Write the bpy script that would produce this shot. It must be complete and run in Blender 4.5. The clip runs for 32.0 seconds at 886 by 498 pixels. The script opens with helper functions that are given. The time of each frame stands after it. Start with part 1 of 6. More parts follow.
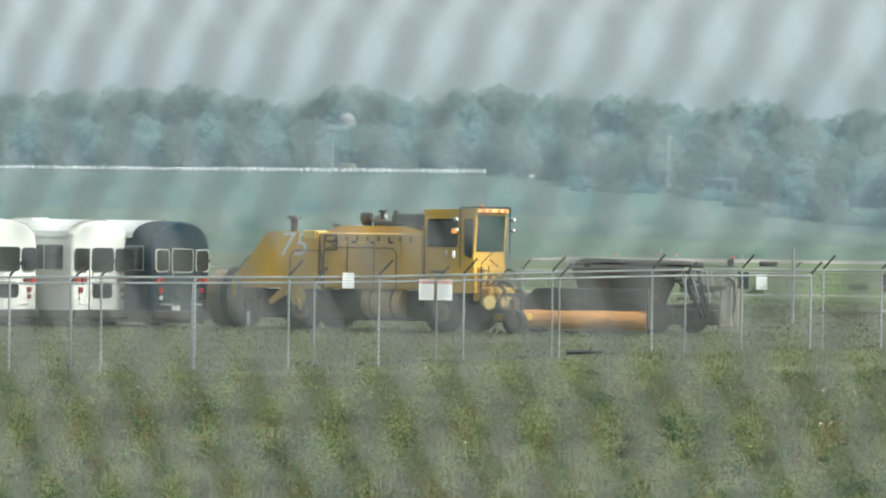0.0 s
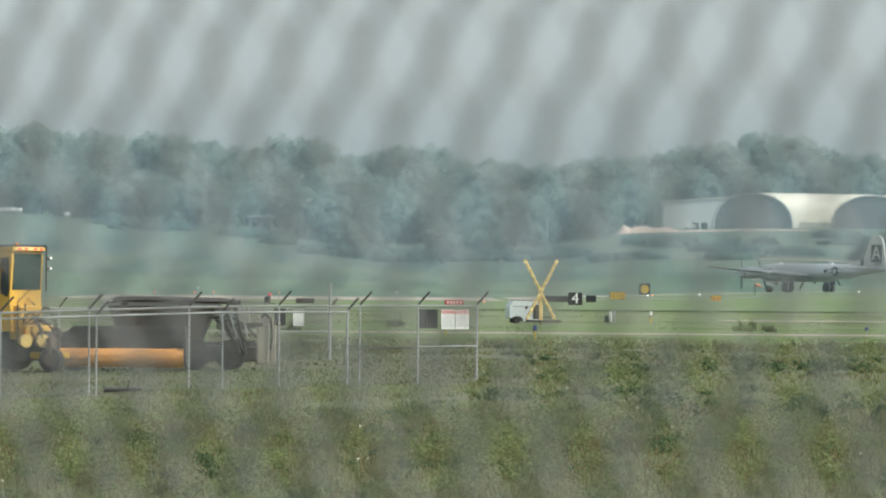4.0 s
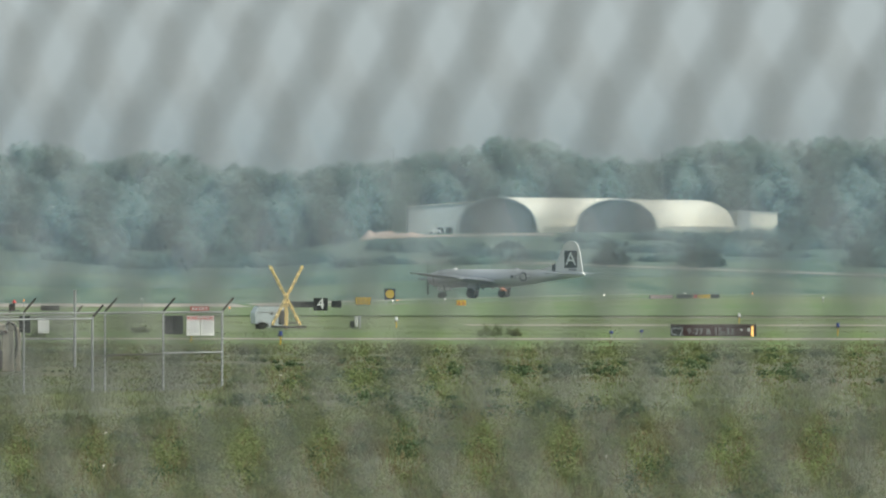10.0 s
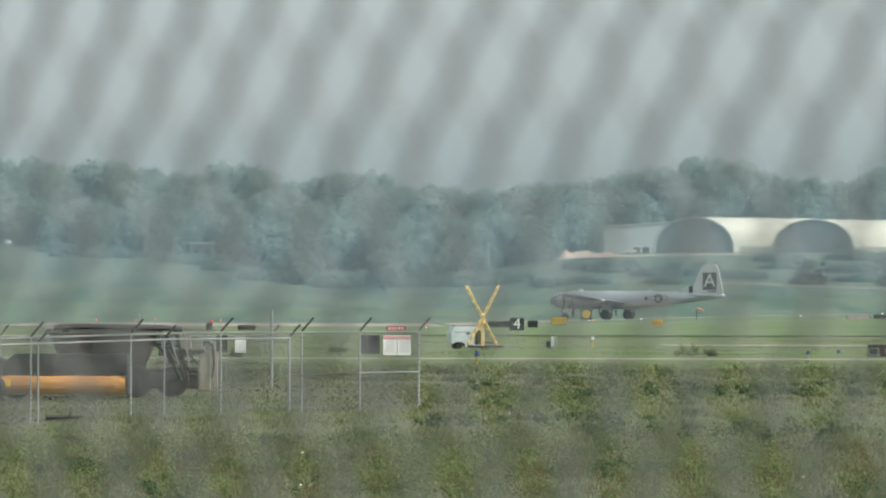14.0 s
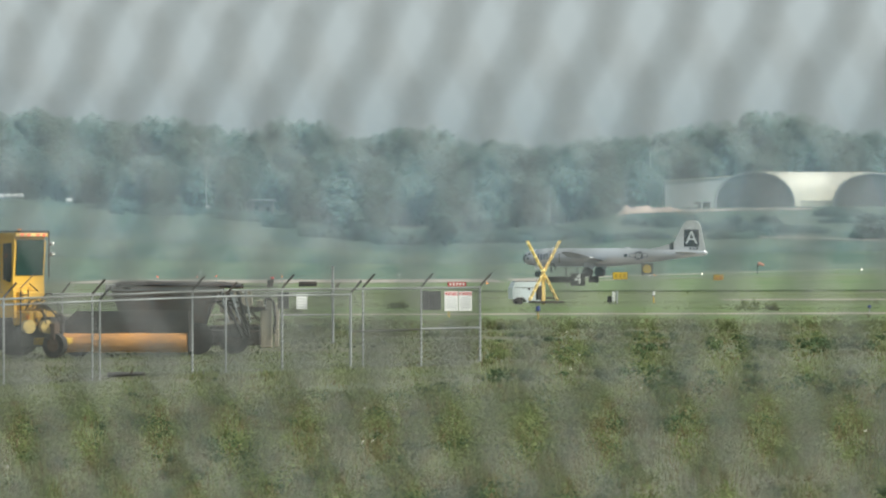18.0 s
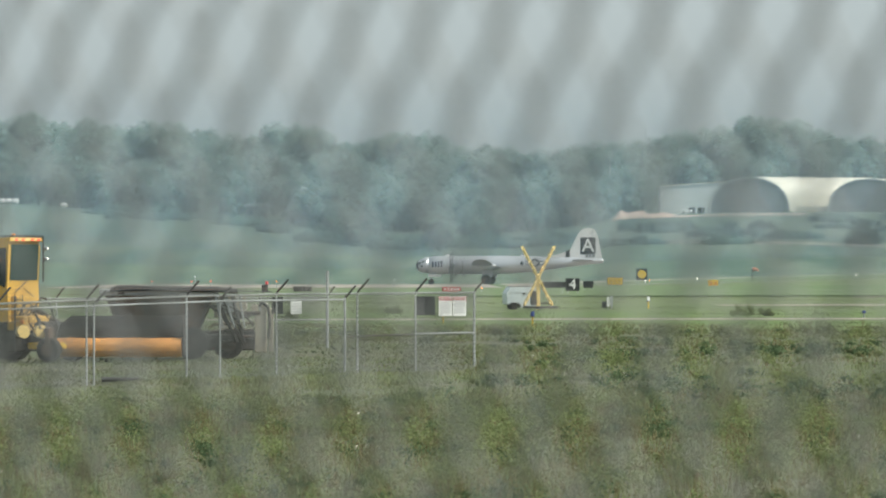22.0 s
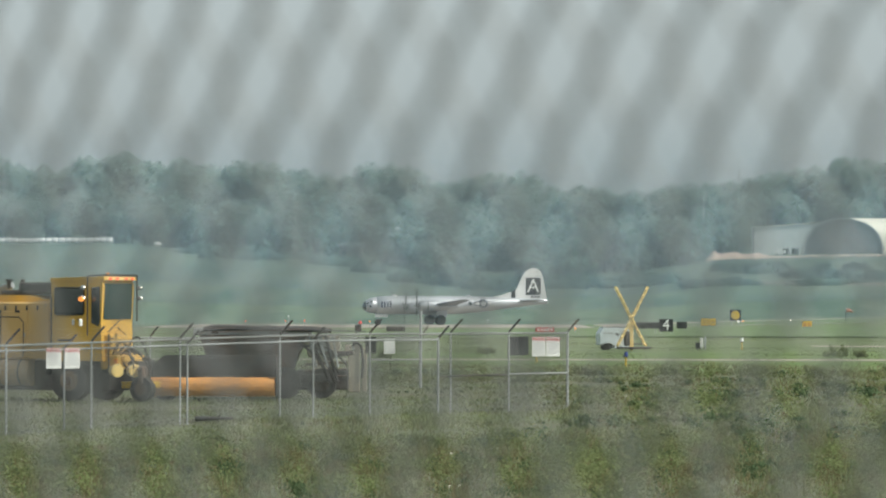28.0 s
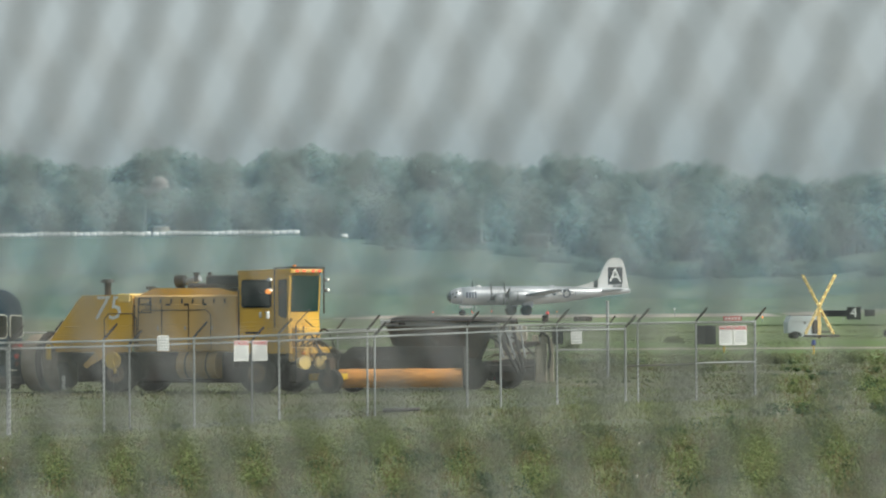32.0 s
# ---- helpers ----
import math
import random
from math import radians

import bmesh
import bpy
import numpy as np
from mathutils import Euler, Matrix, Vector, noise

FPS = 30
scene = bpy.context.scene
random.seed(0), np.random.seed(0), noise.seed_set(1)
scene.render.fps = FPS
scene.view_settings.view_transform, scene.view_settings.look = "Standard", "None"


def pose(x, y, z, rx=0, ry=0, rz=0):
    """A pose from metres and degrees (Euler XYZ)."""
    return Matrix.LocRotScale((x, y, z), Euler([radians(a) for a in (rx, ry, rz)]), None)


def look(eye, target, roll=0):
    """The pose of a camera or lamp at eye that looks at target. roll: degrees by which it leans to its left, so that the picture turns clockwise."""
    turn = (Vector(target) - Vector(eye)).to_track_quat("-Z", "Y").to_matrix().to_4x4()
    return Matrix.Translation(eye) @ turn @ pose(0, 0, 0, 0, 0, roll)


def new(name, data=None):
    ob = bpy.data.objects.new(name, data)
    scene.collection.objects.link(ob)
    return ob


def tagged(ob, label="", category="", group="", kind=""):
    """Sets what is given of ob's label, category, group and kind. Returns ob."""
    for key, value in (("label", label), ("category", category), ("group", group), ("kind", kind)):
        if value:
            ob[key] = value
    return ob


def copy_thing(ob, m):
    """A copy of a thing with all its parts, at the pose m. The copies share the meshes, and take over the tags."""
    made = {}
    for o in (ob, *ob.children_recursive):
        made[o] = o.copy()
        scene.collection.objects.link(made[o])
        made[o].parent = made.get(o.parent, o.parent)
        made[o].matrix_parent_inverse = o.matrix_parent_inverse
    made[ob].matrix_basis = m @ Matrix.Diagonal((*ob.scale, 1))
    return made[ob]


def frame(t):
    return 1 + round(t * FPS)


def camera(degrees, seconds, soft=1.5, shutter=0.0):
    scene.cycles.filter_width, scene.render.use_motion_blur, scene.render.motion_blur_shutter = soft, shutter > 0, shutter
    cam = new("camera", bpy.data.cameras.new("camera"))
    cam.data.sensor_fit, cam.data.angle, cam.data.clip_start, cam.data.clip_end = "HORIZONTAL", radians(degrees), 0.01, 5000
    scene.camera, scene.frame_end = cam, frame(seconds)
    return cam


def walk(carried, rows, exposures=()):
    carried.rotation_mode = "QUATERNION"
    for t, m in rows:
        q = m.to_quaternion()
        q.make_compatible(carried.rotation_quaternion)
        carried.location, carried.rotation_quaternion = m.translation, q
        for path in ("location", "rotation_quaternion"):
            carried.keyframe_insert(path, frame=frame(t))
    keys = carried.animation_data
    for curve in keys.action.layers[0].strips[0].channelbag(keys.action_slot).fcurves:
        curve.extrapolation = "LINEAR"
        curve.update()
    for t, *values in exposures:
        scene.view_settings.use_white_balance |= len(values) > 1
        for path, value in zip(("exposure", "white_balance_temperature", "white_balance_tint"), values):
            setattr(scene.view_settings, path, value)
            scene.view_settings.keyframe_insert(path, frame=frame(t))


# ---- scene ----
cam = camera(9.0, 32.0, soft=2.0)
cam.data.dof.use_dof = True
cam.data.dof.focus_distance = 130.0
cam.data.dof.aperture_fstop = 9.8

EYE = 2.7   # height of the lens over the field


def aim(dx, dz, tilt, turn, lean):
    """A hand-held pose: a few millimetres of sway, tilt, turn and lean in degrees."""
    return pose(dx, 0, EYE + dz) @ pose(0, 0, 0, 0, 0, turn) @ pose(0, 0, 0, tilt) @ pose(0, 0, 0, 0, 0, lean)


PATH = [
    (0.0, aim(-0.0041, 0.0137, 89.8946, 4.3551, 0.76)),
    (0.2, aim(-0.0025, 0.0093, 89.9490, 4.3968, 0.73)),
    (0.4, aim(-0.0008, 0.0049, 90.1624, 2.8027, 0.50)),
    (0.5, aim(-0.0000, 0.0026, 90.0160, 2.2116, 0.29)),
    (0.6, aim(0.0008, 0.0004, 89.5166, 2.3180, 0.25)),
    (0.7, aim(0.0016, -0.0018, 88.7941, 2.7120, 0.10)),
    (0.8, aim(0.0024, -0.0040, 88.3830, 2.9060, 0.00)),
    (0.9, aim(0.0032, -0.0063, 88.2691, 3.1674, -0.10)),
    (1.0, aim(0.0040, -0.0085, 88.3168, 3.3330, -0.29)),
    (1.1, aim(0.0046, -0.0071, 88.3495, 3.0952, -0.25)),
    (1.2, aim(0.0052, -0.0057, 88.6115, 2.8668, -0.30)),
    (1.3, aim(0.0057, -0.0043, 88.7208, 2.6407, -0.35)),
    (1.4, aim(0.0063, -0.0029, 89.0763, 2.5869, -0.35)),
    (1.5, aim(0.0069, -0.0015, 89.4278, 2.9032, -0.51)),
    (1.6, aim(0.0075, -0.0001, 89.5742, 3.2592, -0.45)),
    (1.7, aim(0.0080, 0.0013, 89.6432, 4.0497, -0.42)),
    (1.8, aim(0.0086, 0.0026, 89.7582, 4.5129, -0.40)),
    (1.9, aim(0.0092, 0.0040, 89.8503, 4.7187, -0.40)),
    (2.0, aim(0.0098, 0.0054, 89.9552, 4.6986, -0.40)),
    (2.5, aim(0.0093, 0.0050, 90.1505, 3.5499, -0.04)),
    (2.7, aim(0.0091, 0.0049, 90.0878, 2.9477, -0.08)),
    (2.8, aim(0.0091, 0.0048, 89.9996, 2.6464, 0.05)),
    (3.0, aim(0.0089, 0.0046, 89.8048, 2.2850, 0.22)),
    (3.2, aim(0.0069, 0.0047, 89.7936, 1.6302, 0.24)),
    (3.4, aim(0.0049, 0.0048, 89.9271, 0.9972, 0.27)),
    (3.5, aim(0.0039, 0.0048, 89.9219, 0.6799, 0.29)),
    (4.0, aim(-0.0011, 0.0050, 90.3229, -0.3525, 0.43)),
    (4.5, aim(-0.0017, 0.0041, 90.6059, -1.2898, 0.48)),
    (6.5, aim(-0.0039, 0.0005, 90.4889, -3.4948, 0.10)),
    (7.0, aim(-0.0044, -0.0005, 90.4450, -3.0227, -0.08)),
    (7.5, aim(-0.0006, -0.0007, 90.3745, -3.1549, 0.11)),
    (8.0, aim(0.0031, -0.0008, 90.3154, -3.3262, -0.05)),
    (8.5, aim(-0.0004, 0.0010, 90.3831, -2.8621, -0.14)),
    (9.0, aim(-0.0039, 0.0029, 90.4154, -2.8870, 0.02)),
    (9.5, aim(-0.0001, 0.0022, 90.4414, -2.9935, 0.11)),
    (10.0, aim(0.0037, 0.0015, 90.3904, -2.9461, 0.06)),
    (10.5, aim(0.0017, 0.0013, 90.3505, -3.0493, -0.31)),
    (11.0, aim(-0.0003, 0.0011, 90.2592, -3.1775, -0.39)),
    (11.5, aim(-0.0025, 0.0029, 90.2027, -2.2840, -0.10)),
    (12.0, aim(-0.0047, 0.0047, 90.2563, -2.1944, -0.21)),
    (12.5, aim(-0.0076, 0.0039, 90.3837, -2.5218, -0.30)),
    (13.0, aim(-0.0105, 0.0031, 90.5652, -1.9844, -0.35)),
    (13.5, aim(-0.0070, 0.0033, 90.6354, -1.1437, -0.13)),
    (15.5, aim(0.0074, 0.0039, 90.3256, -0.9658, 0.49)),
    (16.0, aim(0.0110, 0.0041, 90.3338, -1.1153, 0.07)),
    (16.5, aim(0.0070, 0.0028, 90.0633, -0.9427, 0.15)),
    (17.0, aim(0.0031, 0.0015, 89.9753, -0.5365, 0.04)),
    (17.5, aim(-0.0036, 0.0021, 90.1338, -0.3489, -0.30)),
    (18.0, aim(-0.0104, 0.0028, 90.1386, -0.3311, -0.13)),
    (18.5, aim(-0.0083, 0.0026, 90.0535, -0.2674, 0.03)),
    (19.0, aim(-0.0063, 0.0024, 89.8727, -0.0000, -0.05)),
    (19.5, aim(-0.0035, 0.0015, 89.9159, 0.0092, -0.21)),
    (20.0, aim(-0.0006, 0.0006, 90.2436, -0.2592, -0.16)),
    (20.5, aim(-0.0007, 0.0013, 90.3908, -0.5623, -0.11)),
    (21.0, aim(-0.0007, 0.0020, 90.0995, -0.8062, -0.03)),
    (21.5, aim(0.0012, 0.0017, 89.9866, -0.6418, -0.14)),
    (22.0, aim(0.0031, 0.0014, 90.1906, -0.3835, -0.08)),
    (22.5, aim(0.0002, 0.0008, 90.3758, -0.2496, 0.09)),
    (23.0, aim(-0.0027, 0.0001, 90.2696, -0.2790, -0.06)),
    (23.5, aim(-0.0038, 0.0030, 89.8850, -0.1832, -0.28)),
    (24.0, aim(-0.0048, 0.0058, 89.8396, 0.1134, -0.31)),
    (24.5, aim(0.0025, 0.0027, 90.0115, 0.0968, -0.19)),
    (25.0, aim(0.0097, -0.0005, 90.1013, -0.2487, -0.34)),
    (25.5, aim(0.0075, 0.0004, 89.9526, -0.2155, -0.23)),
    (26.0, aim(0.0053, 0.0013, 89.8598, 0.2923, -0.23)),
    (26.5, aim(0.0046, 0.0006, 90.7883, 0.5814, -0.15)),
    (28.5, aim(0.0019, -0.0021, 90.5648, 0.6207, 0.18)),
    (29.0, aim(0.0012, -0.0028, 90.6395, 0.8934, 0.21)),
    (29.5, aim(-0.0054, -0.0011, 90.5677, 0.9943, 0.34)),
    (30.0, aim(-0.0121, 0.0006, 90.3913, 1.1396, 0.27)),
    (30.5, aim(-0.0075, -0.0013, 90.4341, 1.3379, 0.13)),
    (31.0, aim(-0.0029, -0.0031, 90.4573, 1.7186, 0.06)),
    (31.5, aim(0.0059, -0.0012, 90.5161, 2.3618, -0.26)),
    (32.0, aim(0.0147, 0.0007, 90.5061, 2.4689, -0.37)),
]
LIGHT = [(0.0, 0.98, 5720, 2), (2.0, 0.90, 5990, 5), (4.0, 0.74, 5990, 5), (9.0, 0.58, 5980, 4), (20.0, 0.74, 5980, 4), (26.0, 0.74, 5980, 4), (29.0, 0.57, 5980, 4), (32.0, 0.58, 5980, 4)]   # stops, kelvin, tint
walk(cam, PATH, LIGHT)

# ---- world, sun, exposure ----
SUN_ELEV, SUN_AZ = radians(45), radians(-20)          # from +x, a little to the camera's side
sun_way = Vector((math.cos(SUN_ELEV) * math.cos(SUN_AZ), math.cos(SUN_ELEV) * math.sin(SUN_AZ), math.sin(SUN_ELEV)))
world = bpy.data.worlds.new("world")
scene.world = world
world.use_nodes = True
wn = world.node_tree.nodes
sky = wn.new("ShaderNodeTexSky")
sky.sky_type, sky.sun_disc = "NISHITA", False
sky.sun_elevation, sky.sun_rotation = SUN_ELEV, radians(90) - SUN_AZ
sky.air_density, sky.dust_density, sky.ozone_density = 1.0, 3.0, 2.0
calm = wn.new("ShaderNodeHueSaturation")              # a hazy, nearly colourless summer sky
calm.inputs["Saturation"].default_value = 0.3
back = wn["Background"]
back.inputs["Strength"].default_value = 0.145
world.node_tree.links.new(sky.outputs[0], calm.inputs["Color"])
veil = wn.new("ShaderNodeMix")                        # thick haze evens the sky out
veil.data_type = "RGBA"
veil.inputs[0].default_value = 0.72
veil.inputs[7].default_value = (2.22, 2.33, 2.22, 1)
world.node_tree.links.new(calm.outputs[0], veil.inputs[6])
world.node_tree.links.new(veil.outputs[2], back.inputs["Color"])
sun_data = bpy.data.lights.new("sun", "SUN")
sun_data.energy, sun_data.angle, sun_data.color = 3.1, radians(10), (1.0, 0.90, 0.76)
sun_ob = new("sun", sun_data)
sun_ob.matrix_world = look(sun_way * 100, (0, 0, 0))


# ---- materials ----
def mat(name, color, rough=0.6, metal=0.0, vary=0.15, scale=3.0, bump=0.0, fine=40.0, tone=None, spec=0.5, rand=0.0):
    """A surface with wear at two scales: base colour, a second tone in patches, grain and relief."""
    m = bpy.data.materials.new(name)
    m.use_nodes = True
    nt, b = m.node_tree, m.node_tree.nodes["Principled BSDF"]
    b.inputs["Roughness"].default_value, b.inputs["Metallic"].default_value = rough, metal
    b.inputs["Specular IOR Level"].default_value = spec
    co = nt.nodes.new("ShaderNodeTexCoord")
    big = nt.nodes.new("ShaderNodeTexNoise")
    big.inputs["Scale"].default_value, big.inputs["Detail"].default_value = scale, 6
    small = nt.nodes.new("ShaderNodeTexNoise")
    small.inputs["Scale"].default_value, small.inputs["Detail"].default_value = fine, 3
    for n in (big, small):
        nt.links.new(co.outputs["Object"], n.inputs["Vector"])
    tone = tone or tuple(c * 0.55 for c in color)
    mix = nt.nodes.new("ShaderNodeMix")
    mix.data_type = "RGBA"
    mix.inputs[6].default_value, mix.inputs[7].default_value = (*color, 1), (*tone, 1)
    ramp = nt.nodes.new("ShaderNodeMapRange")
    ramp.inputs[1].default_value, ramp.inputs[2].default_value = 0.4, 0.75
    ramp.inputs[3].default_value, ramp.inputs[4].default_value = 0.0, min(1.0, vary * 3)
    nt.links.new(big.outputs[0], ramp.inputs[0])
    nt.links.new(ramp.outputs[0], mix.inputs[0])
    grain = nt.nodes.new("ShaderNodeHueSaturation")
    val = nt.nodes.new("ShaderNodeMapRange")
    val.inputs[3].default_value, val.inputs[4].default_value = 1 - vary, 1 + vary
    nt.links.new(small.outputs[0], val.inputs[0])
    out = val.outputs[0]
    if rand:
        info = nt.nodes.new("ShaderNodeNewGeometry")
        r = nt.nodes.new("ShaderNodeMapRange")
        r.inputs[3].default_value, r.inputs[4].default_value = 1 - rand, 1 + rand
        nt.links.new(info.outputs["Random Per Island"], r.inputs[0])
        mul = nt.nodes.new("ShaderNodeMath")
        mul.operation = "MULTIPLY"
        nt.links.new(out, mul.inputs[0])
        nt.links.new(r.outputs[0], mul.inputs[1])
        out = mul.outputs[0]
    nt.links.new(out, grain.inputs["Value"])
    nt.links.new(mix.outputs[2], grain.inputs["Color"])
    nt.links.new(grain.outputs[0], b.inputs["Base Color"])
    if bump:
        bp = nt.nodes.new("ShaderNodeBump")
        bp.inputs["Strength"].default_value, bp.inputs["Distance"].default_value = bump, 0.02
        nt.links.new(small.outputs[0], bp.inputs["Height"])
        nt.links.new(bp.outputs[0], b.inputs["Normal"])
    return m


def leafy(name, color, through_share=0.4, airy=0.0, even=0.0, **kw):
    """Foliage: some of the light comes through the leaf, some between the leaves of a tuft (airy), whose leaves lie at all angles (even)."""
    m = mat(name, color, 0.9, **kw)
    nt = m.node_tree
    b, out = nt.nodes["Principled BSDF"], nt.nodes["Material Output"]
    tr, mx = nt.nodes.new("ShaderNodeBsdfTranslucent"), nt.nodes.new("ShaderNodeMixShader")
    nt.links.new(b.inputs["Base Color"].links[0].from_socket, tr.inputs["Color"])
    mx.inputs[0].default_value = through_share
    nt.links.new(b.outputs[0], mx.inputs[1])
    nt.links.new(tr.outputs[0], mx.inputs[2])
    last = mx
    if airy:
        gap, last = nt.nodes.new("ShaderNodeBsdfTransparent"), nt.nodes.new("ShaderNodeMixShader")
        last.inputs[0].default_value = airy
        nt.links.new(mx.outputs[0], last.inputs[1])
        nt.links.new(gap.outputs[0], last.inputs[2])
    if even:
        geo, add, unit = nt.nodes.new("ShaderNodeNewGeometry"), nt.nodes.new("ShaderNodeVectorMath"), nt.nodes.new("ShaderNodeVectorMath")
        add.operation, unit.operation = "MULTIPLY_ADD", "NORMALIZE"
        add.inputs[1].default_value, add.inputs[2].default_value = (1 - even,) * 3, (0.1 * even, -0.5 * even, 0.85 * even)
        nt.links.new(geo.outputs["Normal"], add.inputs[0])
        nt.links.new(add.outputs[0], unit.inputs[0])
        nt.links.new(unit.outputs[0], b.inputs["Normal"])
        nt.links.new(unit.outputs[0], tr.inputs["Normal"])
    nt.links.new(last.outputs[0], out.inputs["Surface"])
    return m


def glow(name, color, strength):
    m = mat(name, color, 0.4)
    b = m.node_tree.nodes["Principled BSDF"]
    b.inputs["Emission Color"].default_value, b.inputs["Emission Strength"].default_value = (*color, 1), strength
    return m


YELLOW = mat("yellow_paint", (0.68, 0.41, 0.06), 0.42, vary=0.12, scale=0.9, tone=(0.52, 0.31, 0.07))
YELLOW_X = mat("marker_yellow", (0.85, 0.62, 0.22), 0.5, vary=0.1, scale=2)
FADED = mat("faded_yellow", (0.60, 0.385, 0.14), 0.6, vary=0.15, scale=1.3, tone=(0.50, 0.34, 0.17))
ORANGE = mat("orange_blade", (0.66, 0.32, 0.09), 0.6, vary=0.08, scale=1.2, tone=(0.58, 0.24, 0.09))
WHITE = mat("white_paint", (0.78, 0.77, 0.72), 0.4, vary=0.06, scale=0.8, tone=(0.62, 0.6, 0.55))
BLUEGREY = mat("blue_grey_paint", (0.018, 0.036, 0.052), 0.6, vary=0.1, scale=0.8, spec=0.2)
GREYPAINT = mat("grey_paint", (0.33, 0.35, 0.36), 0.5, vary=0.1, scale=1.0)
DARK = mat("dark_steel", (0.045, 0.045, 0.045), 0.55, 0.2, vary=0.25, scale=2, tone=(0.09, 0.06, 0.04))
RUST = mat("rusty_steel", (0.10, 0.075, 0.06), 0.75, 0.1, vary=0.3, scale=2, tone=(0.16, 0.09, 0.05))
RUBBER = mat("rubber", (0.025, 0.024, 0.022), 0.85, vary=0.2, scale=6, tone=(0.07, 0.06, 0.05))
STEEL = mat("galvanised_steel", (0.42, 0.43, 0.43), 0.5, 0.55, vary=0.15, scale=8)
WIRE = mat("weathered_wire", (0.30, 0.30, 0.295), 0.7, 0.0, vary=0.15, scale=20)
MESHWIRE = mat("mesh_wire", (0.21, 0.21, 0.205), 0.5, 0.3, vary=0.15, scale=20)
GLASS_DARK = mat("dark_glass", (0.02, 0.028, 0.03), 0.08, vary=0.1, spec=0.8)
SIGNWHITE = mat("sign_white", (0.75, 0.75, 0.73), 0.5, vary=0.04)
SIGNRED = mat("sign_red", (0.55, 0.06, 0.06), 0.5, vary=0.06)
SIGNBLACK = mat("sign_black", (0.022, 0.024, 0.026), 0.5, vary=0.1)
PANELGREY = mat("dull_panel", (0.065, 0.068, 0.068), 0.7, vary=0.15)
SIGNYEL = mat("sign_yellow", (0.65, 0.42, 0.03), 0.5, vary=0.06)
MAROON = mat("sign_maroon", (0.045, 0.014, 0.018), 0.45, vary=0.15)
BLUE = mat("blue_lens", (0.02, 0.04, 0.22), 0.3, vary=0.05)
CONCRETE = mat("pale_concrete", (0.31, 0.27, 0.225), 0.85, vary=0.12, scale=0.05, fine=0.6, bump=0.2)
SHELL = mat("hangar_shell", (0.76, 0.72, 0.60), 0.5, vary=0.05, scale=0.12, fine=1.0)
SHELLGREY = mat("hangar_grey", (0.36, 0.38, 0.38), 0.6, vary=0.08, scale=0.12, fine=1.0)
ALU = mat("bare_aluminium", (0.53, 0.54, 0.56), 0.38, 0.6, vary=0.06, scale=0.5, fine=3.0)
FINPALE = mat("pale_silver_paint", (0.66, 0.66, 0.65), 0.5, 0.1, vary=0.06, scale=0.5, fine=3.0)
# wing metal, darkened to paint in the shade of the undersides
ALU_SHADE = mat("shaded_aluminium", (0.19, 0.20, 0.22), 0.4, 0.5, vary=0.08, scale=0.5, fine=3.0)
ALU_DULL = mat("dull_aluminium", (0.40, 0.41, 0.43), 0.42, 0.6, vary=0.08, scale=0.5, fine=3.0)
BALE = mat("white_wrap", (0.8, 0.8, 0.78), 0.35, vary=0.05, scale=1.0)
LAMP_W = glow("lamp_white", (1.0, 0.9, 0.75), 1.6)
LAMP_O = glow("lamp_amber", (0.9, 0.3, 0.05), 0.7)
LAMP_Y = glow("lamp_yellow", (1.0, 0.78, 0.35), 0.9)
LAMP_R = glow("lamp_red", (0.9, 0.12, 0.05), 0.5)
RED = mat("red_lens", (0.5, 0.03, 0.02), 0.25, vary=0.05)
AMBER = mat("amber_lens", (0.75, 0.25, 0.03), 0.25, vary=0.05)
BARK = mat("bark", (0.12, 0.09, 0.07), 0.9, vary=0.25, scale=2, bump=0.4)
# far leaves: distance haze is mixed into this pale blue-green
LEAF_FAR = leafy("haze_tinted_leaves", (0.225, 0.325, 0.285), 0.5, 0.34, 0.95, vary=0.22, scale=0.045, fine=0.2, tone=(0.125, 0.21, 0.21), spec=0.0, rand=0.05)
# paler still inside the crowns, so the colour lifts their shade
LEAF_DEEP = leafy("shade_lifted_foliage", (0.36, 0.46, 0.42), 0.5, 0.66, 0.95, vary=0.14, scale=0.045, fine=0.2, tone=(0.27, 0.37, 0.345), spec=0.0)
GRASS_BLADE = leafy("grass_blades", (0.240, 0.270, 0.142), 0.5, vary=0.22, scale=0.12, fine=0.5, tone=(0.195, 0.200, 0.125), spec=0.03, rand=0.1)
WEED_LEAF = leafy("weed_leaves", (0.195, 0.235, 0.100), 0.5, vary=0.22, scale=0.3, fine=1.0, spec=0.03, rand=0.12, tone=(0.175, 0.17, 0.10))
WEED_BROWN = leafy("brown_weeds", (0.18, 0.16, 0.085), 0.5, vary=0.2, scale=0.3, fine=1.0, spec=0.03, rand=0.15, tone=(0.15, 0.165, 0.075))
WEED_DARK = leafy("dark_weeds", (0.095, 0.135, 0.068), 0.4, vary=0.2, scale=0.3, fine=1.0, spec=0.03, rand=0.2)
WEED_DRY = mat("dry_seed_heads", (0.19, 0.15, 0.085), 0.9, vary=0.2, scale=0.5, spec=0.05, rand=0.25)
PALE_FLOWER = mat("pale_flowers", (0.55, 0.52, 0.42), 0.8, vary=0.1)


# ---- mesh helpers ----
def mesh_ob(name, bm, material, parent=None, smooth=False):
    me = bpy.data.meshes.new(name)
    bm.normal_update()
    bm.to_mesh(me)
    bm.free()
    for m in (material if isinstance(material, (list, tuple)) else [material]):
        me.materials.append(m)
    if smooth:
        for p in me.polygons:
            p.use_smooth = True
    ob = new(name, me)
    ob.parent = parent
    return ob


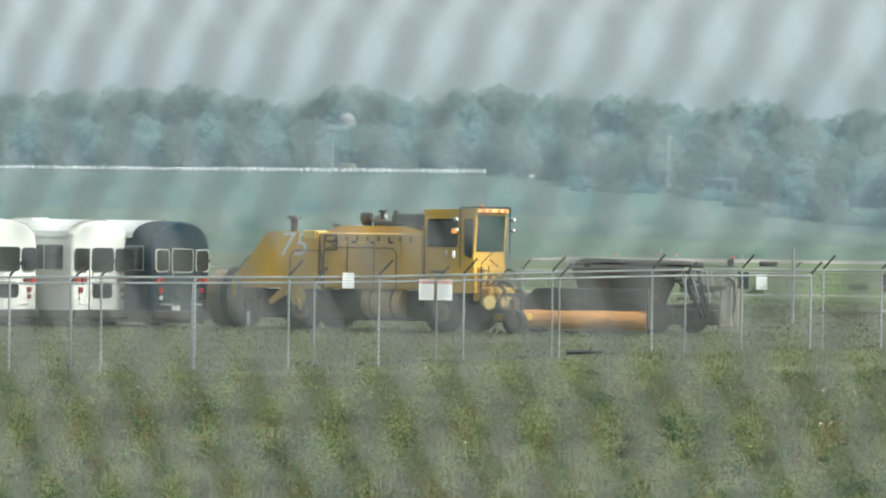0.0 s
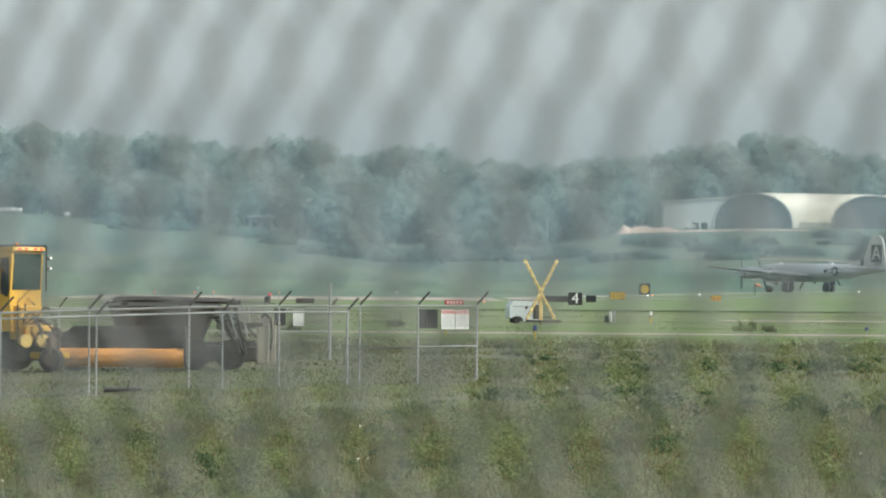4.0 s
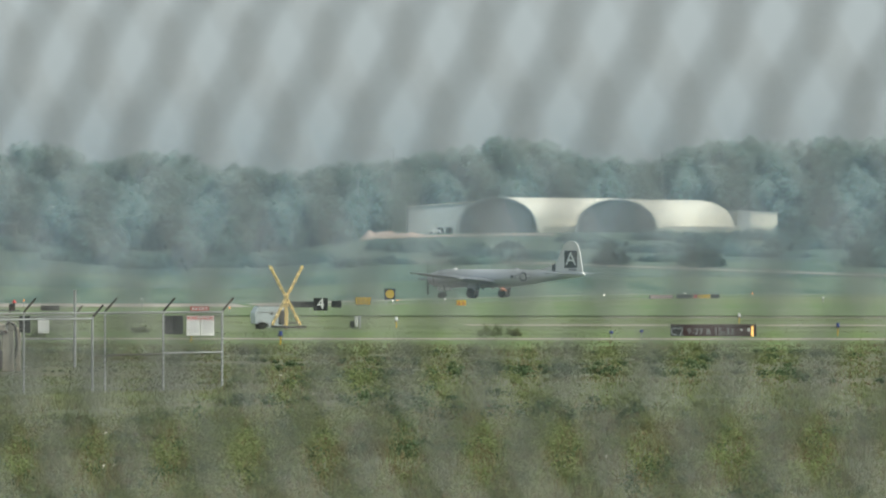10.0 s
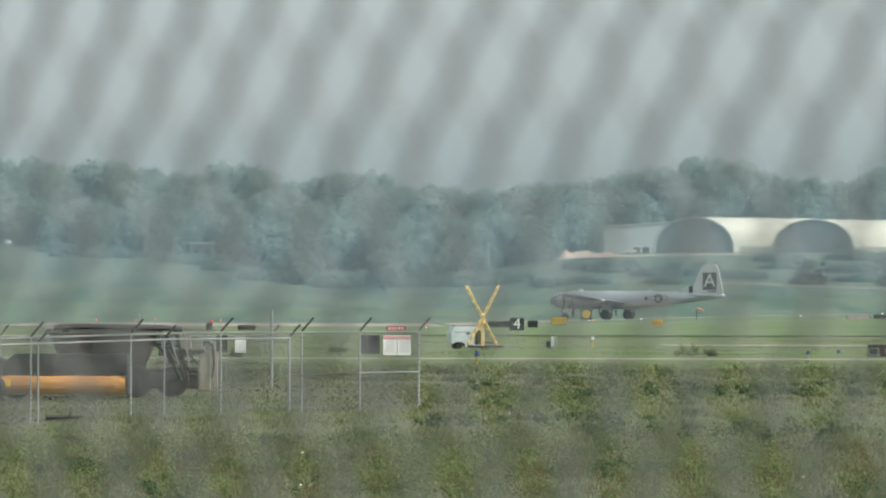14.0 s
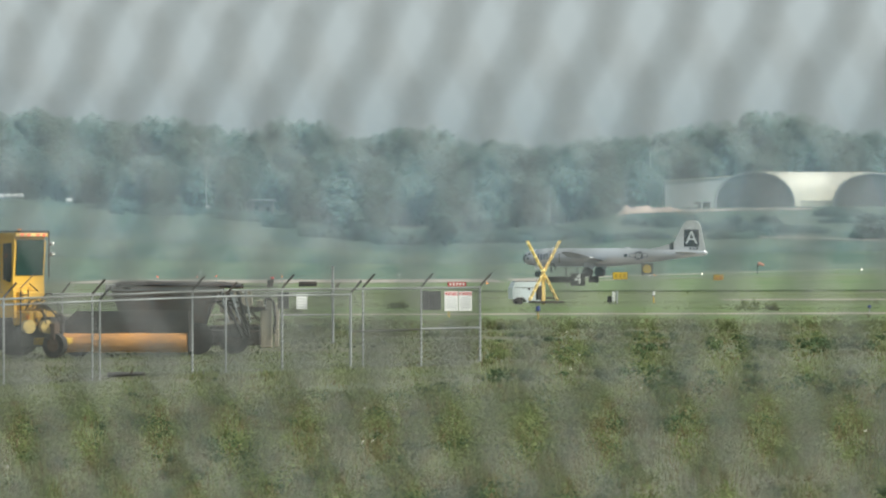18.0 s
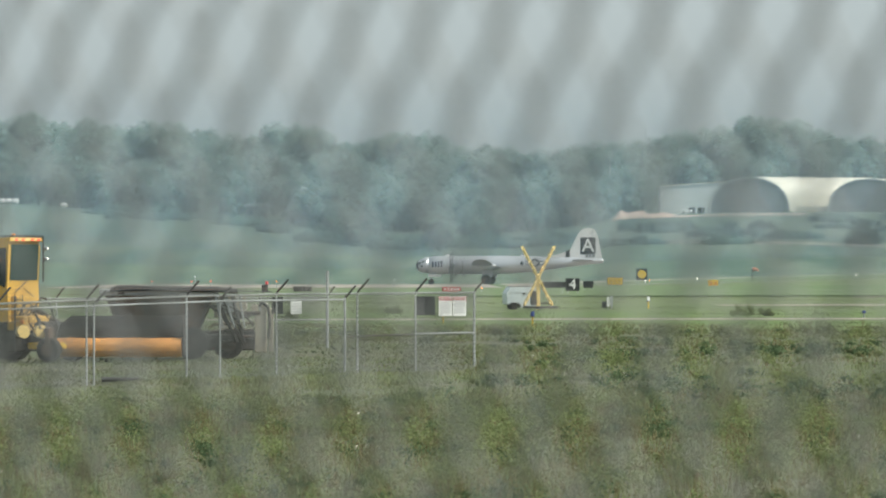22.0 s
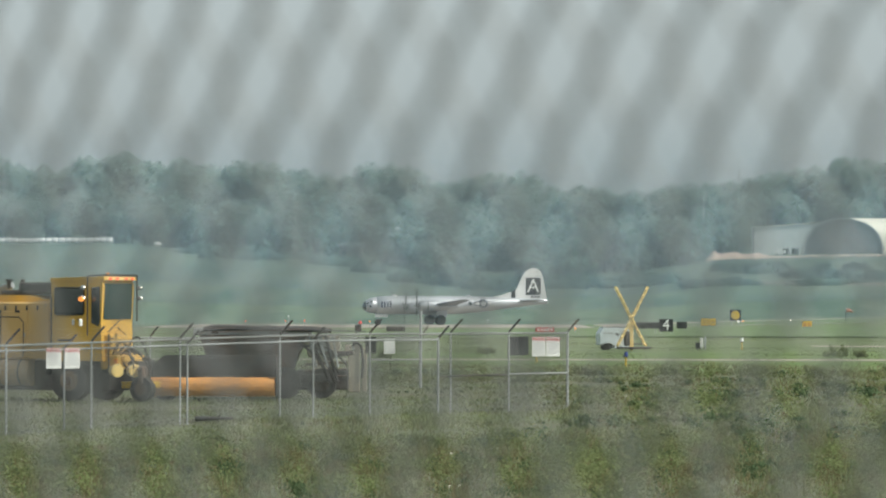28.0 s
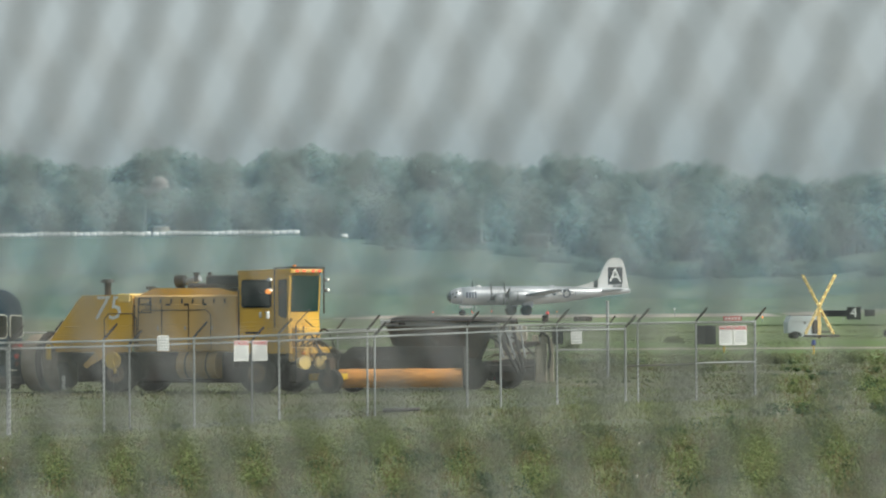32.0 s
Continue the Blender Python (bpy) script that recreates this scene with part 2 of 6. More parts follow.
def part(name, bm, material, parent, label="", smooth=False):
    ob = mesh_ob(name, bm, material, parent, smooth)
    return tagged(ob, label) if label else ob


def thing(name, label, category, m=None, group="", kind=""):
    ob = new(name)
    ob.empty_display_size = 0.2
    if m is not None:
        ob.matrix_basis = m
    return tagged(ob, label, category, group, kind)


def box(x, y, z, sx, sy, sz, bevel=0.0, bm=None, turn=None):
    """A box by its centre and size."""
    bm = bm or bmesh.new()
    m = Matrix.Translation((x, y, z)) @ (turn or Matrix.Identity(4)) @ Matrix.Diagonal((sx, sy, sz, 1))
    made = bmesh.ops.create_cube(bm, size=1, matrix=m)["verts"]
    if bevel:
        edges = {e for v in made for e in v.link_edges}
        bmesh.ops.bevel(bm, geom=list(edges), offset=bevel, segments=1, affect="EDGES")
    return bm


def rod(a, b, r, bm=None, n=6, r2=None):
    """A round bar from a to b."""
    bm = bm or bmesh.new()
    a, b = Vector(a), Vector(b)
    w = b - a
    m = Matrix.Translation((a + b) / 2) @ w.to_track_quat("Z", "Y").to_matrix().to_4x4()
    bmesh.ops.create_cone(bm, cap_ends=True, segments=n, radius1=r, radius2=r if r2 is None else r2, depth=w.length, matrix=m)
    return bm


def disc_y(x, y, z, r, w, bm=None, n=20):
    """A wheel-like disc whose axle lies along y."""
    return rod((x, y - w / 2, z), (x, y + w / 2, z), r, bm, n)


def slab(points, y0, y1, bm=None):
    """A solid from an outline of (x, z) points, from y0 to y1."""
    bm = bm or bmesh.new()
    a = [bm.verts.new((x, y0, z)) for x, z in points]
    b = [bm.verts.new((x, y1, z)) for x, z in points]
    n = len(points)
    bm.faces.new(a)
    bm.faces.new(b[::-1])
    for i in range(n):
        bm.faces.new((a[i], b[i], b[(i + 1) % n], a[(i + 1) % n]))
    bmesh.ops.recalc_face_normals(bm, faces=bm.faces)
    return bm


def loft(rings, bm=None, caps=True, closed=True):
    """A skin through rings of equally many points."""
    bm = bm or bmesh.new()
    vs = [[bm.verts.new(p) for p in ring] for ring in rings]
    for a, b in zip(vs, vs[1:]):
        n = len(a)
        for i in range(n if closed else n - 1):
            bm.faces.new((a[i], a[(i + 1) % n], b[(i + 1) % n], b[i]))
    if caps:
        bm.faces.new(vs[0][::-1])
        bm.faces.new(vs[-1])
    bmesh.ops.recalc_face_normals(bm, faces=bm.faces)
    return bm


def words(text, size, material, m, parent, name="lettering", extrude=0.004, align="CENTER"):
    """Lettering in the built-in font, as a mesh; it stands in the x-z plane of m and faces -y."""
    cu = bpy.data.curves.new(name, "FONT")
    cu.body, cu.size, cu.extrude, cu.align_x, cu.align_y, cu.resolution_u = text, size, extrude, align, "CENTER", 2
    tmp = bpy.data.objects.new(name, cu)
    me = bpy.data.meshes.new_from_object(tmp)
    bpy.data.objects.remove(tmp)
    me.materials.clear()
    me.materials.append(material)
    me.transform(m @ pose(0, 0, 0, 90))
    ob = new(name, me)
    ob.parent = parent
    return ob


def cloud(name, verts, faces, material, smooth=False):
    me = bpy.data.meshes.new(name)
    me.from_pydata(verts, [], faces)
    me.materials.append(material)
    if smooth:
        me.polygons.foreach_set("use_smooth", [True] * len(me.polygons))
    return new(name, me)


def loose_faces(name, corners, material):
    """Many separate triangles or quads: corners is (n, k, 3)."""
    n, k, _ = corners.shape
    me = bpy.data.meshes.new(name)
    me.vertices.add(n * k)
    me.vertices.foreach_set("co", corners.reshape(-1).astype(np.float32))
    me.loops.add(n * k)
    me.loops.foreach_set("vertex_index", np.arange(n * k, dtype=np.int32))
    me.polygons.add(n)
    me.polygons.foreach_set("loop_start", np.arange(0, n * k, k, dtype=np.int32))
    me.update(calc_edges=True)
    me.materials.append(material)
    return new(name, me)


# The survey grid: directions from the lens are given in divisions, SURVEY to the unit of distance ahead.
SURVEY = 9962.0


def spot(u, d):
    """x of a thing that stands d metres ahead, in the direction u."""
    return u * d / SURVEY


def level(v, d):
    """z of a point d metres ahead and v divisions under the eye's level."""
    return EYE - v * d / SURVEY


# ---- the land ----
def ramp(x, a, b):
    t = np.clip((np.asarray(x, float) - a) / (b - a), 0, 1)
    return t * t * (3 - 2 * t)


CREST_U = [-4000, -1500, -900, -680, -440, -240, -50, 150, 300, 380, 1500, 4000]
CREST_Z = [17.0, 17.2, 17.3, 17.4, 14.8, 12.6, 11.0, 10.4, 11.4, 13.6, 13.8, 13.8]


def land_z(x, y):
    """Height of the ground: a bank by the camera's fence, a flat airfield, and a wooded rise behind it."""
    x, y = np.asarray(x, float), np.asarray(y, float)
    z = 1.0 * (1 - ramp(y, 10, 34))
    z = z + np.clip((x - 14) / 38, 0, 1.6) * ramp(y, 600, 820) * 1.0
    u = x / np.maximum(y, 400) * SURVEY
    z = z + np.interp(u, CREST_U, CREST_Z) * ramp(y, 930, 1290)
    z = z + (26 - np.interp(u, CREST_U, CREST_Z)) * ramp(y, 1340, 1720)
    z = z - 0.22 * ramp(-x, 3, 13) * ramp(y, 60, 108) * (1 - ramp(y, 138, 165))
    return z + (18.0 * ramp(y, 1750, 4200))


def grid_sheet(name, xs, ys, material, lift=0.0):
    xx, yy = np.meshgrid(xs, ys)
    zz = land_z(xx, yy) + lift
    v = np.stack([xx, yy, zz], -1).reshape(-1, 3)
    nx, ny = len(xs), len(ys)
    f = [(j * nx + i, j * nx + i + 1, (j + 1) * nx + i + 1, (j + 1) * nx + i) for j in range(ny - 1) for i in range(nx - 1)]
    return cloud(name, v.tolist(), f, material, True)


def ground_material():
    """Weeds and rough grass near, mown green further off, by stretches of the plan; patches at several scales."""
    m = bpy.data.materials.new("ground_grass")
    m.use_nodes = True
    nt, b = m.node_tree, m.node_tree.nodes["Principled BSDF"]
    b.inputs["Roughness"].default_value, b.inputs["Specular IOR Level"].default_value = 0.95, 0.05
    co = nt.nodes.new("ShaderNodeTexCoord")
    sep = nt.nodes.new("ShaderNodeSeparateXYZ")
    nt.links.new(co.outputs["Object"], sep.inputs[0])

    def noise_at(scale, detail=5, stretch=(1, 1, 1)):
        mp = nt.nodes.new("ShaderNodeMapping")
        mp.inputs["Scale"].default_value = stretch
        nt.links.new(co.outputs["Object"], mp.inputs[0])
        n = nt.nodes.new("ShaderNodeTexNoise")
        n.inputs["Scale"].default_value, n.inputs["Detail"].default_value = scale, detail
        nt.links.new(mp.outputs[0], n.inputs["Vector"])
        return n.outputs[0]

    def rng(src, a, b2, c=0.0, d=1.0):
        r = nt.nodes.new("ShaderNodeMapRange")
        for i, val in enumerate((a, b2, c, d)):
            r.inputs[i + 1].default_value = val
        nt.links.new(src, r.inputs[0])
        return r.outputs[0]

    def mix(fac, c1, c2):
        n = nt.nodes.new("ShaderNodeMix")
        n.data_type = "RGBA"
        nt.links.new(fac, n.inputs[0])
        for i, c in ((6, c1), (7, c2)):
            if isinstance(c, tuple):
                n.inputs[i].default_value = (*c, 1)
            else:
                nt.links.new(c, n.inputs[i])
        return n.outputs[2]

    rough = mix(rng(noise_at(0.12), 0.38, 0.62), (0.104, 0.124, 0.070), (0.126, 0.128, 0.084))
    mown = mix(rng(noise_at(0.03, 6, (0.25, 2.0, 1)), 0.38, 0.62), (0.116, 0.178, 0.066), (0.146, 0.178, 0.084))
    # the rise's greens lean blue-grey, with some distance haze in the colour
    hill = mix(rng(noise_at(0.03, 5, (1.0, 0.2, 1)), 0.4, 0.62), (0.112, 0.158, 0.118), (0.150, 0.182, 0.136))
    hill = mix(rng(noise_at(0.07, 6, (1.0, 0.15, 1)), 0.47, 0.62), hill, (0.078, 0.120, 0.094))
    olive = mix(rng(noise_at(0.05, 6, (0.3, 1.6, 1)), 0.38, 0.62), (0.128, 0.170, 0.082), (0.158, 0.18, 0.1))
    bright = mix(rng(noise_at(0.03, 6, (0.25, 2.0, 1)), 0.38, 0.62), (0.122, 0.176, 0.09), (0.152, 0.184, 0.11))
    wob = nt.nodes.new("ShaderNodeMath")
    wob.operation = "MULTIPLY_ADD"
    nt.links.new(noise_at(0.05), wob.inputs[0])
    wob.inputs[1].default_value = 30
    nt.links.new(sep.outputs[1], wob.inputs[2])
    near = mix(rng(wob.outputs[0], 246, 262), rough, mown)
    near = mix(rng(wob.outputs[0], 352, 372), near, olive)
    near = mix(rng(wob.outputs[0], 535, 560), near, bright)
    dull = mix(rng(noise_at(0.03, 6, (0.25, 2.0, 1)), 0.38, 0.62), (0.112, 0.14, 0.098), (0.135, 0.152, 0.112))
    west = mix(rng(sep.outputs[0], -46, -12), dull, near)           # duller grass towards the parked machines
    near = mix(rng(wob.outputs[0], 300, 330), near, west)
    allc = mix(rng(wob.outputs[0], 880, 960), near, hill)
    grain = nt.nodes.new("ShaderNodeHueSaturation")
    nt.links.new(rng(noise_at(1.3), 0.2, 0.8, 0.82, 1.18), grain.inputs["Value"])
    nt.links.new(allc, grain.inputs["Color"])
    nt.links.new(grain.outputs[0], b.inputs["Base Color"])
    return m


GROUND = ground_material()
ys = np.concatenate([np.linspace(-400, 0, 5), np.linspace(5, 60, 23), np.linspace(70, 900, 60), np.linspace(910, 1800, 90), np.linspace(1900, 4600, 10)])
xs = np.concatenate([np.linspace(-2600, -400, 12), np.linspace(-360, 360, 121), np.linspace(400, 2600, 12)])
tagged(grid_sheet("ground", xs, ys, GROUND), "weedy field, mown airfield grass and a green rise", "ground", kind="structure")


def strip(name, label, u0, u1, d0, d1, material, lift=0.02, slope=0.0):
    """A band of pavement or gravel from distance d0 to d1, laid on the ground; slope shifts it away per metre across."""
    xa, xb = spot(u0, d0), spot(u1, d0)
    sx = np.linspace(xa, xb, max(3, int((xb - xa) / 6)))
    v, f = [], []
    for x in sx:
        for d in (d0, d1):
            y = d + slope * (x - xa)
            v.append((x, y, float(land_z(x, y)) + lift))
    for i in range(len(sx) - 1):
        f.append((2 * i, 2 * i + 2, 2 * i + 3, 2 * i + 1))
    return tagged(cloud(name, v, f, material), label, "pavement", kind="structure")


strip("service_road", "narrow pale concrete service road in the grass", -1900, 1700, 289, 297, CONCRETE)
strip("taxiway_edge", "worn pale taxiway edge between strips of mown grass", 560, 1700, 394, 406, CONCRETE)
strip("taxiway_far", "pale weathered taxiway pavement", 800, 1700, 502, 510, CONCRETE)
strip("grass_verge", "dark line of longer grass along the mown strip", 60, 1700, 516, 534, mat("long_grass", (0.062, 0.092, 0.038), 0.95, vary=0.2, scale=0.2, fine=2.0, spec=0.03), 0.05)
strip("taxiway", "broad pale concrete taxiway across the field", -640, 1900, 762, 912, CONCRETE)
strip("hill_road", "pale gravel road climbing along the rise", 328, 1330, 1116, 1122, CONCRETE, 0.1, -0.74)
strip("track", "short pale track among the trees", -265, 150, 1246, 1255, CONCRETE, 0.12)


# ---- woods ----
def leaf_clumps(rng_, centers, radii, per, size, inner=0.75, mids=None):
    """Small leaf quads on the skins of many blobs; returns (n, 4, 3)."""
    n = len(centers)
    w = rng_.normal(size=(n, per, 3))
    w /= np.linalg.norm(w, axis=2, keepdims=True)
    p = centers[:, None, :] + w * radii[:, None, :] * rng_.uniform(inner, 1.08, (n, per, 1))
    if mids is not None:                       # leaves turned outwards and up over the whole crown
        w = p - mids[:, None, :]
        w /= np.linalg.norm(w, axis=2, keepdims=True)
        w = w + (0, 0, 0.25) + rng_.normal(size=(n, per, 3)) * 0.22
        w /= np.linalg.norm(w, axis=2, keepdims=True)
    a = rng_.normal(size=(n, per, 3))
    a -= (a * w).sum(2, keepdims=True) * w * (0.75 if mids is None else 1.0)
    a /= np.linalg.norm(a, axis=2, keepdims=True)
    b = np.cross(w, a)
    s = size * rng_.uniform(0.6, 1.4, (n, per, 1))
    a, b = a * s, b * s * 0.7
    q = np.stack([p - a - b * 0.4, p + b, p + a * 0.9 + b * 0.3, p - b * 0.9], 2)
    return q.reshape(-1, 4, 3)


def wood(name, label, trees, tufts, per, size, seed):
    """A far wood: trunk and a lobed crown for each (x, y, height, width)."""
    g = np.random.default_rng(seed)
    big_c, big_r, cen, rad, mids = [], [], [], [], []
    bm = bmesh.new()
    for x, y, h, w in trees:
        z = float(land_z(x, y))
        rod((x, y, z - 0.5), (x, y, z + h * 0.32), w * 0.035, bm, 5, w * 0.02)
        lobes = [((x, y, z + h * 0.46), (w * 0.42, w * 0.42, h * 0.44))]
        for k in range(int(g.integers(5, 8))):
            an, f = g.uniform(0, 2 * math.pi), g.uniform(0.0, 1.0)
            r = w * g.uniform(0.22, 0.33)
            reach = (w * 0.5 - r * 0.7) * (1.05 - 0.55 * f)
            cz = z + h * (0.16 + 0.64 * f)
            lobes.append(((x + reach * math.cos(an), y + reach * math.sin(an), cz), (r, r, min(r * 1.2, z + h - cz))))
        big_c += [c for c, _ in lobes]
        big_r += [r for _, r in lobes]
        for c, r in lobes:                       # small tufts over each limb's mass
            for _ in range(tufts):
                q = g.normal(size=3)
                q /= np.linalg.norm(q)
                q[2] = abs(q[2]) if g.random() < 0.6 else q[2]
                cen.append([c[i] + q[i] * r[i] * 1.0 for i in range(3)])
                rr = w * g.uniform(0.03, 0.06)
                rad.append((rr, rr, rr * 0.85))
                mids.append((c[0] * 0.35 + x * 0.65, c[1] * 0.35 + y * 0.65, c[2] * 0.35 + (z + h * 0.35) * 0.65))
    cen, rad = np.array(cen), np.array(rad)
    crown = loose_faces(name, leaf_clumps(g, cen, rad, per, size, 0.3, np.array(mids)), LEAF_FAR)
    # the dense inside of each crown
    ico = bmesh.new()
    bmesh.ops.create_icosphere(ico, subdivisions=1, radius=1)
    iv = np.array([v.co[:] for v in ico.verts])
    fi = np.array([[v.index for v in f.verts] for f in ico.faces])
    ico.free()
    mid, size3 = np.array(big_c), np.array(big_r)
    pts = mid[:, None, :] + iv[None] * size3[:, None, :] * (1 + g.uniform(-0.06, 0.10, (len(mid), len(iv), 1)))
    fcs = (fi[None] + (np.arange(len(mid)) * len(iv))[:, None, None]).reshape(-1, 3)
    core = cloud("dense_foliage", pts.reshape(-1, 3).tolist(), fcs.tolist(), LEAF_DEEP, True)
    core.parent = crown
    tagged(core, kind="stuff")
    tagged(crown, label, "woods", kind="stuff")
    part("trunks", bm, BARK, crown)["kind"] = "stuff"
    return crown


TOP_U = [-2200, -1543, -1390, -1250, -1180, -1120, -1050, -980, -893, -838, -750, -650, -560, -413, -283, -213, -160, -138, -70, 40, 80, 170, 220, 320, 420, 480, 570, 640, 680, 750, 900, 980, 1050, 1290, 2000]
TOP_V = [245, 241, 259, 271, 267, 255, 229, 259, 279, 243, 255, 269, 259, 253, 239, 255, 248, 209, 229, 243, 223, 210, 200, 218, 220, 233, 253, 279, 258, 233, 223, 258, 268, 260, 255]


def skyline_trees():
    g = np.random.default_rng(5)
    out = []
    u = -2300.0
    while u < 2100:
        d = g.uniform(1640, 1760)
        x = spot(u, d)
        top = level(-float(np.interp(u, TOP_U, TOP_V)), d)
        h = (top - float(land_z(x, d))) * g.uniform(1.0, 1.10)
        if h > 4:
            out.append((x, d, h, min(h * 0.9, g.uniform(10, 17))))
        u += g.uniform(10, 26)
    return out


def slope_trees():
    """Rows of trees down the rise, nearer and lower towards the field."""
    g = np.random.default_rng(9)
    out = []
    for d0, n, hmin, hmax, ranges in ((1560, 230, 9, 15, ((-2300, 2000),)), (1440, 230, 8, 14, ((-2300, 480), (600, 660), (1080, 2000))),
                                      (1330, 100, 8, 13, ((-480, 360), (1200, 2000))), (1282, 34, 8, 12, ((-190, 350),)), (1240, 26, 8, 13, ((-110, 330), (1130, 2000))), (1165, 30, 5, 10, ((-120, 300), (1120, 2000)))):
        total = sum(b - a for a, b in ranges)
        for a, b in ranges:
            for k in range(max(2, int(n * (b - a) / total))):
                u = g.uniform(a, b)
                d = d0 + g.uniform(-45, 45)
                if -318 < u < -212 and d < 1400:         # an open spot before the house
                    continue
                h = g.uniform(hmin, hmax)
                out.append((spot(u, d), d, h, h * g.uniform(0.75, 1.05)))
    return out


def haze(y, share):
    """Summer haze painted as an added upright sheet: scatters a share of the light both ways, thinner with height."""
    m = leafy("painted_haze", (0.445, 0.555, 0.645), 0.5, 0.99, 0.0, vary=0.04, scale=0.01, spec=0.0)
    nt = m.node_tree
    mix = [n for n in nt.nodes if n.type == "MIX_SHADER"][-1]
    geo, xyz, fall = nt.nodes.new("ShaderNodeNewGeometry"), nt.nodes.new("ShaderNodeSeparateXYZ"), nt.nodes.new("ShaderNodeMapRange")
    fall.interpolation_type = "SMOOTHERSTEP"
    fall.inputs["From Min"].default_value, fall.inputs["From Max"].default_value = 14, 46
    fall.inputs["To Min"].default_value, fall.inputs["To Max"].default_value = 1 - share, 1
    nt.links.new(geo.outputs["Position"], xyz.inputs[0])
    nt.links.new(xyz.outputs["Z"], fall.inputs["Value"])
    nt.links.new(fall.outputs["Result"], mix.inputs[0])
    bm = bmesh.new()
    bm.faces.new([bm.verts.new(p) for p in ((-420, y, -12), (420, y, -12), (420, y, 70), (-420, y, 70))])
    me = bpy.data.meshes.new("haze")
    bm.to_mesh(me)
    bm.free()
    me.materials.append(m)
    tagged(new("haze", me), "added sheet of painted blue-grey haze before the wooded rise", "haze", kind="structure")


# three flat sheets, added in place of hazy air
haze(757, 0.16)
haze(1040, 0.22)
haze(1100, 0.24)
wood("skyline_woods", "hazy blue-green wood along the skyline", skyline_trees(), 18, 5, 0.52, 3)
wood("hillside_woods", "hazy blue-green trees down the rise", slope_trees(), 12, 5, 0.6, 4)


# ---- weeds and grass of the field ----
def blades(name, label, y0, y1, n, h0, h1, width, material, seed, patch=0.0):
    """Bent blades, each one triangle fan of two faces, thicker in patches."""
    g = np.random.default_rng(seed)
    y = np.sqrt(g.uniform(y0 ** 2, y1 ** 2, n * 2))
    x = g.uniform(-0.168, 0.150, n * 2) * y + g.uniform(-0.5, 0.5, n * 2)
    den = np.array([noise.noise((a * patch, b * patch * 0.6, seed)) for a, b in zip(x, y)]) if patch else np.zeros(n * 2)
    keep = g.uniform(-0.45, 0.45, n * 2) < den if patch else np.arange(n * 2) < n
    x, y, den = x[keep], y[keep], den[keep]
    n = len(x)
    z = land_z(x, y)
    h = g.uniform(h0, h1, n) * (1 + 0.6 * den) * np.where((x < 1.5) & (y > 108) & (y < 200), 0.7, 1.0)   # trodden round the machines
    an, lean = g.uniform(0, 2 * math.pi, n), g.uniform(0.05, 0.6, n) * h
    bx, by = np.cos(an), np.sin(an)
    wv = width * g.uniform(0.6, 1.3, n)
    p = np.stack([x, y, z - 0.03], -1)
    side = np.stack([-by * wv, bx * wv, np.zeros(n)], -1)
    mid = p + np.stack([bx * lean * 0.3, by * lean * 0.3, h * 0.6], -1)
    tip = p + np.stack([bx * lean, by * lean, h], -1)
    q = np.stack([p - side, p + side, mid + side * 0.8, mid - side * 0.8], 1)
    q2 = np.stack([mid - side * 0.8, mid + side * 0.8, tip + side * 0.15, tip - side * 0.15], 1)
    ob = loose_faces(name, np.concatenate([q, q2]), material)
    return tagged(ob, label, "grass", kind="stuff")


blades("grass", "rough yellow-green field grass", 33, 75, 88000, 0.05, 0.17, 0.006, GRASS_BLADE, 21, 0.45)
blades("grass", "rough yellow-green field grass further out", 75, 150, 84000, 0.06, 0.20, 0.011, GRASS_BLADE, 22, 0.3)
blades("grass", "rough olive field grass beyond the fence", 150, 274, 60000, 0.04, 0.14, 0.024, GRASS_BLADE, 23, 0.16)
blades("dry_grass", "dry brownish grass in patches", 33, 120, 40000, 0.08, 0.26, 0.008, WEED_BROWN, 24, 0.5)
blades("dry_grass", "dry brownish grass in far patches", 120, 262, 26000, 0.05, 0.18, 0.018, WEED_BROWN, 25, 0.14)
blades("mown_grass", "uneven mown grass between the service roads", 301, 388, 16000, 0.03, 0.09, 0.04, GRASS_BLADE, 29, 0.12)
blades("mown_grass", "uneven mown grass before the taxiway", 410, 500, 12000, 0.03, 0.10, 0.05, GRASS_BLADE, 30, 0.06)


def weeds(name, label, y0, y1, n, size, leaf, per, seed, patch, material=None, tall=0.75, lift=0.45, thin=-0.3):
    """Leafy weeds in uneven clumps, thicker in patches."""
    g = np.random.default_rng(seed)
    y = np.sqrt(g.uniform(y0 ** 2, y1 ** 2, n * 3))
    x = g.uniform(-0.168, 0.150, n * 3) * y
    den = np.array([noise.noise((a * patch, b * patch * 0.5, seed)) + 0.5 * noise.noise((a * patch * 3, b * patch * 2, seed)) for a, b in zip(x, y)])
    keep = g.uniform(thin, 0.6, n * 3) < den
    x, y, den = x[keep], y[keep], den[keep]
    r = size * g.uniform(0.45, 1.35, len(x)) * (1 + 0.5 * den) * np.where((x < 1.5) & (y > 112) & (y < 200), 0.12, 1.0)
    cen = np.stack([x, y, land_z(x, y) + r * lift], -1)
    rad = np.stack([r, r, r * tall], -1)
    return tagged(loose_faces(name, leaf_clumps(g, cen, rad, per, leaf, 0.25), material or WEED_LEAF), label, "weeds", kind="stuff")


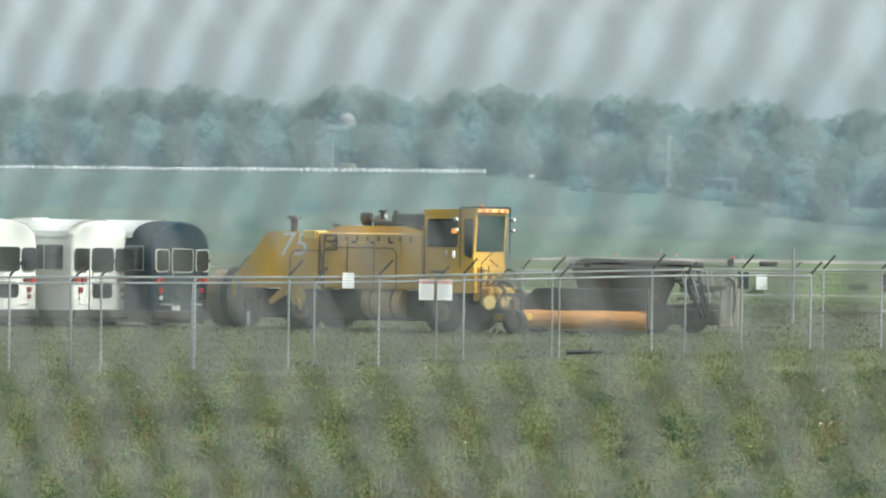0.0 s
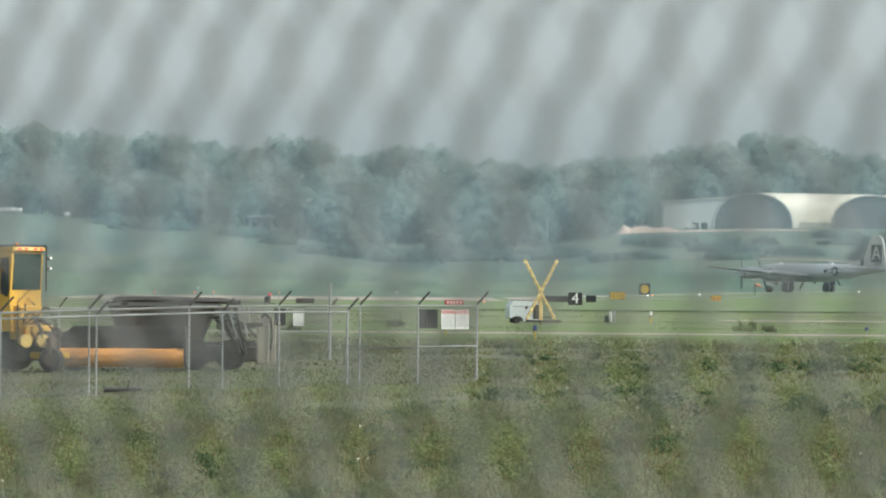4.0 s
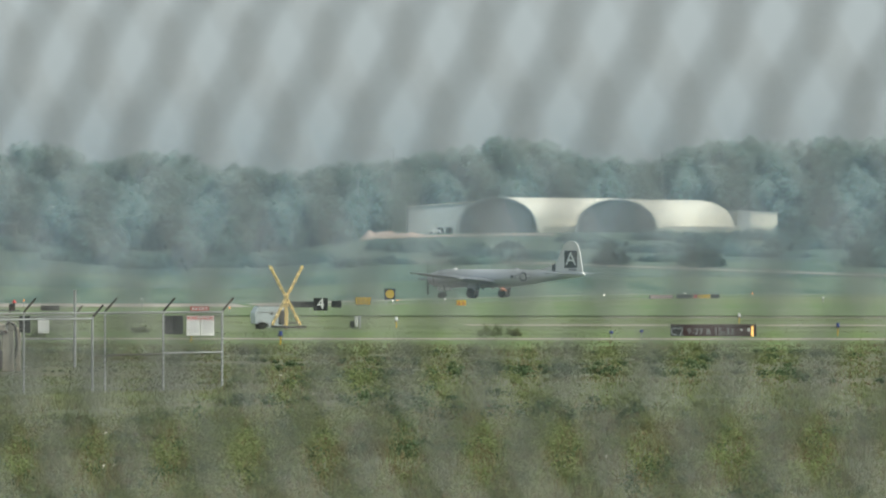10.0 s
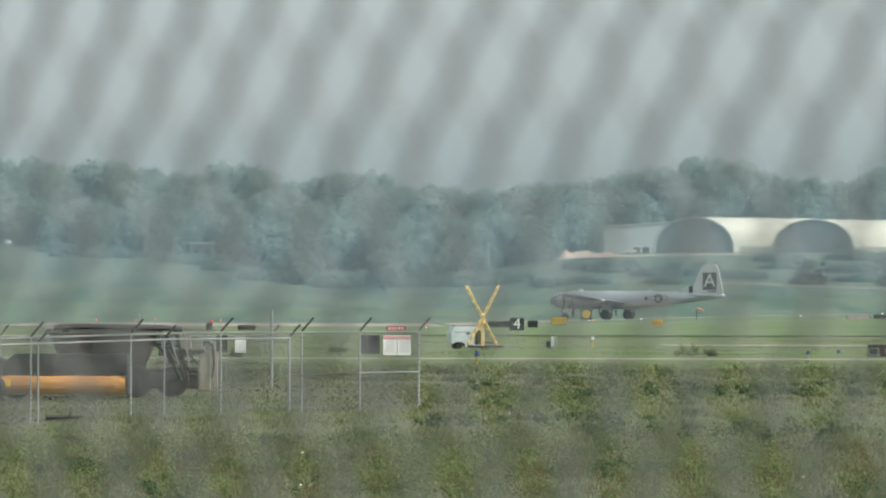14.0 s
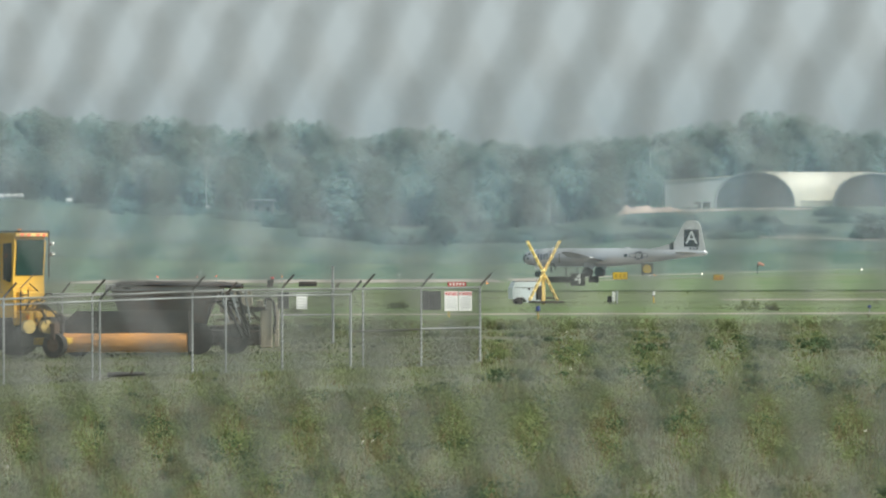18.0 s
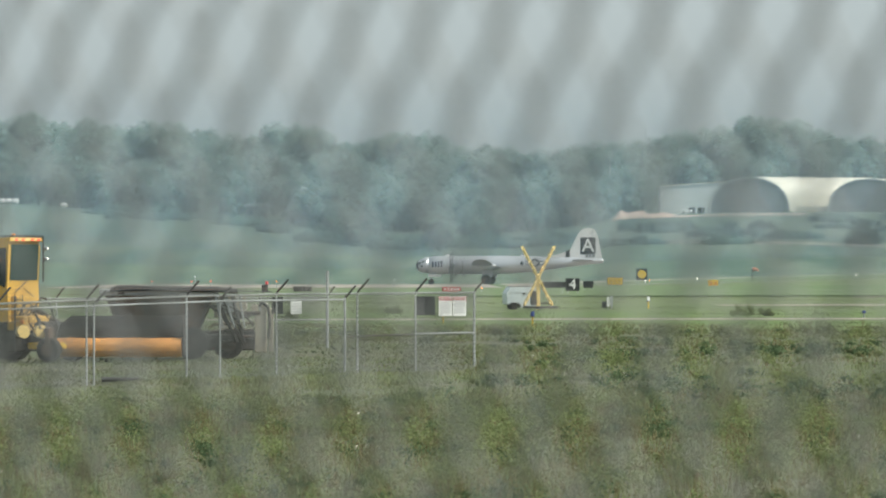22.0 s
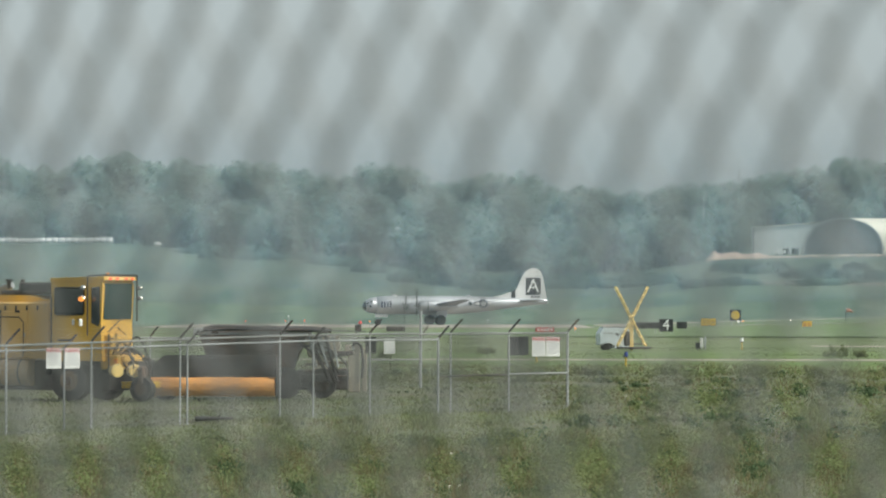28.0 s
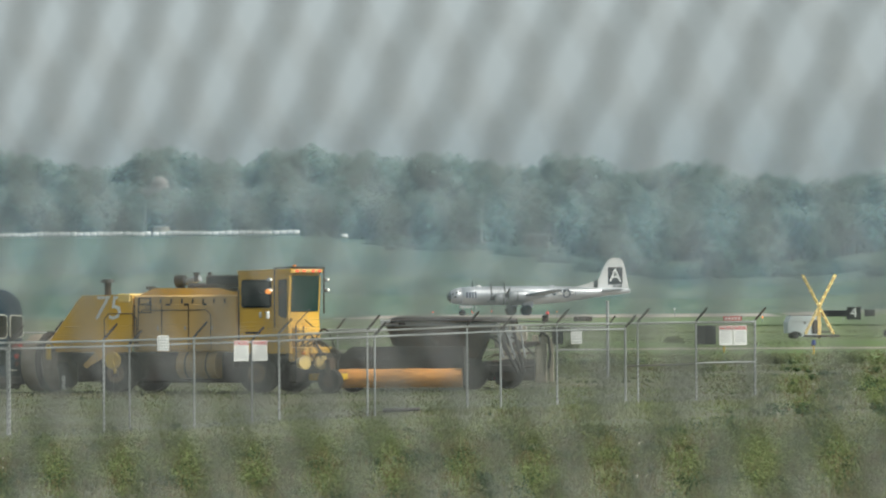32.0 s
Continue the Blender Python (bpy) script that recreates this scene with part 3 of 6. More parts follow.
weeds("weeds", "leafy yellow-green weeds in clumps", 33, 75, 1500, 0.20, 0.020, 78, 31, 0.6, None, 1.0, 0.6, -0.1)
weeds("weeds", "leafy yellow-green weeds in clumps further out", 75, 112, 2000, 0.25, 0.026, 75, 32, 0.4, None, 0.9, 0.5, -0.1)
weeds("weeds", "brownish dry weeds in clumps", 33, 108, 1300, 0.15, 0.017, 70, 35, 0.42, WEED_BROWN, 1.3, 0.8)
weeds("weeds", "low green weeds beyond the fence", 108, 190, 800, 0.13, 0.04, 20, 34, 0.15)
weeds("weeds", "leafy green weeds in far low clumps", 190, 236, 500, 0.15, 0.05, 24, 33, 0.1)
weeds("weeds", "dark green weeds in scattered low clumps", 33, 110, 900, 0.24, 0.022, 120, 36, 0.35, WEED_DARK, 0.6, 0.4, -0.1)
weeds("weeds", "dark green weeds in scattered far clumps", 110, 232, 800, 0.30, 0.045, 80, 37, 0.1, WEED_DARK, 0.5, 0.4, -0.1)
weeds("weeds", "bright yellow-green weeds in far patches", 110, 232, 900, 0.27, 0.04, 70, 38, 0.09, WEED_LEAF, 0.6, 0.4, -0.1)
weeds("seed_heads", "small brown dry seed heads among the weeds", 33, 90, 2600, 0.045, 0.010, 14, 26, 0.6, WEED_DRY, 1.6, 4.2)
weeds("seed_heads", "small brown dry seed heads further out", 90, 264, 2600, 0.06, 0.022, 9, 27, 0.25, WEED_DRY, 1.3, 3.2)
weeds("flowers", "tiny pale flower heads in the grass", 60, 284, 160, 0.03, 0.02, 5, 28, 0.12, PALE_FLOWER, 1.0, 7.0)


# ---- the near chain-link fence, before the lens ----
def mesh_fence():
    th = radians(33)
    way = Vector((math.cos(th), -math.sin(th), 0))
    foot = Vector((0.0, 3.1, 0)) + way * 0.0152
    a, b = 0.0247, 0.0444                       # half a diamond across and up
    thick, thin = 0.0034, 0.0025                # the two lays of the weave
    rise = Vector((0, 0, 0.022))                # the mesh climbs along the fence
    base = thing("chain_link_fence", "weathered grey chain-link fence close before the lens", "fence", pose(*foot))
    n = 8
    lo, hi = 1.055, 3.3
    rows = int((hi - lo) / b)
    g = random.Random(2)
    verts, faces = [], []
    for i in range(-34, 42):                   # one zigzag wire per column
        x0 = i * 2 * a
        pts = []
        for k in range(rows + 1):
            s = x0 + (a if k % 2 else 0) * 1.0
            p = (way + rise) * s + Vector((0, 0, lo + k * b))
            p += Vector((way.y, -way.x, 0)) * (0.0016 if k % 2 else -0.0016)
            pts += [p - Vector((0, 0, 0.003)), p + Vector((0, 0, 0.003))]      # the hooked turn at each knot
        pts2 = pts
        for p, q in zip(pts2, pts2[1:]):
            w = (q - p).normalized()
            r = thick if w.x > 0.01 else thin
            s1 = w.cross(Vector((way.y, -way.x, 0))).normalized() * r
            s2 = w.cross(s1).normalized() * r
            k0 = len(verts)
            for e in (p - w * r, q + w * r):
                for c in range(6):
                    an = c * math.pi / 3
                    verts.append(e + s1 * math.cos(an) + s2 * math.sin(an))
            for c in range(6):
                faces.append((k0 + c, k0 + (c + 1) % 6, k0 + 6 + (c + 1) % 6, k0 + 6 + c))
    # the other lay of the weave
    for i in range(-34, 42):
        x0 = i * 2 * a
        for k in range(rows):
            s0, s1_ = (x0 if k % 2 == 0 else x0 + a), (x0 - a if k % 2 == 0 else x0)
            if k % 2:
                s0, s1_ = x0 - a, x0
            p = (way + rise) * s0 + Vector((0, 0, lo + k * b))
            q = (way + rise) * s1_ + Vector((0, 0, lo + (k + 1) * b))
            p, q = p + Vector((0, 0, 0.003)), q - Vector((0, 0, 0.003))
            w = (q - p).normalized()
            r = thick if w.x > 0.01 else thin
            s1 = w.cross(Vector((way.y, -way.x, 0))).normalized() * r
            s2 = w.cross(s1).normalized() * r
            k0 = len(verts)
            for e in (p - w * r, q + w * r):
                for c in range(6):
                    an = c * math.pi / 3
                    verts.append(e + s1 * math.cos(an) + s2 * math.sin(an))
            for c in range(6):
                faces.append((k0 + c, k0 + (c + 1) % 6, k0 + 6 + (c + 1) % 6, k0 + 6 + c))
    me = bpy.data.meshes.new("wire_mesh")
    me.from_pydata([v[:] for v in verts], [], faces)
    me.materials.append(WIRE)
    ob = new("wire_mesh", me)
    ob.parent = base
    tagged(ob, "woven diamond wire mesh", kind="stuff")
    for s in (-1.72, 2.0):
        p = way * s + Vector((way.y, -way.x, 0)) * 0.04
        part("post", rod(p + Vector((0, 0, 0.5)), p + Vector((0, 0, 3.35)), 0.03, n=12), STEEL, base)
    part("top_rail", rod(way * -1.75 + Vector((0, 0, 3.3)), way * 2.05 + Vector((0, 0, 3.3)), 0.021, n=10), STEEL, base)


mesh_fence()


# ---- airfield fences ----
# much paler than the mesh wire, to paint its glints
GLINTWIRE = mat("glint_wire", (0.56, 0.57, 0.56), 0.4, 0.4, vary=0.1)


def knuckles(a, b, off, pitch):
    """Bright twists of mesh wire along a post or rail, set off its face; their glints are painted pale."""
    bm, w = bmesh.new(), b - a
    e, n = w.normalized(), int(w.length / pitch)
    side = e.cross(off.normalized()) * 0.028
    for k in range(n):
        p = a + w * ((k + 0.5) / n) + off
        rod(p - side - e * 0.02, p + side + e * 0.02, 0.011, bm, 4)
    return bm


def fence_run(label, pts, height, arm, u_mat=STEEL, mesh=True, rail=True, arm_mat=None):
    """Posts, top rail, diamond mesh, barbed-wire arms and strands along the points (x, y)."""
    base = thing("chain_link_fence", label, "fence", pose(pts[0][0], pts[0][1], 0), group="airfield fences")
    ox, oy = pts[0]
    feet = [Vector((x - ox, y - oy, float(land_z(x, y)) - 0.05)) for x, y in pts]
    up = Vector((0, 0, height))
    ax, ay, az = arm
    for i, p in enumerate(feet):
        po = part("post", rod(p, p + up + Vector((0, 0, 0.05)), 0.032 if i in (0, len(feet) - 1) else 0.024, n=8), u_mat, base)
        if mesh:
            part("post_tie_wire", knuckles(p + Vector((0, 0, 0.1)), p + up, Vector((0.008, -0.034, 0)), 0.12), GLINTWIRE, po)["kind"] = "stuff"
        a0 = p + up + Vector((0, 0, 0.03))
        part("barb_arm", rod(a0, a0 + Vector((ax, ay, az)) * 1.12, 0.028, n=5), arm_mat or DARK, base)
    for a, b in zip(feet, feet[1:]):
        if rail:
            tr = part("top_rail", rod(a + up, b + up, 0.023, n=6), u_mat, base)
            if mesh:
                part("rail_tie_wire", knuckles(a + up, b + up, (b - a).normalized().cross(Vector((0, 0, 1))) * 0.026, 0.11), GLINTWIRE, tr)["kind"] = "stuff"
    for k in (0.35, 0.65, 0.97):
        o = up + Vector((ax, ay, az)) * k + Vector((0, 0, 0.03))
        tri = [Vector((0, 0, 0.0026)), Vector((0, 0.0024, -0.0012)), Vector((0, -0.0024, -0.0012))]
        part("barbed_wire", loft([[p + o + q for q in tri] for p in feet]), RUST, base)
    if mesh:
        v, f = [], []
        for a, b in zip(feet, feet[1:]):
            w = b - a
            ln = w.length
            side = Vector((-w.y, w.x, 0)).normalized() * 0.0036
            n = int((ln + height) / 0.075)
            for k in range(n):
                for sgn in (1, -1):
                    s0 = k * 0.075 - height
                    z0, z1 = 0.04, height
                    e0, e1 = s0 + z0, s0 + z1
                    if e1 < 0 or e0 > ln:
                        continue
                    if e0 < 0:
                        z0, e0 = z0 - e0, 0
                    if e1 > ln:
                        z1, e1 = z1 - (e1 - ln), ln
                    q0, q1 = (e0 / ln, e1 / ln) if sgn > 0 else (1 - e0 / ln, 1 - e1 / ln)
                    p0, p1 = a + w * q0 + Vector((0, 0, z0)), a + w * q1 + Vector((0, 0, z1))
                    t = w.normalized() * 0.0036
                    k0 = len(v)
                    for p in (p0, p1):
                        v += [(p + t)[:], (p - t + side)[:], (p - t - side)[:]]
                    for c in range(3):
                        f.append((k0 + c, k0 + (c + 1) % 3, k0 + 3 + (c + 1) % 3, k0 + 3 + c))
        me = bpy.data.meshes.new("wire_mesh")
        me.from_pydata(v, [], f)
        me.materials.append(MESHWIRE)
        ob = new("wire_mesh", me)
        ob.parent = base
        tagged(ob, "woven diamond wire mesh", kind="stuff")
    return base, feet


LINE_A = [(-1850, 105), (-1690, 109), (-1530, 112.5), (-1365, 116), (-1197, 119.5), (-1029, 123), (-868, 126), (-717, 130), (-560, 134), (-383, 138), (-224, 141.5), (-81, 144), (22, 147), (126, 149.5)]
LINE_C = [(-1640, 112), (-1423, 117), (-1205, 121), (-987, 127), (-769, 130), (-551, 133.5), (-328, 138.5), (-107, 143)]
LINE_B = [(-1510, 178), (-1380, 179), (-1250, 180), (-1120, 181), (-993, 182), (-861, 183), (-740, 184), (-617, 186), (-483, 187), (-373, 188), (-257, 189.5), (-138, 192)]
pts_a = [(spot(u - 4, d), d) for u, d in LINE_A]
fence_a, feet_a = fence_run("galvanised chain-link fence with leaning barbed-wire arms, by the field", pts_a, 2.09, (0.27, 0.05, 0.31))
pts_c = [(spot(u, d), d) for u, d in LINE_C]
fence_run("second galvanised chain-link fence with light arms", pts_c, 1.95, (0.24, 0.12, 0.28), mesh=False, arm_mat=DARK)
pts_b = [(spot(u, d), d) for u, d in LINE_B]
fence_run("far chain-link fence behind the parked machines", pts_b, 1.75, (0.22, 0.1, 0.3))
# the corner bay: brace rails and a tall pipe
bx, by = pts_a[-1]
px_, py_ = pts_a[-2]
brace = thing("brace_rail", "galvanised brace rail in the fence's corner bay", "rail", pose(bx, by, 0))
part("rail", rod((0, 0, 0.98), (px_ - bx, py_ - by, 0.98), 0.022), STEEL, brace)
brace2 = thing("brace_rail", "dark brace rail between fence posts", "rail", pose(px_, py_, 0))
part("rail", rod((0, 0, 0.96), (spot(-107, 143) - px_, 143 - py_, 0.96), 0.02), DARK, brace2)
tall = thing("pipe_post", "tall galvanised pipe standing by the fence", "post", pose(spot(-138, 190), 190, 0))
part("pipe", rod((0, 0, 0), (0, 0, level(8, 190)), 0.05, n=8), STEEL, tall)
part("cap", rod((0, 0, level(8, 190)), (0, 0, level(8, 190) + 0.05), 0.06, n=8), STEEL, tall)
rail3 = thing("brace_rail", "pale rail from the pipe post to the far fence", "rail", pose(spot(-138, 190), 190, 0))
part("rail", rod((0, 0, 0.95), (spot(-257, 189) - spot(-138, 190), -1, 0.95), 0.022), STEEL, rail3)


def warning_sign(u, v, d, w, h, label, red=True, text=True, turn=0.0):
    """A white sheet-metal warning sign tied to the fence; v is its middle."""
    w *= 1.13
    s = thing("warning_sign", label, "sign", pose(spot(u, d), d - 0.13, level(v, d), 0, 0, 28), group="fence signs")
    part("plate", box(0, 0, 0, w, 0.008, h, 0.002), SIGNWHITE, s)
    if red:
        if text:
            words("WARNING", w * 0.205, SIGNRED, pose(0, -0.006, h * 0.365) @ Matrix.Diagonal((1, 1, 1.9, 1)), s)
        else:
            part("heading", box(0, -0.006, h * 0.36, w * 0.8, 0.004, h * 0.09), SIGNRED, s)
    bars = bmesh.new()
    for k in range(6 if red else 5):
        if red:
            box(0, -0.006, h * (0.2 - 0.105 * k), w * (0.78 if k % 3 else 0.6), 0.004, h * 0.028, bm=bars)
        else:                                   # bold print over the whole plate
            for c in range(4):
                box(w * (0.24 * c - 0.36 + 0.03 * (k % 2)), -0.006, h * (0.36 - 0.18 * k), w * 0.14, 0.004, h * 0.09, bm=bars)
    part("small_print", bars, GREYPAINT, s, "rows of small grey print")["kind"] = "stuff"
    for k in (-1, 1):
        part("wire_tie", rod((w * 0.42 * k, 0, h * 0.46), (w * 0.42 * k, 0.055, h * 0.46), 0.006, n=5), STEEL, s)
    return s


def line_d(u, line=LINE_A):
    us, ds = zip(*line)
    return float(np.interp(u, us, ds))


for u, v, w, h, lab in ((-926, 75.5, 0.25, 0.34, "small white sign full of bold print on the fence"), (-787, 90, 0.33, 0.47, "white warning sign with red heading on the fence"),
                        (-754, 90, 0.33, 0.47, "white warning sign with red heading beside its twin"), (-193, 68, 0.27, 0.38, "faded white sign full of print on the fence")):
    warning_sign(u, v, line_d(u) - 0.1, w, h, lab, red=w > 0.3)
for u in (71, 96):
    warning_sign(u, 68, line_d(u), 0.355, 0.52, "white warning sign with red heading on the corner bay")
backs = thing("sign_back", "dull dark panel hung on the fence by the corner", "sign", pose(spot(36, 147.5), 147.4, level(67, 147.5)))
part("panel", box(0, 0, 0, 0.50, 0.012, 0.49, 0.004), PANELGREY, backs)
backs2 = thing("sign_back", "dark panel hung on the fence beside the printed sign", "sign", pose(spot(-226, 141.6), 141.5, level(66, 141.5)))
part("panel", box(0, 0, 0, 0.28, 0.012, 0.42, 0.004), PANELGREY, backs2)


# ---- buses ----
CREAM = mat("cream_trim", (0.52, 0.52, 0.44), 0.5, vary=0.1)


RUBBER_TRIM = mat("rubber_gasket", (0.05, 0.05, 0.05), 0.7, vary=0.1)
MAROON_LENS = mat("maroon_lens", (0.20, 0.03, 0.025), 0.3, vary=0.1)


def rounded(x, y, z, w, h, deep, r):
    """A plate facing -x, w by h, with round corners and some depth."""
    bm, n = bmesh.new(), 4
    ring = []
    for cy, cz, a0 in ((w / 2 - r, h / 2 - r, 0), (r - w / 2, h / 2 - r, 90), (r - w / 2, r - h / 2, 180), (w / 2 - r, r - h / 2, 270)):
        for k in range(n + 1):
            an = radians(a0 + 90 * k / n)
            ring.append((y + cy + r * math.cos(an), z + cz + r * math.sin(an)))
    return loft([[(x - deep / 2, p, q) for p, q in ring], [(x + deep / 2, p, q) for p, q in ring]], bm)


def bus(u, d, body, roof, label, trim=WHITE, light_roof=False):
    """A school-type bus, rear to the camera; local x runs forward from the rear bumper, z up."""
    x0 = spot(u, d)
    b = thing("bus", label, "bus", pose(x0, d, float(land_z(x0, d)), 0, 0, 142), group="parked buses")
    L, W = 10.4, 1.22

    def ring(x, inset=0.0, lower=0.47, top=3.12):
        w, out = W - inset, []
        out.append((x, -w, lower))
        out.append((x, -w, 2.35))
        for k in range(1, 8):
            an = math.pi * k / 8
            out.append((x, -w * math.cos(an), 2.35 + (top - 2.35 - inset * 0.7) * math.sin(an) ** 0.8))
        out += [(x, w, 2.35), (x, w, lower)]
        return out

    part("body", loft([ring(0.0, 0.10), ring(0.06, 0.03), ring(0.18), ring(L - 0.2), ring(L, 0.12)]), body, b, smooth=False)
    rf = bmesh.new()
    n = 10
    loft([[(x, -W * 1.004 * math.cos(math.pi * k / n), 2.62 + 0.52 * math.sin(math.pi * k / n) ** 0.9) for k in range(n + 1)] for x in ((0.22 if roof is body else 0.85), L - 0.25)], rf, caps=False, closed=False)
    part("roof", rf, roof, b)
    part("hood", box(L + 0.75, 0, 1.2, 1.5, 1.9, 1.0, 0.15), body, b)
    # rear: rounded windows in gaskets, door, lamps, bumper
    for y, w, z, h in ((-0.83, 0.50, 1.96, 0.62), (0.83, 0.50, 1.96, 0.62), (0, 0.84, 1.96, 0.66)):
        fr = part("rear_window", rounded(-0.035, y, z, w + 0.06, h + 0.06, 0.05, 0.13), trim if trim is CREAM else RUBBER_TRIM, b)
        part("pane", rounded(-0.042, y, z, w, h, 0.05, 0.11), GLASS_DARK, fr)
    door = part("emergency_door", rounded(-0.015, 0, 1.38, 1.0, 1.9, 0.04, 0.06), body, b)
    for y in (-0.505, 0.505):
        part("door_seam", box(-0.014, y, 1.38, 0.03, 0.014, 1.86), RUBBER_TRIM, door)
    part("lower_pane", rounded(-0.045, 0, 1.06, 0.80, 0.46, 0.03, 0.12), GLASS_DARK, door)
    part("door_handle", box(-0.06, 0.4, 1.5, 0.03, 0.05, 0.2, 0.01), STEEL, door)
    for y in (-0.98, -0.74, 0.74, 0.98):
        lamp = part("tail_lamp", rod((0.0, y, 1.36), (-0.05, y, 1.36), 0.115, n=14), RUBBER_TRIM, b)
        part("lens", rod((-0.05, y, 1.36), (-0.07, y, 1.36), 0.10, n=14), RED if abs(y) > 0.8 else MAROON_LENS, lamp)
    for y in (-0.86, 0.86):
        part("turn_lamp", rod((0.0, y, 1.07), (-0.05, y, 1.07), 0.085, n=12), MAROON_LENS if roof is WHITE else RED, b)
        part("reverse_lamp", rod((0.0, y, 0.86), (-0.05, y, 0.86), 0.065, n=10), MAROON_LENS if y < 0 else SIGNWHITE, b)
        part("roof_lamp", rod((0.06, y * 0.55, 2.80), (-0.02, y * 0.55, 2.80), 0.04, n=10), body, b)
    for y in (-0.62, 0.62):
        part("rivet_strip", box(-0.012, y, 1.5, 0.03, 0.02, 0.03), STEEL, b)
        part("trim_strip", box(-0.02, y * 0.98, 0.66, 0.04, 0.5, 0.05, 0.01), trim, b)
    part("bumper", box(-0.08, 0, 0.36, 0.14, 2.36, 0.26, 0.04), DARK, b)
    part("number_plate", box(-0.16, 0.35, 0.56, 0.02, 0.32, 0.14, 0.004), SIGNWHITE, b, "white plate with plain bars")
    # side windows and belt rails
    for k in range(11):
        for sgn in (-1, 1):
            x = 0.75 + k * 0.83
            fr = part("side_window", box(x, sgn * (W + 0.004), 2.02, 0.80, 0.03, 0.74, 0.01), GREYPAINT, b)
            part("pane", box(x, sgn * (W + 0.02), 2.02, 0.75, 0.02, 0.69, 0.004), GLASS_DARK, fr)
            part("glazing_bar", box(x, sgn * (W + 0.032), 2.06, 0.75, 0.012, 0.02), RUBBER_TRIM, fr)
    for z in (1.62, 1.25, 0.9):
        for sgn in (-1, 1):
            part("belt_rail", box(L / 2, sgn * (W + 0.01), z, L - 0.5, 0.03, 0.07, 0.008), body, b)
    part("skirt", box(L / 2, 0, 0.3, L - 0.3, 2.38, 0.36, 0.02), DARK, b)
    for x in (2.1, L - 0.6):
        for sgn in (-1, 1):
            wh = part("wheel", disc_y(x, sgn * 1.0, 0.5, 0.5, 0.32), RUBBER, b)
            part("rim", disc_y(x, sgn * 1.0, 0.5, 0.27, 0.345, n=14), STEEL, wh)
    if light_roof:
        part("roof_hatch", box(3.0, 0, 3.13, 0.8, 0.7, 0.09, 0.03), WHITE, b)
    return b


bus(-1226, 165.5, BLUEGREY, SIGNWHITE, "dark blue-grey bus with a white roof and pale window frames", trim=CREAM)
bus(-1369, 164.5, WHITE, WHITE, "white bus with dark windows and red tail lamps", light_roof=True)
bus(-1538, 163, WHITE, WHITE, "white bus parked beside another white bus", light_roof=True)
bus(-1612, 159, WHITE, WHITE, "white bus at the end of the row", light_roof=True)


# ---- the yellow runway sweeper ----
DRUM = mat("dusty_drum", (0.25, 0.205, 0.15), 0.7, vary=0.2, scale=1.5)
WHEELRIM = mat("dusty_rim", (0.24, 0.17, 0.10), 0.7, vary=0.2, scale=2)
LAMPSHELL = mat("lamp_shell", (0.75, 0.62, 0.35), 0.4)
TAN = mat("tan_paint", (0.42, 0.29, 0.13), 0.6, vary=0.2, scale=1.5)


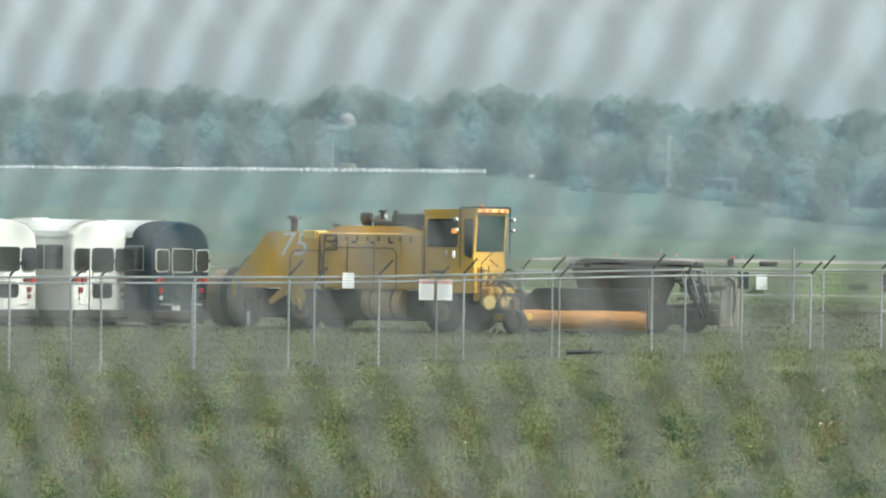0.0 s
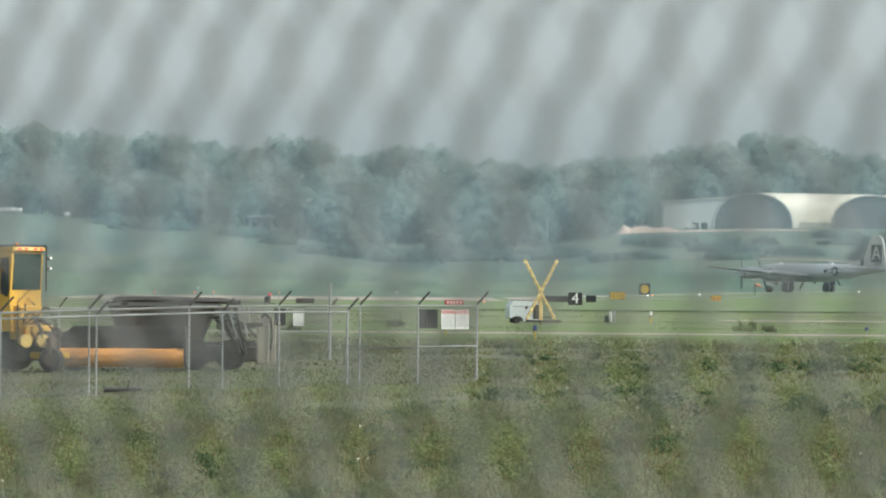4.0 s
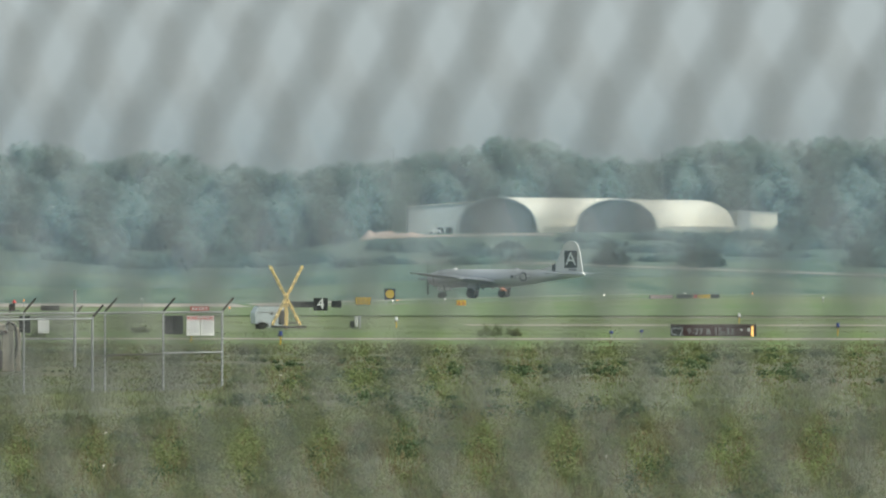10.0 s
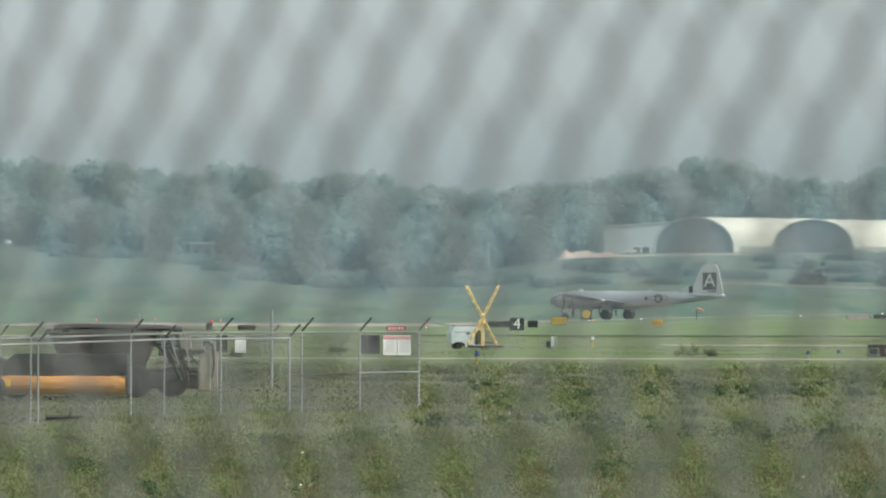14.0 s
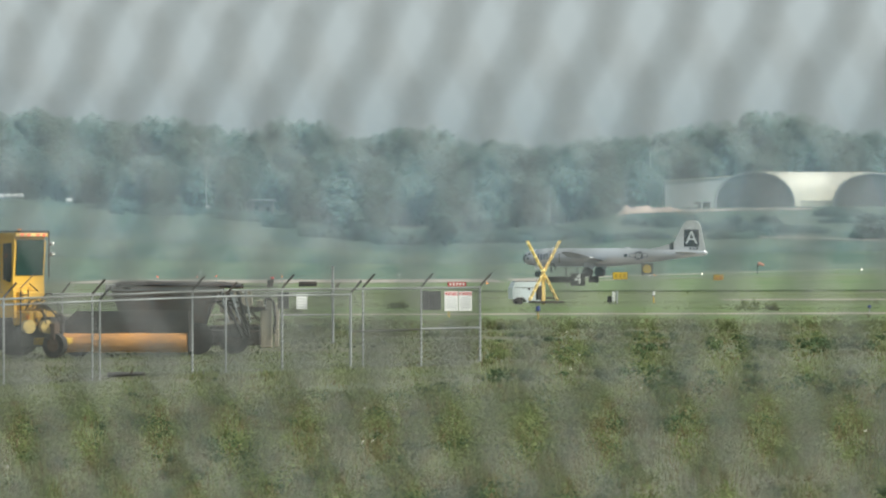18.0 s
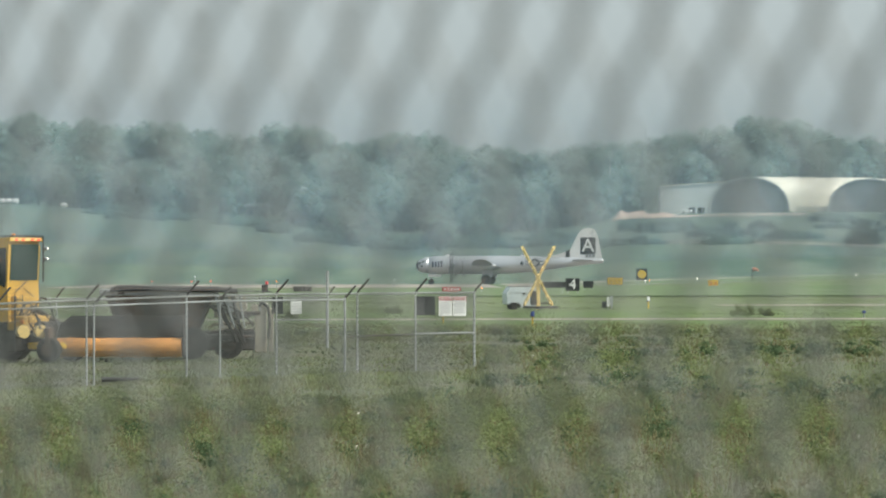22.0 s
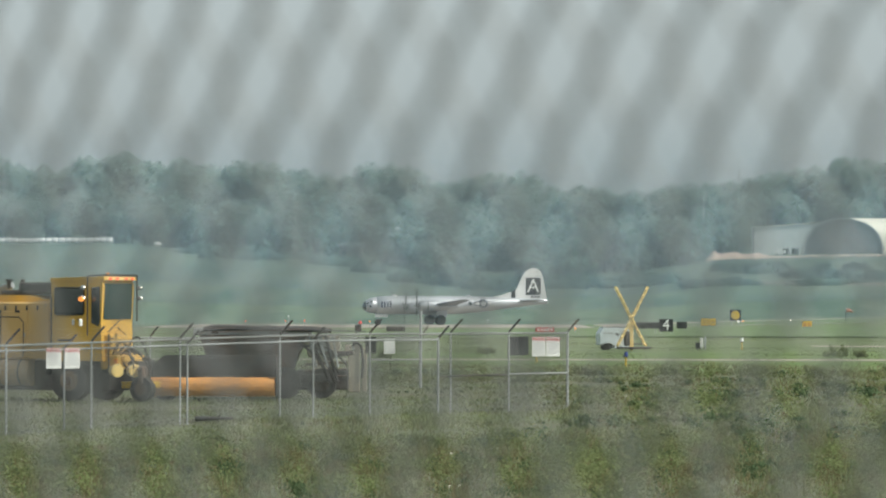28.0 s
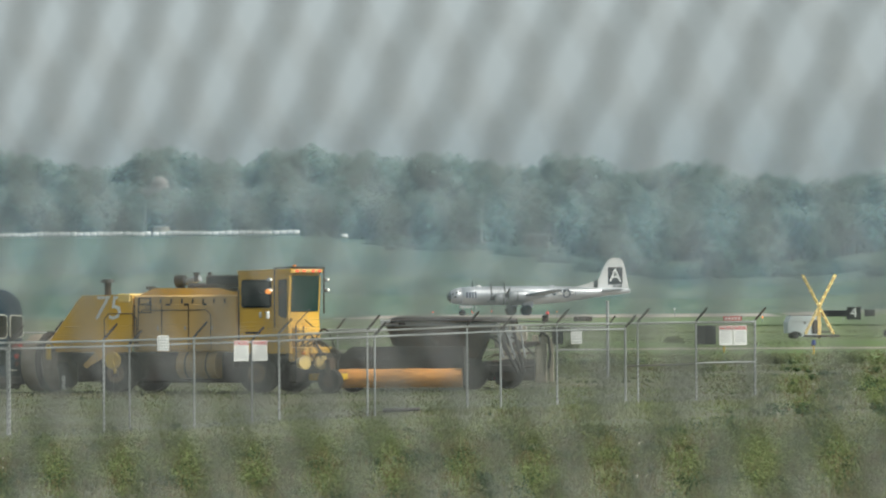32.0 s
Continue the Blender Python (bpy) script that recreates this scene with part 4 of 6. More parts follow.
def sweeper():
    x0, d0 = spot(-883, 165), 165.0
    s = thing("runway_sweeper", "yellow airport runway sweeper with worn paint and a tall glazed cab", "vehicle", pose(x0, d0, 0, 0, 0, -25))
    W = 1.25
    part("engine_hood", slab([(-3.85, 1.35), (-3.95, 1.55), (-3.0, 2.72), (-2.85, 2.86), (-1.35, 2.88), (-1.15, 2.86), (-1.15, 1.35)], -W, W), YELLOW, s)
    # paler yellow than the hood: sunlight on this face is in the colour
    part("hood_vent", box(-1.42, -0.85, 2.78, 0.42, 0.86, 0.25, 0.02), YELLOW_X, s)
    body = part("engine_housing", box(0.62, 0, 2.03, 3.5, 2.44, 1.66, 0.05), FADED, s, "dusty faded yellow housing")
    part("roof_ridge", slab([(-1.1, 2.86), (-0.6, 3.06), (1.4, 3.06), (2.3, 2.9), (2.3, 2.86)], -0.9, 0.9), YELLOW, s)
    for x in (-0.62, 0.3, 1.2):
        dr = part("side_door", box(x, -W + 0.015, 1.93, 0.88, 0.03, 1.3, 0.01), FADED, body)
        part("latch", box(x + 0.34, -W - 0.01, 1.9, 0.05, 0.03, 0.12, 0.008), STEEL, dr)
        part("seam", box(x - 0.455, -W + 0.004, 1.93, 0.02, 0.022, 1.3), DARK, dr)
    for k in range(9):
        part("louvre", box(-0.9 + k * 0.36, -W - 0.012, 2.68, 0.05, 0.03, 0.14, 0.006), DARK, body)
    for k in range(4):
        part("vent_slot", box(-0.55 + k * 0.62, -W - 0.012, 2.58, 0.16, 0.03, 0.06, 0.006), DARK, body)
    pl = part("emblem_plate", box(-0.72, -W - 0.004, 2.56, 0.44, 0.012, 0.44, 0.01), FADED, body, "outlined square emblem of plain loops")
    for dx, dz, sx, sz in ((-0.21, 0, 0.035, 0.45), (0.21, 0, 0.035, 0.45), (0, -0.21, 0.45, 0.035), (0, 0.21, 0.45, 0.035)):
        part("emblem_frame", box(-0.72 + dx, -W - 0.016, 2.56 + dz, sx, 0.012, sz, 0.004), DARK, pl)
    for cx, r in ((-0.82, 0.06), (-0.73, 0.06), (-0.60, 0.085)):
        lp = bmesh.new()
        for k in range(10 if cx > -0.65 else 5):
            a0, a1 = math.pi * k / 5, math.pi * (k + 1) / 5
            rod((cx + r * math.cos(a0), -W - 0.018, 2.55 + r * math.sin(a0)), (cx + r * math.cos(a1), -W - 0.018, 2.55 + r * math.sin(a1)), 0.016, lp, 5)
        part("emblem_loop", lp, DARK, pl)
    words("75", 1.0, SIGNWHITE, pose(-1.95, -W - 0.006, 2.46) @ Matrix(((1, 0, 0.18, 0), (0, 1, 0, 0), (0, 0, 1, 0), (0, 0, 0, 1))), s, "fleet_number", 0.004)
    # hand rails over the side
    for x1, x2, z2 in ((-2.05, -0.95, 2.32), (-0.9, 1.55, 2.42)):
        r = bmesh.new()
        y = -W - 0.09
        rod((x1, y, 1.25), (x1, y, z2 - 0.15), 0.015, r)
        rod((x1, y, z2 - 0.15), (x1 + 0.15, y, z2), 0.015, r)
        rod((x1 + 0.15, y, z2), (x2 - 0.15, y, z2), 0.015, r)
        rod((x2 - 0.15, y, z2), (x2, y, z2 - 0.15), 0.015, r)
        rod((x2, y, z2 - 0.15), (x2, y, 1.25), 0.015, r)
        part("hand_rail", r, DARK, s)
    # stack, air cleaners and cooler on the roof
    ex = part("exhaust_stack", rod((-2.72, 0.0, 2.8), (-2.72, 0.0, 3.24), 0.10, n=12), DARK, s)
    part("rain_cap", rod((-2.72, 0.0, 3.24), (-2.72, 0.0, 3.34), 0.22, n=14, r2=0.17), DARK, ex)
    e2 = part("breather_pipe", rod((-1.42, 0.3, 2.85), (-1.42, 0.3, 3.03), 0.07, n=8), DARK, s)
    part("rain_cap", rod((-1.42, 0.3, 3.03), (-1.42, 0.3, 3.12), 0.15, n=10), DARK, e2)
    ac = part("air_cleaner", rod((-0.2, 0, 2.95), (-0.2, 0, 3.18), 0.12, n=10), DARK, s)
    part("cap", rod((-0.3, -0.1, 3.27), (-0.02, -0.1, 3.30), 0.19, n=14, r2=0.15), DARK, ac)
    part("intake_pipe", rod((-0.02, 0, 3.22), (0.42, 0, 3.36), 0.11, n=10), GREYPAINT, ac)
    part("intake_pipe", rod((0.36, -0.1, 3.25), (0.36, -0.1, 3.5), 0.06, n=8), DARK, ac)
    part("intake_cap", rod((0.36, -0.1, 3.46), (0.36, -0.1, 3.52), 0.12, n=10), DARK, ac)
    part("muffler", rod((0.25, -0.3, 3.10), (1.3, -0.3, 3.10), 0.11, n=12), DARK, s)
    co = part("oil_cooler", box(1.62, 0, 3.25, 1.15, 1.5, 0.36, 0.03), DARK, s)
    part("cooler_grille", box(1.62, -0.76, 3.26, 1.0, 0.03, 0.22, 0.01), GLASS_DARK, co)
    part("cooler_end", box(2.22, 0, 3.2, 0.05, 1.3, 0.28, 0.01), GREYPAINT, co)
    part("cooler_ear", box(1.1, -0.6, 3.46, 0.1, 0.1, 0.12, 0.01), DARK, co)
    # cab: pillars, panels and real panes
    cx0, cx1 = 2.42, 4.12
    CW = 0.64                                           # the cab stops short of the far side
    cab = part("cab", slab([(cx0, 1.15), (cx0, 3.46), (cx1 - 0.05, 3.52), (cx1, 3.3), (cx1 - 0.06, 2.18), (cx1 - 0.02, 1.15)], -W + 0.02, CW), YELLOW, s)
    part("cab_roof", slab([(cx0 - 0.02, 3.46), (cx0, 3.55), (cx1 + 0.06, 3.60), (cx1 + 0.08, 3.48)], -W - 0.02, CW + 0.04), YELLOW, cab)
    part("side_window", box(3.03, -W + 0.005, 2.88, 0.98, 0.05, 0.82, 0.06), GLASS_DARK, cab)
    part("door_window", slab([(3.76, 2.25), (3.76, 3.28), (4.03, 3.30), (4.03, 2.32), (3.98, 2.15)], -W - 0.012, -W + 0.04), GLASS_DARK, cab)
    part("windscreen", slab([(cx1 - 0.03, 2.36), (cx1 + 0.02, 3.38), (cx1 - 0.02, 3.40), (cx1 - 0.08, 2.36)], -W + 0.14, CW - 0.12), mat("cab_glass", (0.02, 0.045, 0.04), 0.25, vary=0.1, spec=0.25), cab)
    part("wiper", rod((cx1 + 0.04, -0.95, 2.0), (cx1 + 0.04, -0.1, 2.42), 0.018, n=5), DARK, cab)
    part("wiper", rod((cx1 + 0.04, 0.1, 1.9), (cx1 + 0.04, -0.4, 2.12), 0.018, n=5), DARK, cab)
    part("lamp_strip", box(cx1 + 0.065, -0.3, 3.53, 0.05, 1.7, 0.10, 0.01), YELLOW_X, cab)
    for y in (-0.95, -0.55, 0.0, 0.36):
        part("marker_lamp", box(cx1 + 0.09, y, 3.53, 0.05, 0.17, 0.08, 0.015), LAMP_R, cab)
    be = part("beacon_base", rod((3.7, -0.2, 3.58), (3.7, -0.2, 3.63), 0.11, n=12), DARK, cab)
    part("beacon", rod((3.7, -0.2, 3.63), (3.7, -0.2, 3.71), 0.07, n=12, r2=0.05), AMBER, be)
    for a, b in (((3.68, -W - 0.1, 1.9), (3.68, -W - 0.1, 3.62)), ((3.68, -W - 0.1, 3.62), (4.22, -W + 0.1, 3.64)), ((4.22, -W + 0.1, 3.64), (4.22, CW, 3.64)), ((4.22, CW, 3.64), (4.22, CW, 2.3)), ((2.46, -W - 0.05, 1.2), (2.46, -W - 0.05, 3.0))):
        part("grab_rail", rod(a, b, 0.022), DARK, cab)
    for y, x in ((-W - 0.28, 3.62), (CW + 0.24, 4.18)):
        for z in (3.28, 2.98):
            lm = part("work_lamp", box(x, y, z, 0.12, 0.15, 0.12, 0.03), GREYPAINT, cab)
            part("lens", box(x + 0.065, y, z, 0.02, 0.06, 0.05, 0.01), LAMP_W, lm)
    part("turn_lamp", rod((3.62, -W - 0.3, 2.94), (3.62, -W - 0.42, 2.94), 0.07, n=10), LAMP_O, cab)
    ma = part("mirror_arm", rod((3.3, -W, 2.35), (3.56, -W - 0.3, 2.3), 0.02, n=5), DARK, cab)
    part("mirror", box(3.58, -W - 0.32, 2.26, 0.08, 0.14, 0.22, 0.03), SIGNWHITE, ma)
    part("mirror", box(3.22, -W - 0.12, 2.27, 0.07, 0.12, 0.18, 0.03), STEEL, ma)
    part("number_strip", box(2.9, -W - 0.004, 1.75, 0.5, 0.012, 0.06), DARK, cab)
    # frame, wheels, tank
    part("chassis_frame", box(0.6, 0, 1.02, 8.6, 1.0, 0.28, 0.02), DARK, s)
    part("belly", box(0.75, 0.1, 0.72, 3.7, 1.9, 0.85, 0.05), DARK, s)
    part("rear_axle_housing", box(-2.7, 0.1, 0.72, 1.3, 1.8, 0.8, 0.05), DARK, s)
    part("rear_skirt", slab([(-3.75, 1.2), (-3.8, 1.34), (-1.2, 1.34), (-1.2, 1.2), (-1.9, 1.17), (-2.75, 0.72), (-2.85, 0.82), (-2.4, 1.2)], -W, -W + 0.06), FADED, s)
    tank = part("fuel_tank", rod((0.35, -0.92, 0.82), (1.65, -0.92, 0.82), 0.40, n=18), TAN, s)
    for x in (0.65, 1.35):
        part("tank_strap", rod((x - 0.03, -0.92, 0.82), (x + 0.03, -0.92, 0.82), 0.412, n=18), DARK, tank)
    for x, r in ((-1.75, 0.58), (3.0, 0.58)):
        for sgn in (-1, 1):
            w = part("wheel", disc_y(x, sgn * 1.0, r, r, 0.42, n=24), RUBBER, s)
            part("rim", disc_y(x, sgn * 1.03, r, r * 0.5, 0.40, n=18), WHEELRIM, w)
            part("hub", disc_y(x, sgn * 1.06, r, 0.13, 0.42, n=12), RUST, w)
            part("mudguard", slab([(x - 0.8, 0.75), (x - 0.75, 1.15), (x, 1.27), (x + 0.75, 1.15), (x + 0.75, 1.08), (x, 1.2), (x - 0.7, 1.08)], sgn * 1.0 - 0.22, sgn * 1.0 + 0.22), DARK, s)
    coil = part("hose_coil", rod((-1.75, -1.3, 0.95), (-1.75, -1.42, 0.95), 0.24, n=16), SIGNYEL, s, "coiled yellow hose by the rear wheel")
    for k in range(3):
        part("hose_turn", rod((-1.75 + 0.05 * k, -1.43, 0.95 - 0.12 * k), (-1.62, -1.45, 0.78 - 0.1 * k), 0.04, n=6), SIGNYEL, coil)
    # the blower drum at the tail
    dr = part("blower_drum", rod((-5.0, -0.4, 0.88), (-4.45, -0.4, 0.88), 0.84, n=28), DRUM, s)
    part("drum_ring", rod((-4.46, -0.4, 0.90), (-4.26, -0.4, 0.90), 0.92, n=28, r2=0.88), RUBBER, dr)
    part("drum_face", rod((-4.27, -0.4, 0.88), (-3.8, -0.4, 0.86), 0.84, n=28, r2=0.74), DRUM, dr)
    part("drum_bracket", box(-4.05, -1.2, 1.2, 0.14, 0.08, 0.45, 0.02), SIGNYEL, dr)
    part("air_nozzle", slab([(-3.6, 0.15), (-3.75, 0.85), (-3.6, 0.9), (-3.35, 0.15)], -1.25, -0.9), DARK, s)
    part("nozzle_tip", box(-3.5, -1.27, 0.3, 0.1, 0.05, 0.4, 0.01), SIGNWHITE, s)
    # front: step frame, lamps, hoses
    part("front_frame", box(4.25, -0.25, 1.12, 0.6, 1.6, 0.42, 0.04), YELLOW, s)
    part("front_apron", box(4.16, -0.3, 0.55, 0.25, 1.7, 0.5, 0.03), DARK, s)
    part("front_plate", box(4.1, -0.5, 1.62, 0.4, 1.1, 0.55, 0.03), YELLOW, s)
    for x, y in ((4.42, -1.1), (4.72, -0.6)):
        lm = part("head_lamp", rod((x, y, 0.88), (x + 0.2, y - 0.16, 0.88), 0.17, n=16, r2=0.20), LAMPSHELL, s)
        part("lens", rod((x + 0.2, y - 0.16, 0.88), (x + 0.22, y - 0.176, 0.88), 0.18, n=16), YELLOW_X, lm)
        part("lamp_bracket", box(x - 0.1, y, 0.88, 0.3, 0.06, 0.1, 0.01), DARK, lm)
    g = random.Random(7)
    for k in range(5):
        h = bmesh.new()
        y = g.uniform(-0.9, 0.6)
        rise, out = g.uniform(0.15, 0.75), g.uniform(0.45, 1.0)
        p = [Vector((4.2 + out * q, y + g.uniform(-0.05, 0.05), 1.15 + rise * math.sin(math.pi * min(1, q * 1.2)) - 0.3 * q * q)) for q in [i / 7 for i in range(8)]]
        for a, b in zip(p, p[1:]):
            rod(a, b, 0.022, h, 6)
        part("hydraulic_hose", h, DARK, s)
    for y, top_, reach_ in ((-0.95, 0.62, 0.75), (-0.6, 0.42, 1.05), (-0.2, 0.78, 0.9)):
        h = bmesh.new()
        p = [Vector((4.25 + reach_ * k / 9, y, 1.2 + top_ * math.sin(math.pi * k / 9) - 0.25 * k / 9)) for k in range(10)]
        for a, b in zip(p, p[1:]):
            rod(a, b, 0.026, h, 6)
        part("hydraulic_hose", h, RUBBER, s)
    part("side_marker", box(4.46, -1.06, 1.16, 0.12, 0.05, 0.12, 0.02), AMBER, s)
    part("valve_block", box(4.5, -0.75, 1.22, 0.34, 0.3, 0.2, 0.03), YELLOW, s)
    ld = bmesh.new()
    for y in (-1.2, -0.75):
        rod((4.3, y, 0.7), (4.3, y, 1.95), 0.022, ld)
    for z in (0.9, 1.2, 1.5, 1.8):
        rod((4.3, -1.2, z), (4.3, -0.75, z), 0.02, ld)
    part("step_ladder", ld, DARK, s)
    for y in (-0.7, 0.7):
        cw = part("caster_wheel", disc_y(5.15, y, 0.35, 0.35, 0.26, n=18), RUBBER, s)
        part("rim", disc_y(5.15, y, 0.35, 0.19, 0.28, n=14), RUST, cw)
        part("caster_fork", box(5.15, y, 0.75, 0.16, 0.34, 0.5, 0.03), RUST, s)
    part("push_beam", box(4.85, 0, 0.46, 0.9, 1.3, 0.2, 0.03), SIGNYEL, s)
    return s


sweeper()


# ---- the broom head and the hopper trailer beside the sweeper ----
def broom_head():
    d = 163.0
    x0, x1 = spot(-615, d), spot(-395, d)
    L = x1 - x0
    b = thing("broom_head", "long orange bristle broom under a dark steel hood", "broom head", pose((x0 + x1) / 2, d, 0, 0, 0, -4))
    part("core", rod((-L / 2, 0, 0.42), (L / 2, 0, 0.42), 0.12, n=10), DARK, b)
    g = np.random.default_rng(3)
    rows = []
    for k in range(24):                       # wafers of bristles
        x = -L / 2 + (k + 0.5) * L / 24
        bm = bmesh.new()
        ring_a, ring_b = [], []
        for c in range(20):
            an = c * math.pi / 10
            r = 0.28 + g.uniform(-0.012, 0.012)
            ring_a.append((x - L / 47.8, r * math.cos(an), 0.41 + r * math.sin(an)))
            ring_b.append((x + L / 47.8, r * math.cos(an), 0.41 + r * math.sin(an)))
        loft([ring_a, ring_b], bm)
        part("bristle_wafer", bm, ORANGE, b)
    part("hood", slab([(-L / 2, 0.58), (-L / 2 - 0.02, 1.0), (-L / 2 + 0.35, 1.32), (L / 2, 1.32), (L / 2 + 0.05, 0.58)], 0.15, 0.9), DARK, b)
    part("hood_skirt", box(0, -0.02, 0.80, L * 0.98, 0.06, 0.36, 0.01), RUBBER, b)
    for s in (-1, 1):
        part("end_plate", box(s * (L / 2 + 0.05), 0.3, 0.6, 0.05, 1.0, 0.9, 0.02), DARK, b)
    part("lift_arm", rod((-L / 2 - 0.9, 0.6, 1.6), (-L / 2 + 0.1, 0.3, 1.05), 0.07, n=8), DARK, b)
    part("lift_arm", rod((-L / 2 - 0.6, 0.2, 1.2), (-L / 2 + 0.1, 0.3, 0.9), 0.06, n=8), DARK, b)


def hopper_trailer():
    d = 167.0
    x0 = spot(-430, d)
    k = d / SURVEY
    h = thing("hopper_trailer", "dark steel spreader hopper with a black tarpaulin over its rim", "hopper", pose(x0, d, 0, 0, 0, 0))
    part("bin", loft([[(-1.25, -0.7, 0.75), (1.05, -0.7, 0.75), (1.05, 0.9, 0.75), (-1.25, 0.9, 0.75)], [(-1.62, -1.2, 1.9), (1.55, -1.2, 1.9), (1.55, 1.4, 1.9), (-1.62, 1.4, 1.9)]]), RUST, h)
    part("rim", box(-0.02, 0.1, 1.97, 3.3, 2.7, 0.16, 0.02), GREYPAINT, h)
    part("rim_slot", box(-1.15, -1.26, 1.97, 0.2, 0.03, 0.07, 0.01), SIGNBLACK, h)
    tp = []
    for i, (x, z) in enumerate(((-1.6, 2.06), (-1.3, 2.14), (-0.4, 2.13), (0.5, 2.11), (1.6, 2.09), (2.2, 2.04))):
        tp.append([(x, -1.33, z - 0.1), (x, -1.2, z + 0.01 * math.sin(i)), (x, 0.1, z + 0.06), (x, 1.4, z), (x, 1.5, z - 0.1)])
    part("tarpaulin", loft(tp, caps=False, closed=False), RUBBER, h, "slack black tarpaulin")
    for x in (-1.1, -0.35, 0.4, 1.1):
        part("rib", loft([[(x - 0.04, -0.76, 0.75), (x + 0.04, -0.76, 0.75), (x + 0.04, -0.68, 0.75), (x - 0.04, -0.68, 0.75)], [(x * 1.3 - 0.04, -1.27, 1.9), (x * 1.3 + 0.04, -1.27, 1.9), (x * 1.3 + 0.04, -1.18, 1.9), (x * 1.3 - 0.04, -1.18, 1.9)]]), DARK, h)
    part("chassis", box(0.2, 0, 0.62, 4.4, 0.9, 0.22, 0.02), DARK, h)
    for x in (0.9,):
        w = part("wheel", disc_y(x, -0.7, 0.48, 0.48, 0.3), RUBBER, h)
        part("rim_disc", disc_y(x, -0.72, 0.48, 0.22, 0.3, n=14), DARK, w)
    for x, tilt in ((1.75, 0.5), (1.95, 0.45), (2.25, 0.2)):
        part("chute_strut", rod((x - 0.15, -1.0, 1.9), (x + tilt, -1.0, 0.5), 0.05, n=6), DARK, h)
    part("loose_strut", rod((1.95, -1.15, 1.85), (2.1, -1.15, 1.1), 0.035, n=6), GREYPAINT, h)
    for x, lean in ((1.62, 0.22), (1.88, 0.30), (2.32, 0.16)):
        part("pale_strut", rod((x, -1.22, 1.88), (x + lean, -1.18, 0.95), 0.03, n=6), SHELLGREY, h, "pale worn strut")
    part("rim_end", box(-1.62, -1.28, 1.99, 0.34, 0.05, 0.2, 0.02), SHELLGREY, h, "pale grey end of the rim")
    part("tarpaulin_edge", loft([[(x, -1.36, z), (x, -1.30, z + 0.035), (x, -1.24, z)] for x, z in ((-1.5, 2.03), (-0.6, 2.07), (0.6, 2.05), (1.7, 2.03), (3.3, 1.98))]), SIGNBLACK, h, "rolled black edge of the tarpaulin")
    for x0_, x1_, z1_ in ((1.3, 2.5, 0.8), (1.5, 2.75, 1.0), (1.1, 2.2, 0.62)):
        hb = bmesh.new()
        q = [Vector((x0_ + (x1_ - x0_) * k / 6, -1.05, 1.55 + (z1_ - 1.55) * (k / 6) ** 2 + 0.12 * math.sin(math.pi * k / 6))) for k in range(7)]
        for a, b in zip(q, q[1:]):
            rod(a, b, 0.028, hb, 6)
        part("hose", hb, RUBBER, h)
    for k in range(3):
        part("side_panel_seam", box(-0.9 + 0.75 * k, -1.0, 1.35, 0.03, 0.03, 1.0, 0.004, turn=Matrix.Rotation(radians(-23), 4, "X")), DARK, h)


def loader_unit():
    d = 168.0
    x0 = spot(-300, d)
    m = mat("beige_paint", (0.46, 0.42, 0.33), 0.6, vary=0.2, scale=1.5, tone=(0.22, 0.17, 0.12))
    h = thing("engine_unit", "weathered beige engine unit with hoses and a control post", "machine", pose(x0, d, 0))
    part("housing", slab([(-0.62, 1.22), (-0.66, 1.78), (-0.3, 1.90), (0.28, 1.90), (0.34, 1.5), (0.1, 1.22)], -0.5, 0.6), m, h)
    part("panel", slab([(-0.5, 0.85), (-0.45, 1.2), (0.15, 1.2), (-0.1, 0.8)], -0.52, 0.3), m, h)
    part("lower_frame", box(-0.2, 0.1, 0.55, 1.6, 1.2, 0.6, 0.05), DARK, h)
    part("boom", box(0.25, -0.5, 1.36, 1.0, 0.12, 0.12, 0.02), RUST, h)
    part("control_post", box(0.75, -0.3, 0.78, 0.36, 0.3, 1.2, 0.03), m, h)
    part("control_box", box(0.58, -0.35, 1.45, 0.2, 0.3, 0.32, 0.03), m, h)
    part("lamp", box(0.12, -0.5, 1.82, 0.18, 0.08, 0.08, 0.02), SIGNWHITE, h)
    part("pump_cover", slab([(-0.55, 1.45), (-0.5, 1.72), (-0.05, 1.76), (0.02, 1.42), (-0.25, 1.36)], -0.58, -0.5), SHELLGREY, h, "pale dented pump cover")
    part("bracket", slab([(0.05, 1.18), (0.1, 1.34), (0.62, 1.40), (0.62, 1.28)], -0.56, -0.5), DARK, h)
    part("gauge_box", box(0.86, -0.36, 1.52, 0.2, 0.24, 0.3, 0.03), m, h)
    part("control_post", box(1.06, -0.28, 0.85, 0.14, 0.2, 1.3, 0.02), m, h)
    for z in (0.62, 0.82, 1.02):
        part("cooling_pipe", rod((-0.7, -0.52, z), (0.55, -0.52, z + 0.05), 0.035, n=6), RUST, h)
    part("warning_strip", box(-0.3, -0.515, 0.33, 0.7, 0.02, 0.07, 0.005), RED, h)
    hs = bmesh.new()
    p = [Vector((0.7, -0.5, 1.55)), Vector((0.8, -0.5, 1.68)), Vector((0.98, -0.5, 1.55)), Vector((1.03, -0.5, 1.0)), Vector((0.98, -0.5, 0.6))]
    for a, b in zip(p, p[1:]):
        rod(a, b, 0.04, hs, 6)
    part("hose", hs, RUBBER, h)
    w = part("wheel", disc_y(-0.2, -0.6, 0.45, 0.45, 0.3), RUBBER, h)
    part("rim", disc_y(-0.2, -0.62, 0.45, 0.24, 0.3, n=14), RUST, w)


